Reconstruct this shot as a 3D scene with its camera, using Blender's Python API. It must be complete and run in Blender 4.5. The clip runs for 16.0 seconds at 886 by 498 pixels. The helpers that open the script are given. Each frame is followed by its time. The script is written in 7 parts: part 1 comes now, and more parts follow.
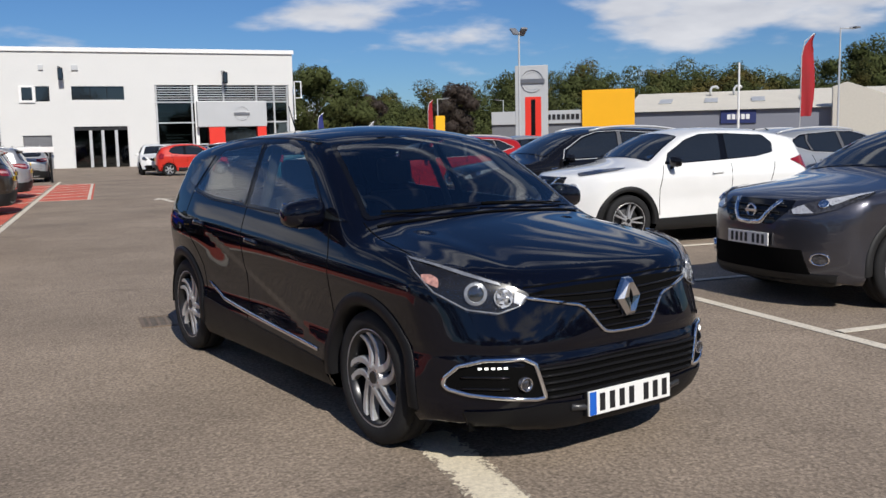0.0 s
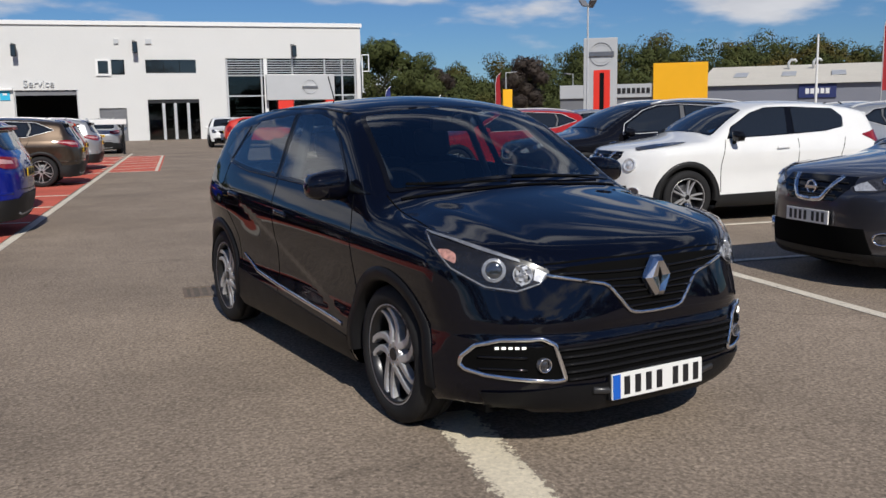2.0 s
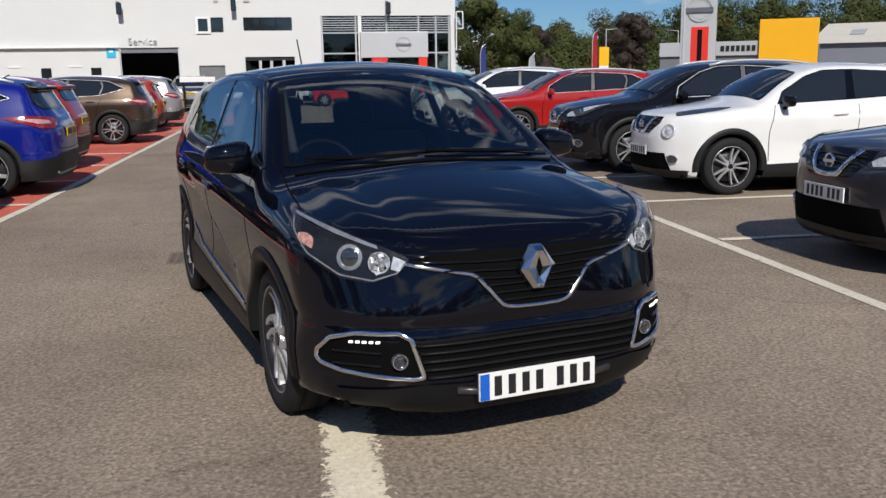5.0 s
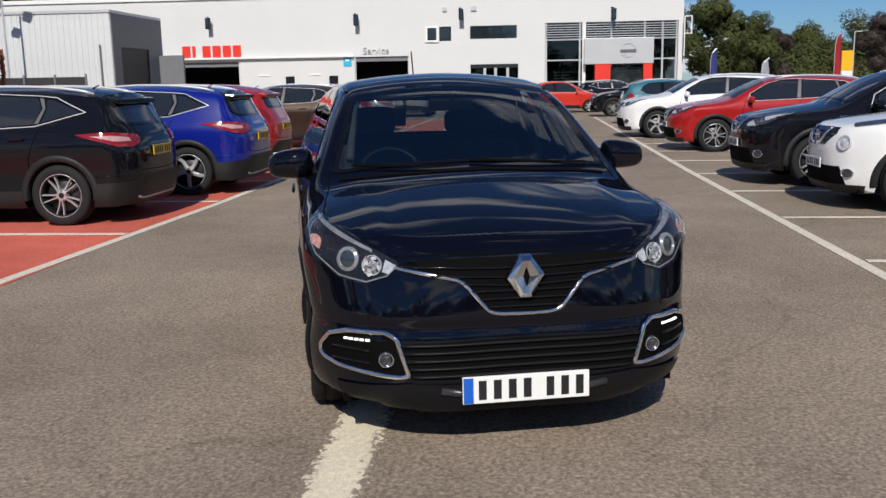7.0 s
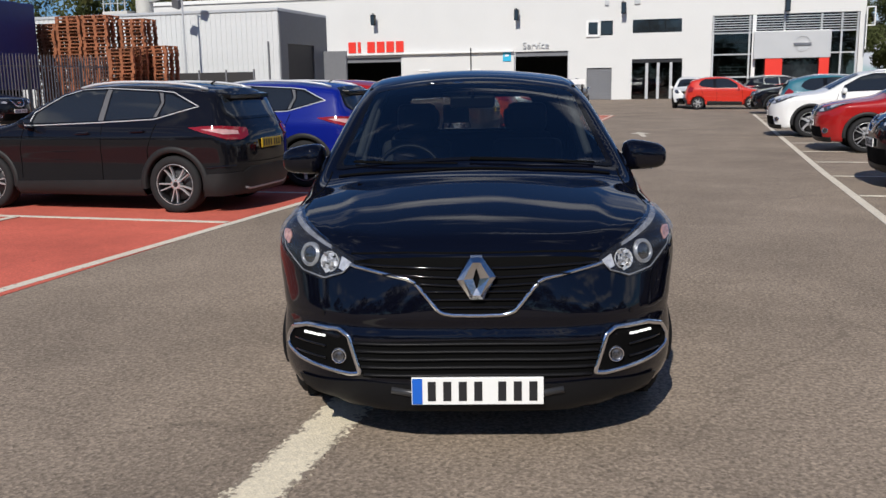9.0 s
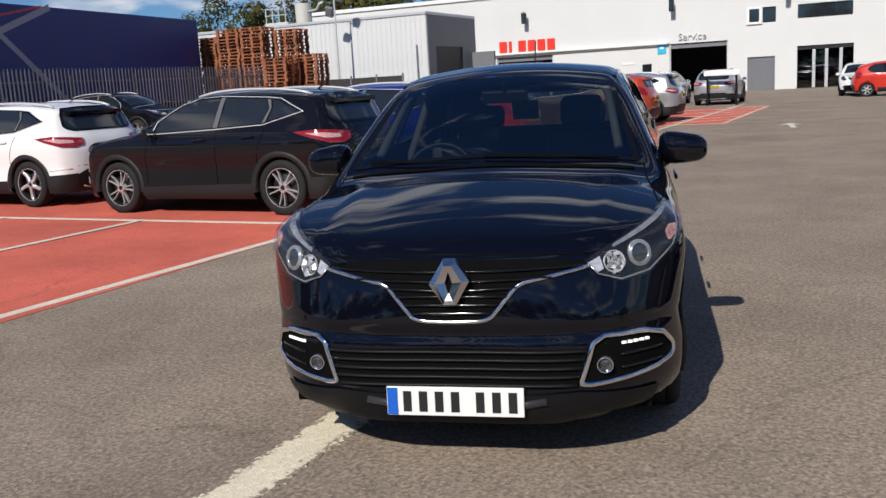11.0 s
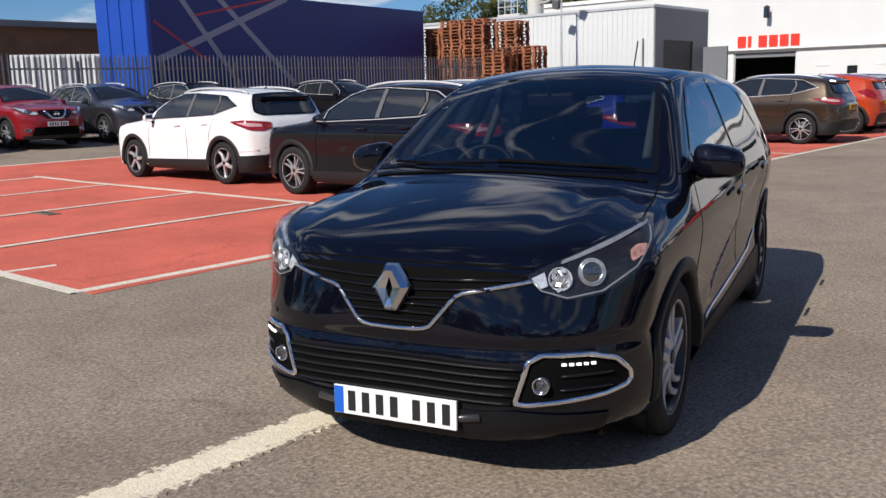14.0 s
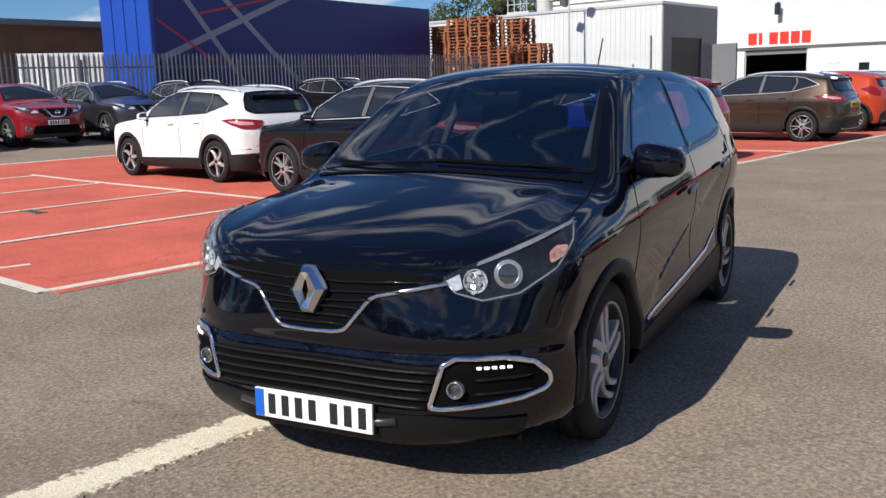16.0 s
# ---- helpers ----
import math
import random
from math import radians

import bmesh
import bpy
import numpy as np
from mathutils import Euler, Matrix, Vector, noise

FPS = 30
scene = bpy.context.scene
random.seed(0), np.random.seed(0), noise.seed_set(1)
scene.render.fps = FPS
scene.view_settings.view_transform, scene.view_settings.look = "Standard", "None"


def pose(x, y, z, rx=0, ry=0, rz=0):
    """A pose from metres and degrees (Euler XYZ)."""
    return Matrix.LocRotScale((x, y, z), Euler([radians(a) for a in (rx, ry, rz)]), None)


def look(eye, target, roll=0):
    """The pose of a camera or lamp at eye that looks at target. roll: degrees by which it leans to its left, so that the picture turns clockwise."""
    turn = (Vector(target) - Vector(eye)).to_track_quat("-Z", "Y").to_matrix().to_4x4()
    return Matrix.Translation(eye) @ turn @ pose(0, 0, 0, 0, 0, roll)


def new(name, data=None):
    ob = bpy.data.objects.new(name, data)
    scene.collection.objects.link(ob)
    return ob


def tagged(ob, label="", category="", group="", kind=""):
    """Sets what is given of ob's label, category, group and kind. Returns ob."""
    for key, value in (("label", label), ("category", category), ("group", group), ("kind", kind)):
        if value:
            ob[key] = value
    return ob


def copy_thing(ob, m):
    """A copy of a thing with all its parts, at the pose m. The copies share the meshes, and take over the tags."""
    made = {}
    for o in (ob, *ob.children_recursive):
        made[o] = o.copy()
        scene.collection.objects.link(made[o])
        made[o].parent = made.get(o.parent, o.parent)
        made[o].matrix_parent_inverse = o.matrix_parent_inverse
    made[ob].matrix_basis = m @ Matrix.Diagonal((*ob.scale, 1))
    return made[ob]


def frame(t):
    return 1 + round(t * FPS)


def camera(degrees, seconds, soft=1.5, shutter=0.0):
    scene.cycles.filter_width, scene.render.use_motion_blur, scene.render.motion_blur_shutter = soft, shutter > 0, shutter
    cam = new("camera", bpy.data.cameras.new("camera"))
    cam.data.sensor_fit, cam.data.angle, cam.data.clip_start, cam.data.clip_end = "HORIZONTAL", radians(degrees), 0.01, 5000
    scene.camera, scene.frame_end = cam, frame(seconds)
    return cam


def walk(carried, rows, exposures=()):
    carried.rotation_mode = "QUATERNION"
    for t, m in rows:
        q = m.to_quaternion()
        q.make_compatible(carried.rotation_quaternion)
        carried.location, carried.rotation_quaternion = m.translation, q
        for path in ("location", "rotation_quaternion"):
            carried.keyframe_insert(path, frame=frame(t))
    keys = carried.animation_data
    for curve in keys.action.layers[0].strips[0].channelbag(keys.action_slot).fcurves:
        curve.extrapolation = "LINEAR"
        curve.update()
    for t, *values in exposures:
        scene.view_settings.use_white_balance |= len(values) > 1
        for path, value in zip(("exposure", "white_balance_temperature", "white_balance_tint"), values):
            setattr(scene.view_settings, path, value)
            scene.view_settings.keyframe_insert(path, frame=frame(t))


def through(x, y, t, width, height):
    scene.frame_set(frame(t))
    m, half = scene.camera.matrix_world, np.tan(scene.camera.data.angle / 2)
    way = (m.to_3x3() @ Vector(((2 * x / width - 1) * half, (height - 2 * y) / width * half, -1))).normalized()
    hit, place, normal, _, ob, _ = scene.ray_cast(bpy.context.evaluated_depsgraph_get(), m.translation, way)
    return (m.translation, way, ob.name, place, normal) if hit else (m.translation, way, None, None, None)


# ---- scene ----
cam = camera(52.3, 16.0)
PATH = [
    (0, (-2.956, -4.884, 1.469), (-1.832, -3.248, 1.228), -1.2),
    (0.5, (-2.843, -4.96, 1.469), (-1.835, -3.247, 1.252), -1.4),
    (1, (-2.74, -5.011, 1.458), (-1.838, -3.242, 1.227), -0.7),
    (1.5, (-2.705, -4.949, 1.449), (-1.805, -3.18, 1.2), -1.2),
    (2, (-2.698, -4.877, 1.445), (-1.706, -3.166, 1.151), -1.0),
    (2.5, (-2.673, -4.843, 1.452), (-1.633, -3.168, 1.117), -0.7),
    (3, (-2.514, -4.945, 1.465), (-1.466, -3.272, 1.14), -0.8),
    (3.5, (-2.322, -5.079, 1.477), (-1.323, -3.376, 1.157), -0.7),
    (4, (-2.115, -5.029, 1.458), (-1.188, -3.293, 1.103), -0.6),
    (4.2, (-2.022, -4.998, 1.465), (-1.121, -3.251, 1.098), -0.8),
    (6.3, (-1.197, -5.227, 1.493), (-0.693, -3.326, 1.13), -0.6),
    (6.5, (-1.108, -5.275, 1.485), (-0.659, -3.36, 1.126), -0.9),
    (7, (-0.853, -5.426, 1.499), (-0.55, -3.482, 1.139), -1.0),
    (7.5, (-0.674, -5.405, 1.487), (-0.461, -3.453, 1.106), -0.1),
    (8, (-0.463, -5.337, 1.494), (-0.332, -3.377, 1.117), -0.5),
    (8.5, (-0.213, -5.416, 1.494), (-0.183, -3.45, 1.127), -1.4),
    (9, (-0.027, -5.456, 1.499), (-0.085, -3.49, 1.134), -0.9),
    (9.5, (0.111, -5.35, 1.484), (-0.029, -3.385, 1.134), -0.9),
    (10, (0.278, -5.258, 1.482), (0.046, -3.303, 1.127), -2.2),
    (10.2, (0.363, -5.258, 1.476), (0.087, -3.31, 1.118), -2.6),
    (12.3, (1.184, -5.082, 1.449), (0.554, -3.217, 1.096), -2.7),
    (12.5, (1.288, -5.114, 1.478), (0.61, -3.267, 1.114), -2.7),
    (13, (1.42, -5.039, 1.466), (0.664, -3.222, 1.109), -1.2),
    (13.5, (1.511, -4.896, 1.463), (0.704, -3.1, 1.112), -0.1),
    (14, (1.613, -4.832, 1.461), (0.729, -3.073, 1.109), -1.5),
    (14.5, (1.82, -4.822, 1.462), (0.878, -3.096, 1.098), -2.3),
    (15, (1.916, -4.806, 1.461), (0.938, -3.101, 1.094), -2.5),
    (15.5, (1.949, -4.773, 1.465), (0.996, -3.051, 1.11), -2.0),
    (16, (1.898, -4.631, 1.456), (0.988, -2.886, 1.1), -1.6),
]
walk(cam, [(t, look(eye, target, roll)) for t, eye, target, roll in PATH],
     exposures=((0, 0.08), (0.5, 0.11), (1.0, 0.02), (1.5, -0.10), (2.5, -0.02), (4, 0.03), (6.5, 0.04), (10, 0.08), (12.5, 0.24), (13.5, 0.30), (15, 0.32), (16, 0.42)))

# ---- world, sun, exposure ----
LIGHT_DIR = Vector((0.30, 1.20, -1.0)).normalized()
world = bpy.data.worlds.new("sky")
scene.world = world
world.use_nodes = True
wn, wl = world.node_tree.nodes, world.node_tree.links
wn.clear()
sky = wn.new("ShaderNodeTexSky")
sky.sky_type, sky.sun_disc = "NISHITA", False
sky.sun_elevation = math.asin(-LIGHT_DIR.z)
sky.sun_rotation = math.atan2(-LIGHT_DIR.x, -LIGHT_DIR.y)
sky.air_density, sky.dust_density, sky.ozone_density = 1.0, 0.0, 6.0
coord = wn.new("ShaderNodeTexCoord")
split, lift_z, layer = wn.new("ShaderNodeSeparateXYZ"), wn.new("ShaderNodeMath"), wn.new("ShaderNodeVectorMath")
lift_z.operation, layer.operation = "MULTIPLY_ADD", "DIVIDE"
lift_z.inputs[1].default_value, lift_z.inputs[2].default_value = 1.0, 0.42
height3 = wn.new("ShaderNodeCombineXYZ")
stretch = wn.new("ShaderNodeMapping")
stretch.inputs["Scale"].default_value = (1.0, 1.0, 1.9)
stretch.inputs["Location"].default_value = (4.7, 2.6, 1.35)
puff = wn.new("ShaderNodeTexNoise")
puff.inputs["Scale"].default_value, puff.inputs["Detail"].default_value, puff.inputs["Roughness"].default_value = 2.7, 8.0, 0.50
cover = wn.new("ShaderNodeMapRange")
cover.inputs["From Min"].default_value, cover.inputs["From Max"].default_value = 0.48, 0.62
cover.interpolation_type = "SMOOTHSTEP"
body_noise = wn.new("ShaderNodeTexNoise")
body_noise.inputs["Scale"].default_value, body_noise.inputs["Detail"].default_value = 6.0, 6.0
cloud_col = wn.new("ShaderNodeMix")
cloud_col.data_type = "RGBA"
cloud_col.inputs["A"].default_value = (7.0, 7.6, 9.2, 1)
cloud_col.inputs["B"].default_value = (16.0, 16.1, 16.6, 1)
mixc = wn.new("ShaderNodeMix")
mixc.data_type = "RGBA"
bg, out = wn.new("ShaderNodeBackground"), wn.new("ShaderNodeOutputWorld")
bg.inputs["Strength"].default_value = 0.053
wl.new(coord.outputs["Generated"], split.inputs["Vector"])
wl.new(split.outputs["Z"], lift_z.inputs[0])
for axis in ("X", "Y"):
    wl.new(lift_z.outputs[0], height3.inputs[axis])
height3.inputs["Z"].default_value = 0.35
wl.new(coord.outputs["Generated"], layer.inputs[0])
wl.new(height3.outputs["Vector"], layer.inputs[1])
wl.new(layer.outputs["Vector"], stretch.inputs["Vector"])
wl.new(stretch.outputs["Vector"], puff.inputs["Vector"])
wl.new(stretch.outputs["Vector"], body_noise.inputs["Vector"])
thin = wn.new("ShaderNodeMath")
thin.operation = "MULTIPLY_ADD"
thin.inputs[1].default_value = -0.10
wl.new(split.outputs["Z"], thin.inputs[0])
wl.new(puff.outputs["Fac"], thin.inputs[2])
wl.new(thin.outputs[0], cover.inputs["Value"])
wl.new(body_noise.outputs["Fac"], cloud_col.inputs["Factor"])
wl.new(cover.outputs["Result"], mixc.inputs["Factor"])
clear_blue = wn.new("ShaderNodeMix")
clear_blue.data_type, clear_blue.blend_type = "RGBA", "MULTIPLY"
clear_blue.inputs["Factor"].default_value = 1.0
clear_blue.inputs["B"].default_value = (0.72, 0.98, 1.30, 1)
wl.new(sky.outputs["Color"], clear_blue.inputs["A"])
wl.new(clear_blue.outputs["Result"], mixc.inputs["A"])
wl.new(cloud_col.outputs["Result"], mixc.inputs["B"])
wl.new(mixc.outputs["Result"], bg.inputs["Color"])
wl.new(bg.outputs["Background"], out.inputs["Surface"])

sun = new("sun", bpy.data.lights.new("sun", "SUN"))
sun.data.energy, sun.data.angle, sun.data.color = 4.3, radians(0.5), (1.0, 0.955, 0.88)
sun.matrix_world = look((0, 0, 30), Vector((0, 0, 30)) + LIGHT_DIR)


# ---- materials ----
def mat(name, color, rough=0.6, metal=0.0, vary=0.12, scale=6.0, fine=60.0, bump=0.0, bump_scale=80.0, coat=0.0, second=None, amount=0.0,
        per_piece=0.0, spec=0.5):
    """Principled material with two scales of colour change, a little gloss change and optional relief."""
    m = bpy.data.materials.new(name)
    m.use_nodes = True
    n, l = m.node_tree.nodes, m.node_tree.links
    p = n["Principled BSDF"]
    p.inputs["Metallic"].default_value = metal
    p.inputs["Coat Weight"].default_value = coat
    p.inputs["Coat Roughness"].default_value = 0.02
    p.inputs["Specular IOR Level"].default_value = spec
    tc = n.new("ShaderNodeTexCoord")
    big, small = n.new("ShaderNodeTexNoise"), n.new("ShaderNodeTexNoise")
    big.inputs["Scale"].default_value, big.inputs["Detail"].default_value = scale, 4.0
    small.inputs["Scale"].default_value, small.inputs["Detail"].default_value = fine, 3.0
    l.new(tc.outputs["Object"], big.inputs["Vector"])
    l.new(tc.outputs["Object"], small.inputs["Vector"])
    add = n.new("ShaderNodeMath")
    add.operation = "ADD"
    l.new(big.outputs["Fac"], add.inputs[0])
    l.new(small.outputs["Fac"], add.inputs[1])
    value = n.new("ShaderNodeMapRange")
    value.inputs["From Min"].default_value, value.inputs["From Max"].default_value = 0.6, 1.4
    value.inputs["To Min"].default_value, value.inputs["To Max"].default_value = 1 - vary, 1 + vary
    l.new(add.outputs[0], value.inputs["Value"])
    last = value.outputs["Result"]
    if per_piece:
        info = n.new("ShaderNodeObjectInfo")
        rng = n.new("ShaderNodeMapRange")
        rng.inputs["To Min"].default_value, rng.inputs["To Max"].default_value = 1 - per_piece, 1 + per_piece
        l.new(info.outputs["Random"], rng.inputs["Value"])
        mul = n.new("ShaderNodeMath")
        mul.operation = "MULTIPLY"
        l.new(last, mul.inputs[0])
        l.new(rng.outputs["Result"], mul.inputs[1])
        last = mul.outputs[0]
    col = n.new("ShaderNodeMix")
    col.data_type, col.blend_type = "RGBA", "MULTIPLY"
    col.inputs["Factor"].default_value = 1.0
    col.inputs["A"].default_value = (*color, 1)
    l.new(last, col.inputs["B"])
    result = col.outputs["Result"]
    if second:
        mask = n.new("ShaderNodeMapRange")
        mask.inputs["From Min"].default_value, mask.inputs["From Max"].default_value = 0.62 - amount, 0.72 - amount * 0.6
        l.new(big.outputs["Fac"], mask.inputs["Value"])
        two = n.new("ShaderNodeMix")
        two.data_type = "RGBA"
        two.inputs["B"].default_value = (*second, 1)
        l.new(mask.outputs["Result"], two.inputs["Factor"])
        l.new(result, two.inputs["A"])
        result = two.outputs["Result"]
    l.new(result, p.inputs["Base Color"])
    gloss = n.new("ShaderNodeMapRange")
    gloss.inputs["To Min"].default_value, gloss.inputs["To Max"].default_value = max(0.0, rough * 0.85), min(1.0, rough * 1.15)
    l.new(big.outputs["Fac"], gloss.inputs["Value"])
    l.new(gloss.outputs["Result"], p.inputs["Roughness"])
    if bump:
        rel = n.new("ShaderNodeTexNoise")
        rel.inputs["Scale"].default_value, rel.inputs["Detail"].default_value = bump_scale, 3.0
        l.new(tc.outputs["Object"], rel.inputs["Vector"])
        bp = n.new("ShaderNodeBump")
        bp.inputs["Strength"].default_value, bp.inputs["Distance"].default_value = bump, 0.01
        l.new(rel.outputs["Fac"], bp.inputs["Height"])
        l.new(bp.outputs["Normal"], p.inputs["Normal"])
    return m


def paint(name, color, metallic=0.0, rough=0.35):
    return mat(name, color, rough, metallic, 0.05, 3.0, 400.0, coat=1.0, spec=0.12)


def glass(name, tint=(0.75, 0.8, 0.82), through=0.6, gain=1.3):
    """Thin car or window glass: a gloss layer over a tinted clear sheet."""
    m = bpy.data.materials.new(name)
    m.use_nodes = True
    n, l = m.node_tree.nodes, m.node_tree.links
    n.remove(n["Principled BSDF"])
    clear, gloss, mix, fres = n.new("ShaderNodeBsdfTransparent"), n.new("ShaderNodeBsdfGlossy"), n.new("ShaderNodeMixShader"), n.new("ShaderNodeLayerWeight")
    clear.inputs["Color"].default_value = (*[c * through for c in tint], 1)
    gloss.inputs["Roughness"].default_value = 0.01
    fres.inputs["Blend"].default_value = 0.5
    steep = n.new("ShaderNodeMath")
    steep.operation = "POWER"
    steep.inputs[1].default_value = 4.6
    boost = n.new("ShaderNodeMath")
    boost.operation = "MULTIPLY_ADD"
    boost.inputs[1].default_value, boost.inputs[2].default_value = 0.9, 0.042 * gain
    l.new(fres.outputs["Facing"], steep.inputs[0])
    l.new(steep.outputs[0], boost.inputs[0])
    l.new(boost.outputs[0], mix.inputs["Fac"])
    l.new(clear.outputs["BSDF"], mix.inputs[1])
    l.new(gloss.outputs["BSDF"], mix.inputs[2])
    l.new(mix.outputs["Shader"], n["Material Output"].inputs["Surface"])
    return m


def glow(name, color, power):
    m = bpy.data.materials.new(name)
    m.use_nodes = True
    p = m.node_tree.nodes["Principled BSDF"]
    p.inputs["Base Color"].default_value = (*color, 1)
    p.inputs["Emission Color"].default_value = (*color, 1)
    p.inputs["Emission Strength"].default_value = power
    return m


def ground_mat(name, base, grit, crack=0.0):
    """Rolled stone surface: aggregate specks, patches, fine relief, in world metres."""
    m = mat(name, base, 0.9, 0, 0.10, 0.35, 3.0, spec=0.25)
    n, l = m.node_tree.nodes, m.node_tree.links
    p = n["Principled BSDF"]
    tc = n.new("ShaderNodeTexCoord")
    stone = n.new("ShaderNodeTexVoronoi")
    stone.inputs["Scale"].default_value = 82.0
    speck = n.new("ShaderNodeTexNoise")
    speck.inputs["Scale"].default_value, speck.inputs["Detail"].default_value = 45.0, 6.0
    l.new(tc.outputs["Object"], stone.inputs["Vector"])
    l.new(tc.outputs["Object"], speck.inputs["Vector"])
    src = p.inputs["Base Color"].links[0].from_socket
    lift = n.new("ShaderNodeMapRange")
    lift.inputs["To Min"].default_value, lift.inputs["To Max"].default_value = 1 - grit, 1 + grit
    l.new(stone.outputs["Color"], lift.inputs["Value"])
    lift2 = n.new("ShaderNodeMapRange")
    lift2.inputs["From Min"].default_value, lift2.inputs["From Max"].default_value = 0.3, 0.7
    lift2.inputs["To Min"].default_value, lift2.inputs["To Max"].default_value = 1 - grit, 1 + grit
    l.new(speck.outputs["Fac"], lift2.inputs["Value"])
    mm = n.new("ShaderNodeMath")
    mm.operation = "MULTIPLY"
    l.new(lift.outputs["Result"], mm.inputs[0])
    l.new(lift2.outputs["Result"], mm.inputs[1])
    mul = n.new("ShaderNodeMix")
    mul.data_type, mul.blend_type = "RGBA", "MULTIPLY"
    mul.inputs["Factor"].default_value = 1.0
    l.new(src, mul.inputs["A"])
    l.new(mm.outputs[0], mul.inputs["B"])
    l.new(mul.outputs["Result"], p.inputs["Base Color"])
    bp = n.new("ShaderNodeBump")
    bp.inputs["Strength"].default_value, bp.inputs["Distance"].default_value = 0.50, 0.004
    l.new(stone.outputs["Distance"], bp.inputs["Height"])
    l.new(bp.outputs["Normal"], p.inputs["Normal"])
    if crack:
        # wandering hairline cracks, and pale dusty or dark oily patches metres across
        warp, vor, edge, part_of, patch = n.new("ShaderNodeTexNoise"), n.new("ShaderNodeTexVoronoi"), n.new("ShaderNodeMapRange"), n.new("ShaderNodeMapRange"), n.new("ShaderNodeTexNoise")
        warp.inputs["Scale"].default_value, warp.inputs["Detail"].default_value = 1.3, 5.0
        off = n.new("ShaderNodeVectorMath")
        off.operation = "MULTIPLY_ADD"
        off.inputs[1].default_value = (1.1, 1.1, 0)
        l.new(tc.outputs["Object"], warp.inputs["Vector"])
        l.new(warp.outputs["Color"], off.inputs[0])
        l.new(tc.outputs["Object"], off.inputs[2])
        vor.feature = "DISTANCE_TO_EDGE"
        vor.inputs["Scale"].default_value = 0.33
        l.new(off.outputs["Vector"], vor.inputs["Vector"])
        edge.inputs["From Min"].default_value, edge.inputs["From Max"].default_value = 0.0, 0.0045
        edge.inputs["To Min"].default_value, edge.inputs["To Max"].default_value = 1 - crack, 1.0
        l.new(vor.outputs["Distance"], edge.inputs["Value"])
        patch.inputs["Scale"].default_value, patch.inputs["Detail"].default_value, patch.inputs["Roughness"].default_value = 0.55, 6.0, 0.6
        l.new(tc.outputs["Object"], patch.inputs["Vector"])
        part_of.inputs["From Min"].default_value, part_of.inputs["From Max"].default_value = 0.3, 0.7
        part_of.inputs["To Min"].default_value, part_of.inputs["To Max"].default_value = 0.80, 1.19
        l.new(patch.outputs["Fac"], part_of.inputs["Value"])
        both = n.new("ShaderNodeMath")
        both.operation = "MULTIPLY"
        l.new(edge.outputs["Result"], both.inputs[0])
        l.new(part_of.outputs["Result"], both.inputs[1])
        last = n.new("ShaderNodeMix")
        last.data_type, last.blend_type = "RGBA", "MULTIPLY"
        last.inputs["Factor"].default_value = 1.0
        l.new(p.inputs["Base Color"].links[0].from_socket, last.inputs["A"])
        l.new(both.outputs[0], last.inputs["B"])
        l.new(last.outputs["Result"], p.inputs["Base Color"])
    return m


def worn_paint(name, color, under, wear=0.5, scale=14.0, edge=None):
    """Road paint rubbed through to the stone in flakes; edge (nx, ny, c) frays it away from its middle line."""
    m = ground_mat(name, color, 0.10)
    n, l = m.node_tree.nodes, m.node_tree.links
    p = n["Principled BSDF"]
    tc, no, ra = n.new("ShaderNodeTexCoord"), n.new("ShaderNodeTexNoise"), n.new("ShaderNodeMapRange")
    no.inputs["Scale"].default_value, no.inputs["Detail"].default_value, no.inputs["Roughness"].default_value = scale, 9.0, 0.72
    ra.inputs["From Min"].default_value, ra.inputs["From Max"].default_value = 0.70 - 0.3 * wear, 0.76 - 0.3 * wear
    l.new(tc.outputs["Object"], no.inputs["Vector"])
    l.new(no.outputs["Fac"], ra.inputs["Value"])
    if edge:
        dot, off, fray, total = n.new("ShaderNodeVectorMath"), n.new("ShaderNodeMath"), n.new("ShaderNodeMapRange"), n.new("ShaderNodeMath")
        dot.operation, off.operation, total.operation = "DOT_PRODUCT", "ABSOLUTE", "ADD"
        dot.inputs[1].default_value = (edge[0], edge[1], 0)
        shift = n.new("ShaderNodeMath")
        shift.operation = "SUBTRACT"
        shift.inputs[1].default_value = edge[2]
        fray.inputs["From Min"].default_value, fray.inputs["From Max"].default_value = 0.050, 0.125
        fray.inputs["To Min"].default_value, fray.inputs["To Max"].default_value = -0.07, 0.16
        l.new(tc.outputs["Object"], dot.inputs[0])
        l.new(dot.outputs["Value"], shift.inputs[0])
        l.new(shift.outputs[0], off.inputs[0])
        l.new(off.outputs[0], fray.inputs["Value"])
        l.new(no.outputs["Fac"], total.inputs[0])
        l.new(fray.outputs["Result"], total.inputs[1])
        l.new(total.outputs[0], ra.inputs["Value"])
    mix = n.new("ShaderNodeMix")
    mix.data_type = "RGBA"
    mix.inputs["B"].default_value = (*under, 1)
    l.new(p.inputs["Base Color"].links[0].from_socket, mix.inputs["A"])
    l.new(ra.outputs["Result"], mix.inputs["Factor"])
    l.new(mix.outputs["Result"], p.inputs["Base Color"])
    return m


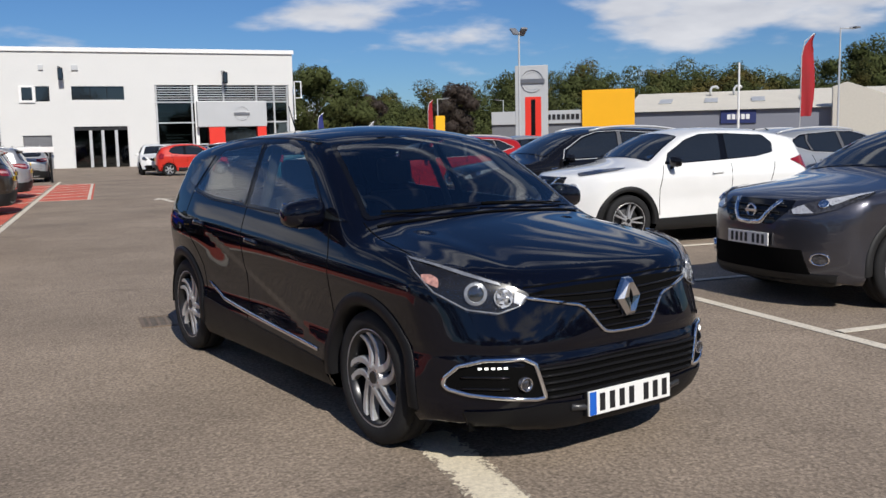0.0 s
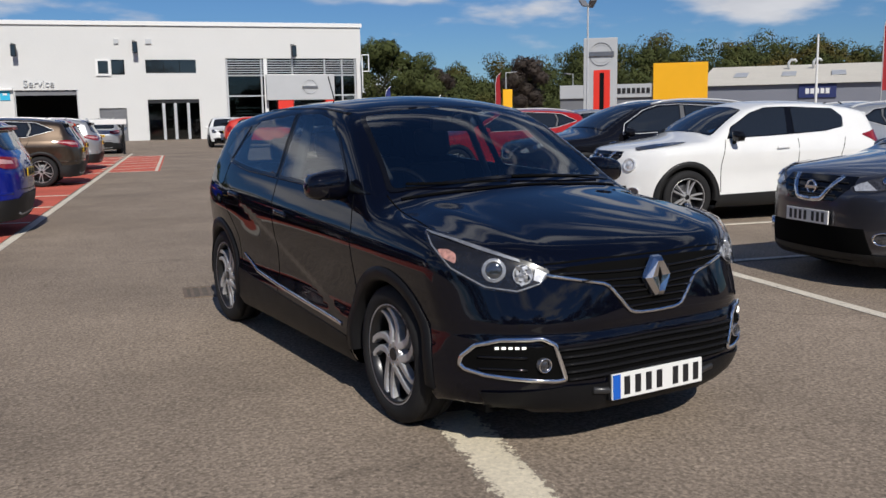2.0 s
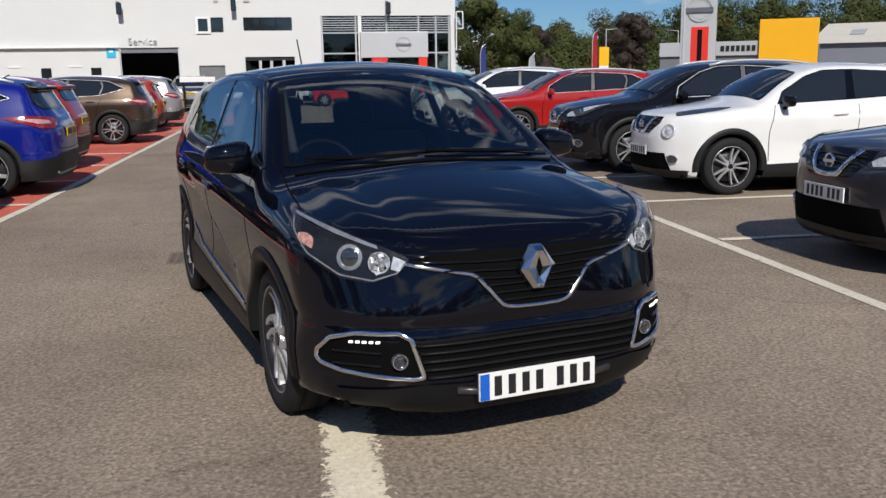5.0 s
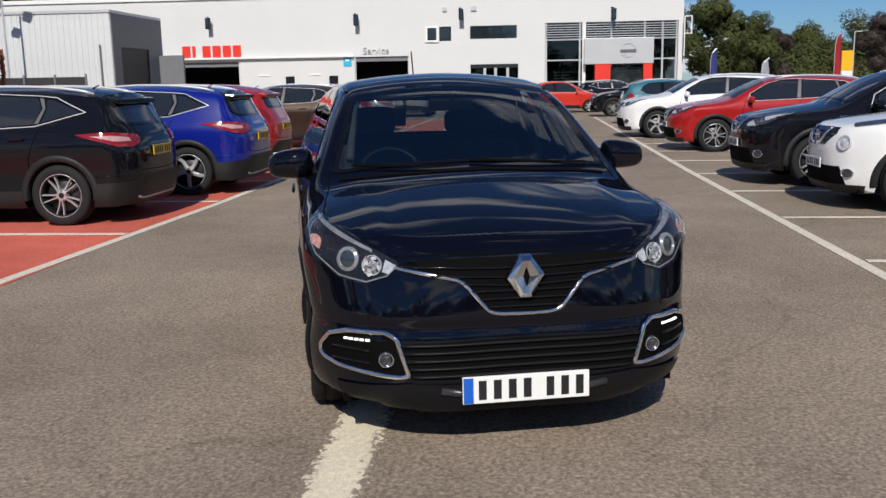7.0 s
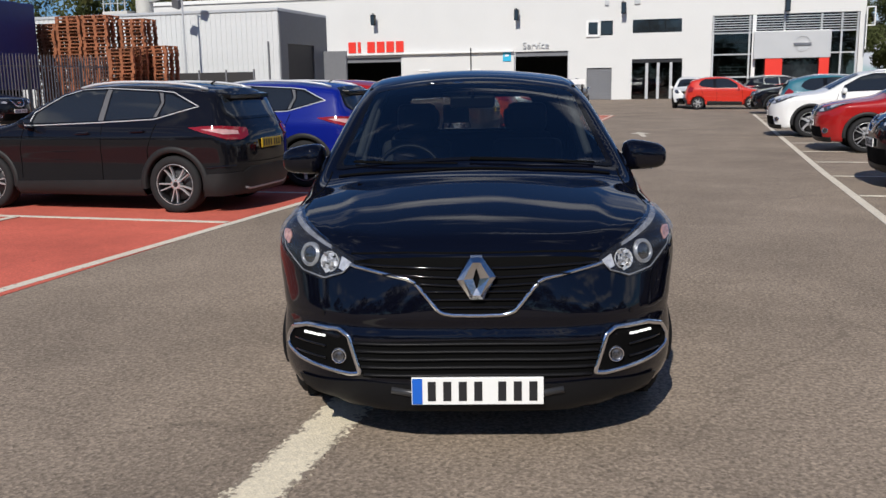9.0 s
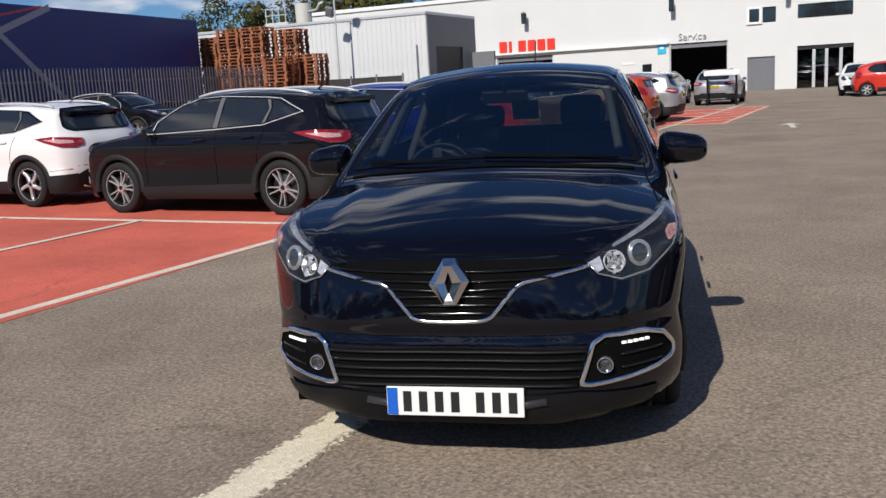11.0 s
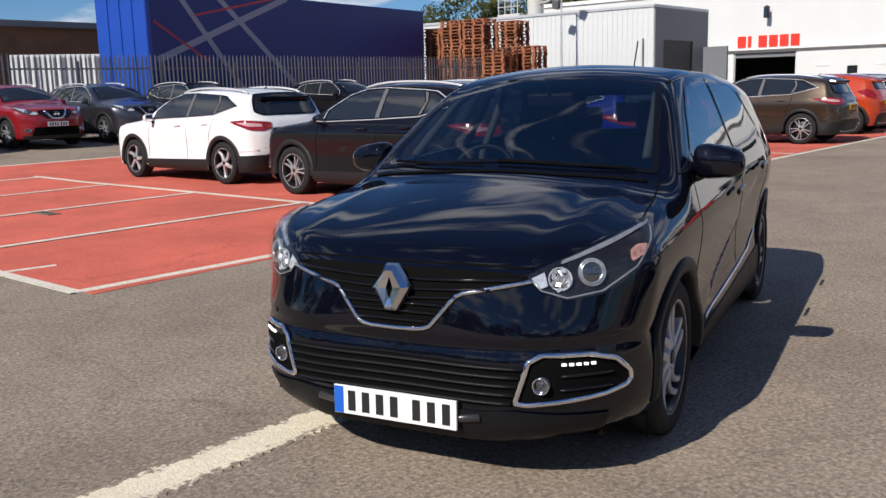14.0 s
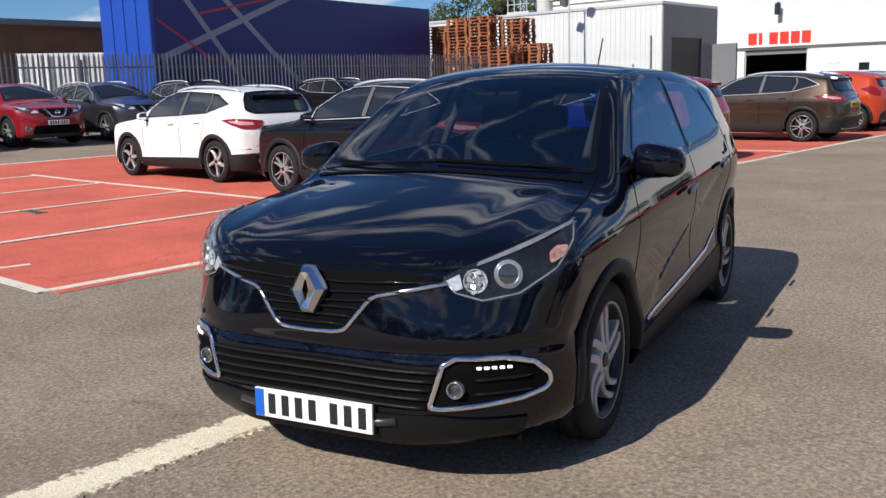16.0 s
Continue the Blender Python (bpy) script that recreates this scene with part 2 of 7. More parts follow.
ASPHALT = ground_mat("asphalt", (0.262, 0.209, 0.161), 0.34, 0.22)
RED_COAT = ground_mat("red_coating", (0.56, 0.125, 0.085), 0.14, 0.2)
WHITE_LINE = worn_paint("white_line_paint", (0.66, 0.60, 0.50), (0.22, 0.19, 0.16), 0.35)
OLD_LINE = worn_paint("old_white_line_paint", (0.70, 0.62, 0.47), (0.235, 0.192, 0.150), 0.44, 26.0, (0.9706, -0.2408, -0.2399))
WALL_WHITE = mat("white_wall_render", (0.62, 0.62, 0.61), 0.75, 0, 0.04, 0.4, 12.0, bump=0.1, bump_scale=40)
CLAD_WHITE = mat("white_steel_cladding", (0.60, 0.61, 0.61), 0.5, 0, 0.05, 0.5, 5.0)
CLAD_GREY = mat("grey_steel_cladding", (0.16, 0.165, 0.18), 0.5, 0, 0.08, 0.5, 5.0)
ROOM_SHADE = mat("interior_shade", (0.05, 0.05, 0.05), 0.8, 0, 0.3, 1.0, 6.0)
STEEL_FRAME = mat("pale_metal_frame", (0.55, 0.56, 0.57), 0.35, 0.3, 0.06)
WHITE_PLASTIC = mat("white_plastic", (0.75, 0.75, 0.74), 0.4, 0, 0.04)
SIGN_GREY = mat("pale_grey_sign_panel", (0.50, 0.51, 0.52), 0.4, 0.2, 0.04, 1.0)
SIGN_RED = mat("red_sign_panel", (0.70, 0.035, 0.02), 0.4, 0, 0.05, 1.0)
SIGN_YELLOW = mat("yellow_sign_panel", (0.85, 0.42, 0.01), 0.4, 0, 0.04, 1.0)
SIGN_BLUE = mat("sky_blue_sign", (0.03, 0.42, 0.66), 0.4, 0, 0.04)
DULL_CHROME = mat("dull_chrome", (0.30, 0.30, 0.31), 0.3, 0.8, 0.05)
CHROME = mat("chrome", (0.78, 0.78, 0.80), 0.08, 1.0, 0.03)
ALLOY = mat("silver_alloy", (0.50, 0.50, 0.51), 0.30, 0.5, 0.06)
DUSTY_PLASTIC = mat("dusty_black_plastic", (0.014, 0.014, 0.0145), 0.55, 0, 0.2, 6, 120, spec=0.3)
ALLOY_DARK = mat("dark_alloy", (0.03, 0.03, 0.032), 0.3, 0.6, 0.06)
RUBBER = mat("tyre_rubber", (0.018, 0.018, 0.019), 0.75, 0, 0.2, 12, 90, bump=0.15, bump_scale=120, spec=0.2)
BLACK_PLASTIC = mat("black_plastic", (0.009, 0.009, 0.010), 0.42, 0, 0.12, 8, 200, bump=0.08, bump_scale=300, spec=0.14)
GLOSS_BLACK = mat("gloss_black_trim", (0.005, 0.005, 0.006), 0.08, 0, 0.05, spec=0.35)
MATT_BLACK = mat("matt_black", (0.004, 0.004, 0.004), 0.9, 0, 0.1, spec=0.04)
SEAT_CLOTH = mat("dark_seat_cloth", (0.03, 0.03, 0.033), 0.85, 0, 0.2, 10, 150)
PALE_LINING = mat("dark_grey_lining", (0.06, 0.06, 0.062), 0.8, 0, 0.1)
CAR_GLASS = glass("car_glass", (0.66, 0.72, 0.72), 0.95, 4.4)
LAMP_GLASS = glass("lamp_glass", (1, 1, 1), 0.97, 0.5)
SHOP_GLASS = glass("shop_glass", (0.5, 0.55, 0.55), 0.7)
DARK_GLASS = mat("privacy_glass", (0.016, 0.019, 0.022), 0.03, 0, 0.05, spec=0.9)
LAMP_RED = mat("red_lamp_lens", (0.23, 0.009, 0.011), 0.1, 0, 0.08, coat=1.0)
LAMP_CLEAR = mat("clear_lamp_reflector", (0.66, 0.67, 0.69), 0.22, 0.45, 0.45, 36)
LAMP_AMBER = mat("rose_indicator_lens", (0.46, 0.24, 0.20), 0.2, 0, 0.5, 60, coat=1.0)
LAMP_SILVER = mat("satin_lamp_silver", (0.40, 0.41, 0.43), 0.22, 0.6, 0.3, 30)
DAY_LED = glow("daytime_led", (1.0, 1.0, 0.97), 1.0)
LAMP_ROSE = mat("pale_rose_lens", (0.56, 0.32, 0.31), 0.1, 0, 0.25, 20, coat=1.0)
SATIN_SILVER = mat("satin_silver_plastic", (0.30, 0.30, 0.31), 0.4, 0.4, 0.05)
PLATE_WHITE = mat("white_plate", (0.78, 0.78, 0.76), 0.35, 0, 0.03)
PLATE_YELLOW = mat("yellow_plate", (0.70, 0.45, 0.02), 0.35, 0, 0.03)
PLATE_BLUE = mat("blue_plate_band", (0.01, 0.11, 0.52), 0.35, 0, 0.03)
PLATE_BAR = mat("dark_plate_bar", (0.012, 0.012, 0.014), 0.5, 0, 0.05)
PAINT_BLACK = mat("black_car_paint", (0.0022, 0.0026, 0.006), 0.03, 0, 0.05, 3.0, 400.0, spec=0.46)

# ---- mesh tools ----
from mathutils.bvhtree import BVHTree
from mathutils.geometry import delaunay_2d_cdt

C14, S14 = math.cos(radians(14)), math.sin(radians(14))
PARK = pose(0, 0, 0, 0, 0, -14)


def park(u, v, z=0.0, turn=0.0):
    """Pose in the car park's own grid: u across the lane, v along it."""
    return PARK @ pose(u, v, z, 0, 0, turn)


def mesh_of(name, verts, faces, material, smooth=False):
    me = bpy.data.meshes.new(name)
    me.from_pydata([tuple(v) for v in verts], [], [tuple(f) for f in faces])
    if material:
        me.materials.append(material)
    if smooth:
        me.polygons.foreach_set("use_smooth", [True] * len(me.polygons))
    me.update()
    return me


def bm_mesh(name, bm, material, smooth=False):
    me = bpy.data.meshes.new(name)
    bmesh.ops.recalc_face_normals(bm, faces=bm.faces)
    bm.to_mesh(me)
    bm.free()
    if material:
        me.materials.append(material)
    if smooth:
        me.polygons.foreach_set("use_smooth", [True] * len(me.polygons))
    return me


def part(name, data, material, parent, label="", m=None, smooth=False):
    """Links a bmesh or a finished mesh as one object under parent."""
    me = data if isinstance(data, bpy.types.Mesh) else bm_mesh(name, data, material, smooth)
    ob = new(name, me)
    ob.parent = parent
    if m is not None:
        ob.matrix_basis = m
    if label:
        ob["label"] = label
    return ob


def thing(name, m, label, category, group="", kind=""):
    e = new(name)
    e.empty_display_size = 0.2
    e.matrix_basis = m
    return tagged(e, label, category, group, kind)


def solid(name, data, material, m, label="", category="", group="", kind="", smooth=False):
    me = data if isinstance(data, bpy.types.Mesh) else bm_mesh(name, data, material, smooth)
    ob = new(name, me)
    ob.matrix_basis = m
    return tagged(ob, label, category, group, kind)


def add_box(bm, x0, x1, y0, y1, z0, z1, bevel=0.0):
    vs = [bm.verts.new((x, y, z)) for x in (x0, x1) for y in (y0, y1) for z in (z0, z1)]
    idx = ((0, 1, 3, 2), (4, 6, 7, 5), (0, 4, 5, 1), (2, 3, 7, 6), (0, 2, 6, 4), (1, 5, 7, 3))
    fs = [bm.faces.new([vs[i] for i in f]) for f in idx]
    if bevel:
        es = list({e for f in fs for e in f.edges})
        bmesh.ops.bevel(bm, geom=es, offset=bevel, segments=2, affect="EDGES", profile=0.5)
    return bm


def box(x0, x1, y0, y1, z0, z1, bevel=0.0):
    return add_box(bmesh.new(), x0, x1, y0, y1, z0, z1, bevel)


def add_cyl(bm, p0, p1, r0, r1=None, seg=16, caps=True):
    r1 = r0 if r1 is None else r1
    p0, p1 = Vector(p0), Vector(p1)
    q = (p1 - p0).to_track_quat("Z", "Y")
    rings = []
    for p, r in ((p0, r0), (p1, r1)):
        rings.append([bm.verts.new(p + q @ Vector((r * math.cos(2 * math.pi * i / seg), r * math.sin(2 * math.pi * i / seg), 0))) for i in range(seg)])
    for i in range(seg):
        bm.faces.new((rings[0][i], rings[0][(i + 1) % seg], rings[1][(i + 1) % seg], rings[1][i]))
    if caps:
        bm.faces.new(rings[0][::-1])
        bm.faces.new(rings[1])
    return bm


def lathe(profile, seg=40, axis="x"):
    """Turns (radius, height) pairs round an axis; open profile."""
    vs, fs = [], []
    n = len(profile)
    for i in range(seg):
        a = 2 * math.pi * i / seg
        for r, h in profile:
            vs.append((h, r * math.cos(a), r * math.sin(a)) if axis == "x" else (r * math.cos(a), r * math.sin(a), h))
    for i in range(seg):
        j = (i + 1) % seg
        for k in range(n - 1):
            fs.append((i * n + k, j * n + k, j * n + k + 1, i * n + k + 1))
    return vs, fs


def sweep(path, radius=0.006, seg=8, flat=1.0, closed=False, up=None):
    """A round or flattened bar along a path."""
    pts = [Vector(p) for p in path]
    n = len(pts)
    bm = bmesh.new()
    rings = []
    for i, p in enumerate(pts):
        a = pts[(i - 1) % n] if closed or i > 0 else p
        b = pts[(i + 1) % n] if closed or i < n - 1 else p
        d = (b - a).normalized()
        ref = Vector(up[i]) if up else Vector((0, 0, 1))
        side = d.cross(ref)
        side = side.normalized() if side.length > 1e-4 else Vector((1, 0, 0))
        nor = side.cross(d)
        rings.append([bm.verts.new(p + side * (radius * math.cos(2 * math.pi * k / seg)) + nor * (radius * flat * math.sin(2 * math.pi * k / seg))) for k in range(seg)])
    for i in range(n if closed else n - 1):
        a, b = rings[i], rings[(i + 1) % n]
        for k in range(seg):
            bm.faces.new((a[k], a[(k + 1) % seg], b[(k + 1) % seg], b[k]))
    if not closed:
        bm.faces.new(rings[0][::-1])
        bm.faces.new(rings[-1])
    return bm


def dense(path, step=0.03, closed=False):
    out = []
    pts = [Vector(p) for p in path]
    for i in range(len(pts) if closed else len(pts) - 1):
        a, b = pts[i], pts[(i + 1) % len(pts)]
        k = max(1, int((b - a).length / step))
        out += [a.lerp(b, j / k) for j in range(k)]
    if not closed:
        out.append(pts[-1])
    return out


def soften(path, rounds=2, closed=True):
    """Rounds the corners of an outline; an open path is smoothed by cutting its corners."""
    pts = [Vector(p) for p in path]
    if closed:
        n, out, rad = len(pts), [], 0.022 * rounds
        for i in range(n):
            a, p, b = pts[i - 1], pts[i], pts[(i + 1) % n]
            la, lb = (a - p).length, (b - p).length
            q0, q1 = p.lerp(a, min(0.45, rad / la)), p.lerp(b, min(0.45, rad / lb))
            out += [q0, (q0 + p * 2 + q1) / 4, q1]
        return out
    for _ in range(rounds):
        out = [pts[0]]
        for a, b in zip(pts, pts[1:]):
            out += [a.lerp(b, 0.25), a.lerp(b, 0.75)]
        pts = out + [pts[-1]]
    return pts


def newell(pts):
    n = Vector((0, 0, 0))
    for a, b in zip(pts, pts[1:] + pts[:1]):
        n += Vector(((a.y - b.y) * (a.z + b.z), (a.z - b.z) * (a.x + b.x), (a.x - b.x) * (a.y + b.y)))
    return n.normalized()


class Skin:
    """A body shell on which panes, lamps and trim are laid."""

    def __init__(self, verts, faces, field):
        self.field = field
        self.tree = BVHTree.FromPolygons([tuple(v) for v in verts], [tuple(f) for f in faces])

    def settle(self, co, off=0.0, rounds=2):
        """Moves points onto the true curved surface and off along its normal; also gives the normals."""
        p, e = np.array(co, float).reshape(-1, 3), 0.003
        for k in range(rounds + 1):
            x, y, z = p.T
            f = self.field(x, y, z)
            g = np.stack([self.field(x + e, y, z) - self.field(x - e, y, z), self.field(x, y + e, z) - self.field(x, y - e, z), self.field(x, y, z + e) - self.field(x, y, z - e)], -1) / (2 * e)
            size = np.maximum(np.linalg.norm(g, axis=1), 0.3)[:, None]
            nor = g / size
            if k < rounds:
                p = p - nor * np.clip(f[:, None] / size, -0.012, 0.012)
        return p + nor * off, nor

    def drop(self, p, way, off=0.0):
        hit, nor, _, _ = self.tree.ray_cast(p - way * 0.7, way, 1.6)
        if hit is None:
            hit, nor, _, _ = self.tree.find_nearest(p)
        if nor.dot(way) > 0:
            nor = -nor
        return hit + nor * off, nor

    def patch(self, outline, off=0.004, step=0.03, rounds=2, inside=None, deep=0.012, way=None):
        """A sheet with thickness that follows the shell inside the outline; with inside, a ring."""
        pts = soften(outline, rounds) if rounds else [Vector(p) for p in outline]
        if way is None:
            way = -newell(pts)
            c = sum(pts, Vector()) / len(pts)
            if way.dot(c - Vector((0, 0, 0.7))) > 0:
                way = -way
        way = Vector(way).normalized()
        ax = way.cross(Vector((0, 0, 1)))
        ax = ax.normalized() if ax.length > 0.05 else Vector((1, 0, 0))
        ay = ax.cross(way)
        o = sum(pts, Vector()) / len(pts)
        flat = lambda p: Vector(((p - o).dot(ax), (p - o).dot(ay)))
        rim = dense(pts, step, True)
        loop = [flat(p) for p in rim]
        n = len(loop)
        edges = [(i, (i + 1) % n) for i in range(n)]
        co = list(loop)
        hole = []
        if inside is not None:
            hole = [flat(p) for p in dense(soften(inside, rounds) if rounds else [Vector(p) for p in inside], step, True)]
            edges += [(n + i, n + (i + 1) % len(hole)) for i in range(len(hole))]
            co += hole

        def within(q, ring):
            c, m = False, len(ring)
            for i in range(m):
                a, b = ring[i], ring[i - 1]
                if (a.y > q.y) != (b.y > q.y) and q.x < (b.x - a.x) * (q.y - a.y) / (b.y - a.y) + a.x:
                    c = not c
            return c

        xs, ys = [q.x for q in loop], [q.y for q in loop]
        ring = np.array([(q.x, q.y) for q in co])
        gx = min(xs) + step / 2
        while gx < max(xs):
            gy = min(ys) + step / 2
            while gy < max(ys):
                q = Vector((gx, gy))
                if within(q, loop) and not (hole and within(q, hole)) and np.min((ring[:, 0] - gx) ** 2 + (ring[:, 1] - gy) ** 2) > (0.45 * step) ** 2:
                    co.append(q)
                gy += step
            gx += step
        v2, _, f2, *_ = delaunay_2d_cdt(co, edges, [], 0, 1e-6)
        verts = []
        for q in v2:
            verts.append(self.drop(o + ax * q.x + ay * q.y, way)[0])
        verts = [Vector(p) for p in self.settle(verts, off)[0]]
        faces = []
        for f in f2:
            c = sum((v2[i] for i in f), Vector((0, 0))) / len(f)
            if within(c, loop) and not (hole and within(c, hole)):
                nn = (verts[f[1]] - verts[f[0]]).cross(verts[f[2]] - verts[f[0]])
                faces.append(tuple(f) if nn.dot(way) < 0 else tuple(reversed(f)))
        count = {}
        for f in faces:
            for a, b in zip(f, f[1:] + f[:1]):
                count[(a, b)] = count.get((a, b), 0) + 1
        back = {}
        for (a, b) in list(count):
            if (b, a) not in count:
                for k in (a, b):
                    if k not in back:
                        back[k] = len(verts)
                        verts += [verts[k].copy(), verts[k] + way * deep]
                faces.append((back[b], back[a], back[a] + 1, back[b] + 1))
        return verts, faces

    def line(self, path, off=0.002, step=0.03, way=None, closed=False):
        """Points of a path laid on the shell, and the normals there."""
        out, nors = [], []
        for p in dense(path, step, closed):
            if way is None:
                hit, nor, _, _ = self.tree.find_nearest(p)
                if nor.dot(hit - Vector((0, hit.y * 0.5, 0.6))) < 0:
                    nor = -nor
                out.append(hit + nor * off)
            else:
                q, nor = self.drop(p, Vector(way), off)
                out.append(q)
            nors.append(nor)
        return out, nors


def shade(me):
    me.polygons.foreach_set("use_smooth", [True] * len(me.polygons))
    return me

# ---- ground and markings ----
def rise(u):
    """The yard climbs a little towards the boundary fence."""
    k = min(1.0, max(0.0, (-12.5 - u) / 9.0))
    return 0.28 * k * k * (3 - 2 * k)


def build_ground():
    us = [-1500, -400, -120, -60, -40] + [-30 + 1.0 * i for i in range(22)] + [0, 20, 60, 120, 400, 1500]
    vs_ = [-1500, -300, -60, -20, 0, 20, 40, 60, 100, 300, 1500]
    verts = [(u, v, rise(u)) for u in us for v in vs_]
    n = len(vs_)
    faces = [(i * n + j, (i + 1) * n + j, (i + 1) * n + j + 1, i * n + j + 1) for i in range(len(us) - 1) for j in range(n - 1)]
    solid("ground", mesh_of("ground", verts, faces, ASPHALT), None, PARK, "worn grey-brown asphalt of a car park", "ground", kind="structure")


build_ground()


def sheet(name, corners, material, label, top=0.004, m=PARK, category="marking"):
    """A thin coat of paint laid over the ground, cut into strips so that it follows the rise."""
    (u0, v0), (u1, v1) = corners
    k = max(1, int((u1 - u0) / 1.0)) if u0 < -12 else 1
    bm = bmesh.new()
    for i in range(k):
        a, b = u0 + (u1 - u0) * i / k, u0 + (u1 - u0) * (i + 1) / k
        q = [bm.verts.new((a, v0, rise(a) + top)), bm.verts.new((b, v0, rise(b) + top)), bm.verts.new((b, v1, rise(b) + top)), bm.verts.new((a, v1, rise(a) + top))]
        bm.faces.new(q)
    bmesh.ops.remove_doubles(bm, verts=bm.verts, dist=0.001)
    edge = [e for e in bm.edges if e.is_boundary]
    r = bmesh.ops.extrude_edge_only(bm, edges=edge)
    for g in r["geom"]:
        if isinstance(g, bmesh.types.BMVert):
            g.co.z -= top + 0.002
    return solid(name, bm, material, m, label, category, kind="structure")


def stripe(a, b, width, material=None, label="white painted parking bay line", name="bay_line", top=0.007):
    """A painted line from a to b in the car park's grid."""
    a, b = Vector((*a, 0)), Vector((*b, 0))
    d = b - a
    n = max(1, int(d.length / 1.5))
    s = Vector((-d.y, d.x, 0)).normalized() * width / 2
    bm = bmesh.new()
    rows = []
    for i in range(n + 1):
        p = a + d * i / n
        row = []
        for q, dz in ((p + s, -0.004), (p + s * 0.97, 0), (p - s * 0.97, 0), (p - s, -0.004)):
            row.append(bm.verts.new((q.x, q.y, rise(q.x) + top + dz)))
        rows.append(row)
    for r0, r1 in zip(rows, rows[1:]):
        for k in range(3):
            bm.faces.new((r0[k], r1[k], r1[k + 1], r0[k + 1]))
    return solid(name, bm, material or WHITE_LINE, PARK, label, "road marking", "bay lines", "structure")


# red coated bays beside the lane
sheet("red_bay_coating", ((-16.2, -1.0), (-3.58, 33.0)), RED_COAT, "worn coral red coating over parking bays")
sheet("red_hatch_coating", ((-3.40, 21.6), (-2.0, 33.2)), RED_COAT, "worn coral red hatched area beside the lane")
stripe((-3.76, -1.06), (-3.50, 6.0), 0.11, name="edge_line", label="white painted edge line beside red bays")
stripe((-3.50, 6.0), (-3.42, 36.5), 0.11, name="edge_line", label="white painted edge line beside red bays")
stripe((-3.72, -1.05), (-16.2, -1.05), 0.11, name="edge_line", label="white painted end line of red bays", top=0.011)
stripe((-16.2, -1.1), (-16.2, 24.0), 0.10, name="edge_line", label="white painted edge line at the back of red bays")
for k_ in range(4):
    stripe((-6.40 - 2.45 * k_, -1.0), (-6.40 - 2.45 * k_, 3.52), 0.10, top=0.015)
stripe((-4.98, -0.58), (-5.06, -1.0), 0.07, label="short worn white paint mark on red coating")
stripe((-3.66, 3.55), (-14.0, 3.55), 0.10, top=0.011)
for v_ in (6.2, 8.75, 11.2, 13.7, 17.5, 21.2, 24.0, 26.5, 29.0, 31.5):
    stripe((-3.56, v_), (-8.6, v_), 0.09, top=0.011)
stripe((-2.1, 21.6), (-2.1, 33.2), 0.09)
stripe((-3.7, 21.6), (-2.1, 21.6), 0.09, top=0.011)
stripe((-3.7, 33.2), (-2.1, 33.2), 0.09, top=0.011)
for i_ in range(6):
    stripe((-3.7, 22.6 + 1.8 * i_), (-2.12, 23.6 + 1.8 * i_), 0.08, top=0.015)
# bays across the lane
stripe((3.22, -4.0), (3.24, 10.0), 0.11, name="edge_line", label="white painted edge line along the bays")
stripe((3.24, 10.0), (3.52, 33.8), 0.11, name="edge_line", label="white painted edge line along the bays")
for v_ in (-3.0, -0.38, 2.08, 4.52, 6.95, 9.35, 11.75, 14.15, 16.6, 19.0, 21.4, 23.9, 26.3, 28.7, 31.1, 33.5):
    stripe((3.30 + 0.01 * max(0, v_ - 10), v_), (8.1, v_), 0.095, top=0.011)


def broad_line():
    """The wide, flaking line that runs out from under the car, with ragged edges."""
    a, b = Vector((-0.545, -1.2, 0)), Vector((-1.215, -3.9, 0))
    d, n = b - a, 140
    s = Vector((-d.y, d.x, 0)).normalized()
    bm = bmesh.new()
    rows = []
    for i in range(n + 1):
        p = a + d * i / n
        j0 = 0.124 + 0.020 * noise.noise((p.y * 9, 3.1, 0)) + 0.030 * noise.noise((p.y * 45, 7.7, 0))
        j1 = 0.124 + 0.018 * noise.noise((p.y * 7, 8.2, 0)) + 0.022 * noise.noise((p.y * 50, 1.4, 0))
        rows.append([bm.verts.new((*(p + s * j0).xy, 0.001)), bm.verts.new((*(p + s * j0 * 0.95).xy, 0.005)), bm.verts.new((*(p - s * j1 * 0.95).xy, 0.005)), bm.verts.new((*(p - s * j1).xy, 0.001))])
    for r0, r1 in zip(rows, rows[1:]):
        for k in range(3):
            bm.faces.new((r0[k], r0[k + 1], r1[k + 1], r1[k]))
    solid("broad_line", bm, OLD_LINE, Matrix(), "broad cream-white painted line, flaking at its edges", "road marking", kind="structure")


broad_line()


def lane_arrow():
    bm = bmesh.new()
    for pts in (((-0.07, 0), (0.07, 0), (0.07, 1.3), (-0.07, 1.3)), ((-0.28, 1.3), (0.28, 1.3), (0, 2.1))):
        top = [bm.verts.new((x, y, 0.005)) for x, y in pts]
        bm.faces.new(top)
    solid("lane_arrow", bm, WHITE_LINE, park(0.0, 18.9, 0, 8), "faded white arrow painted on the lane", "road marking", kind="structure")


lane_arrow()


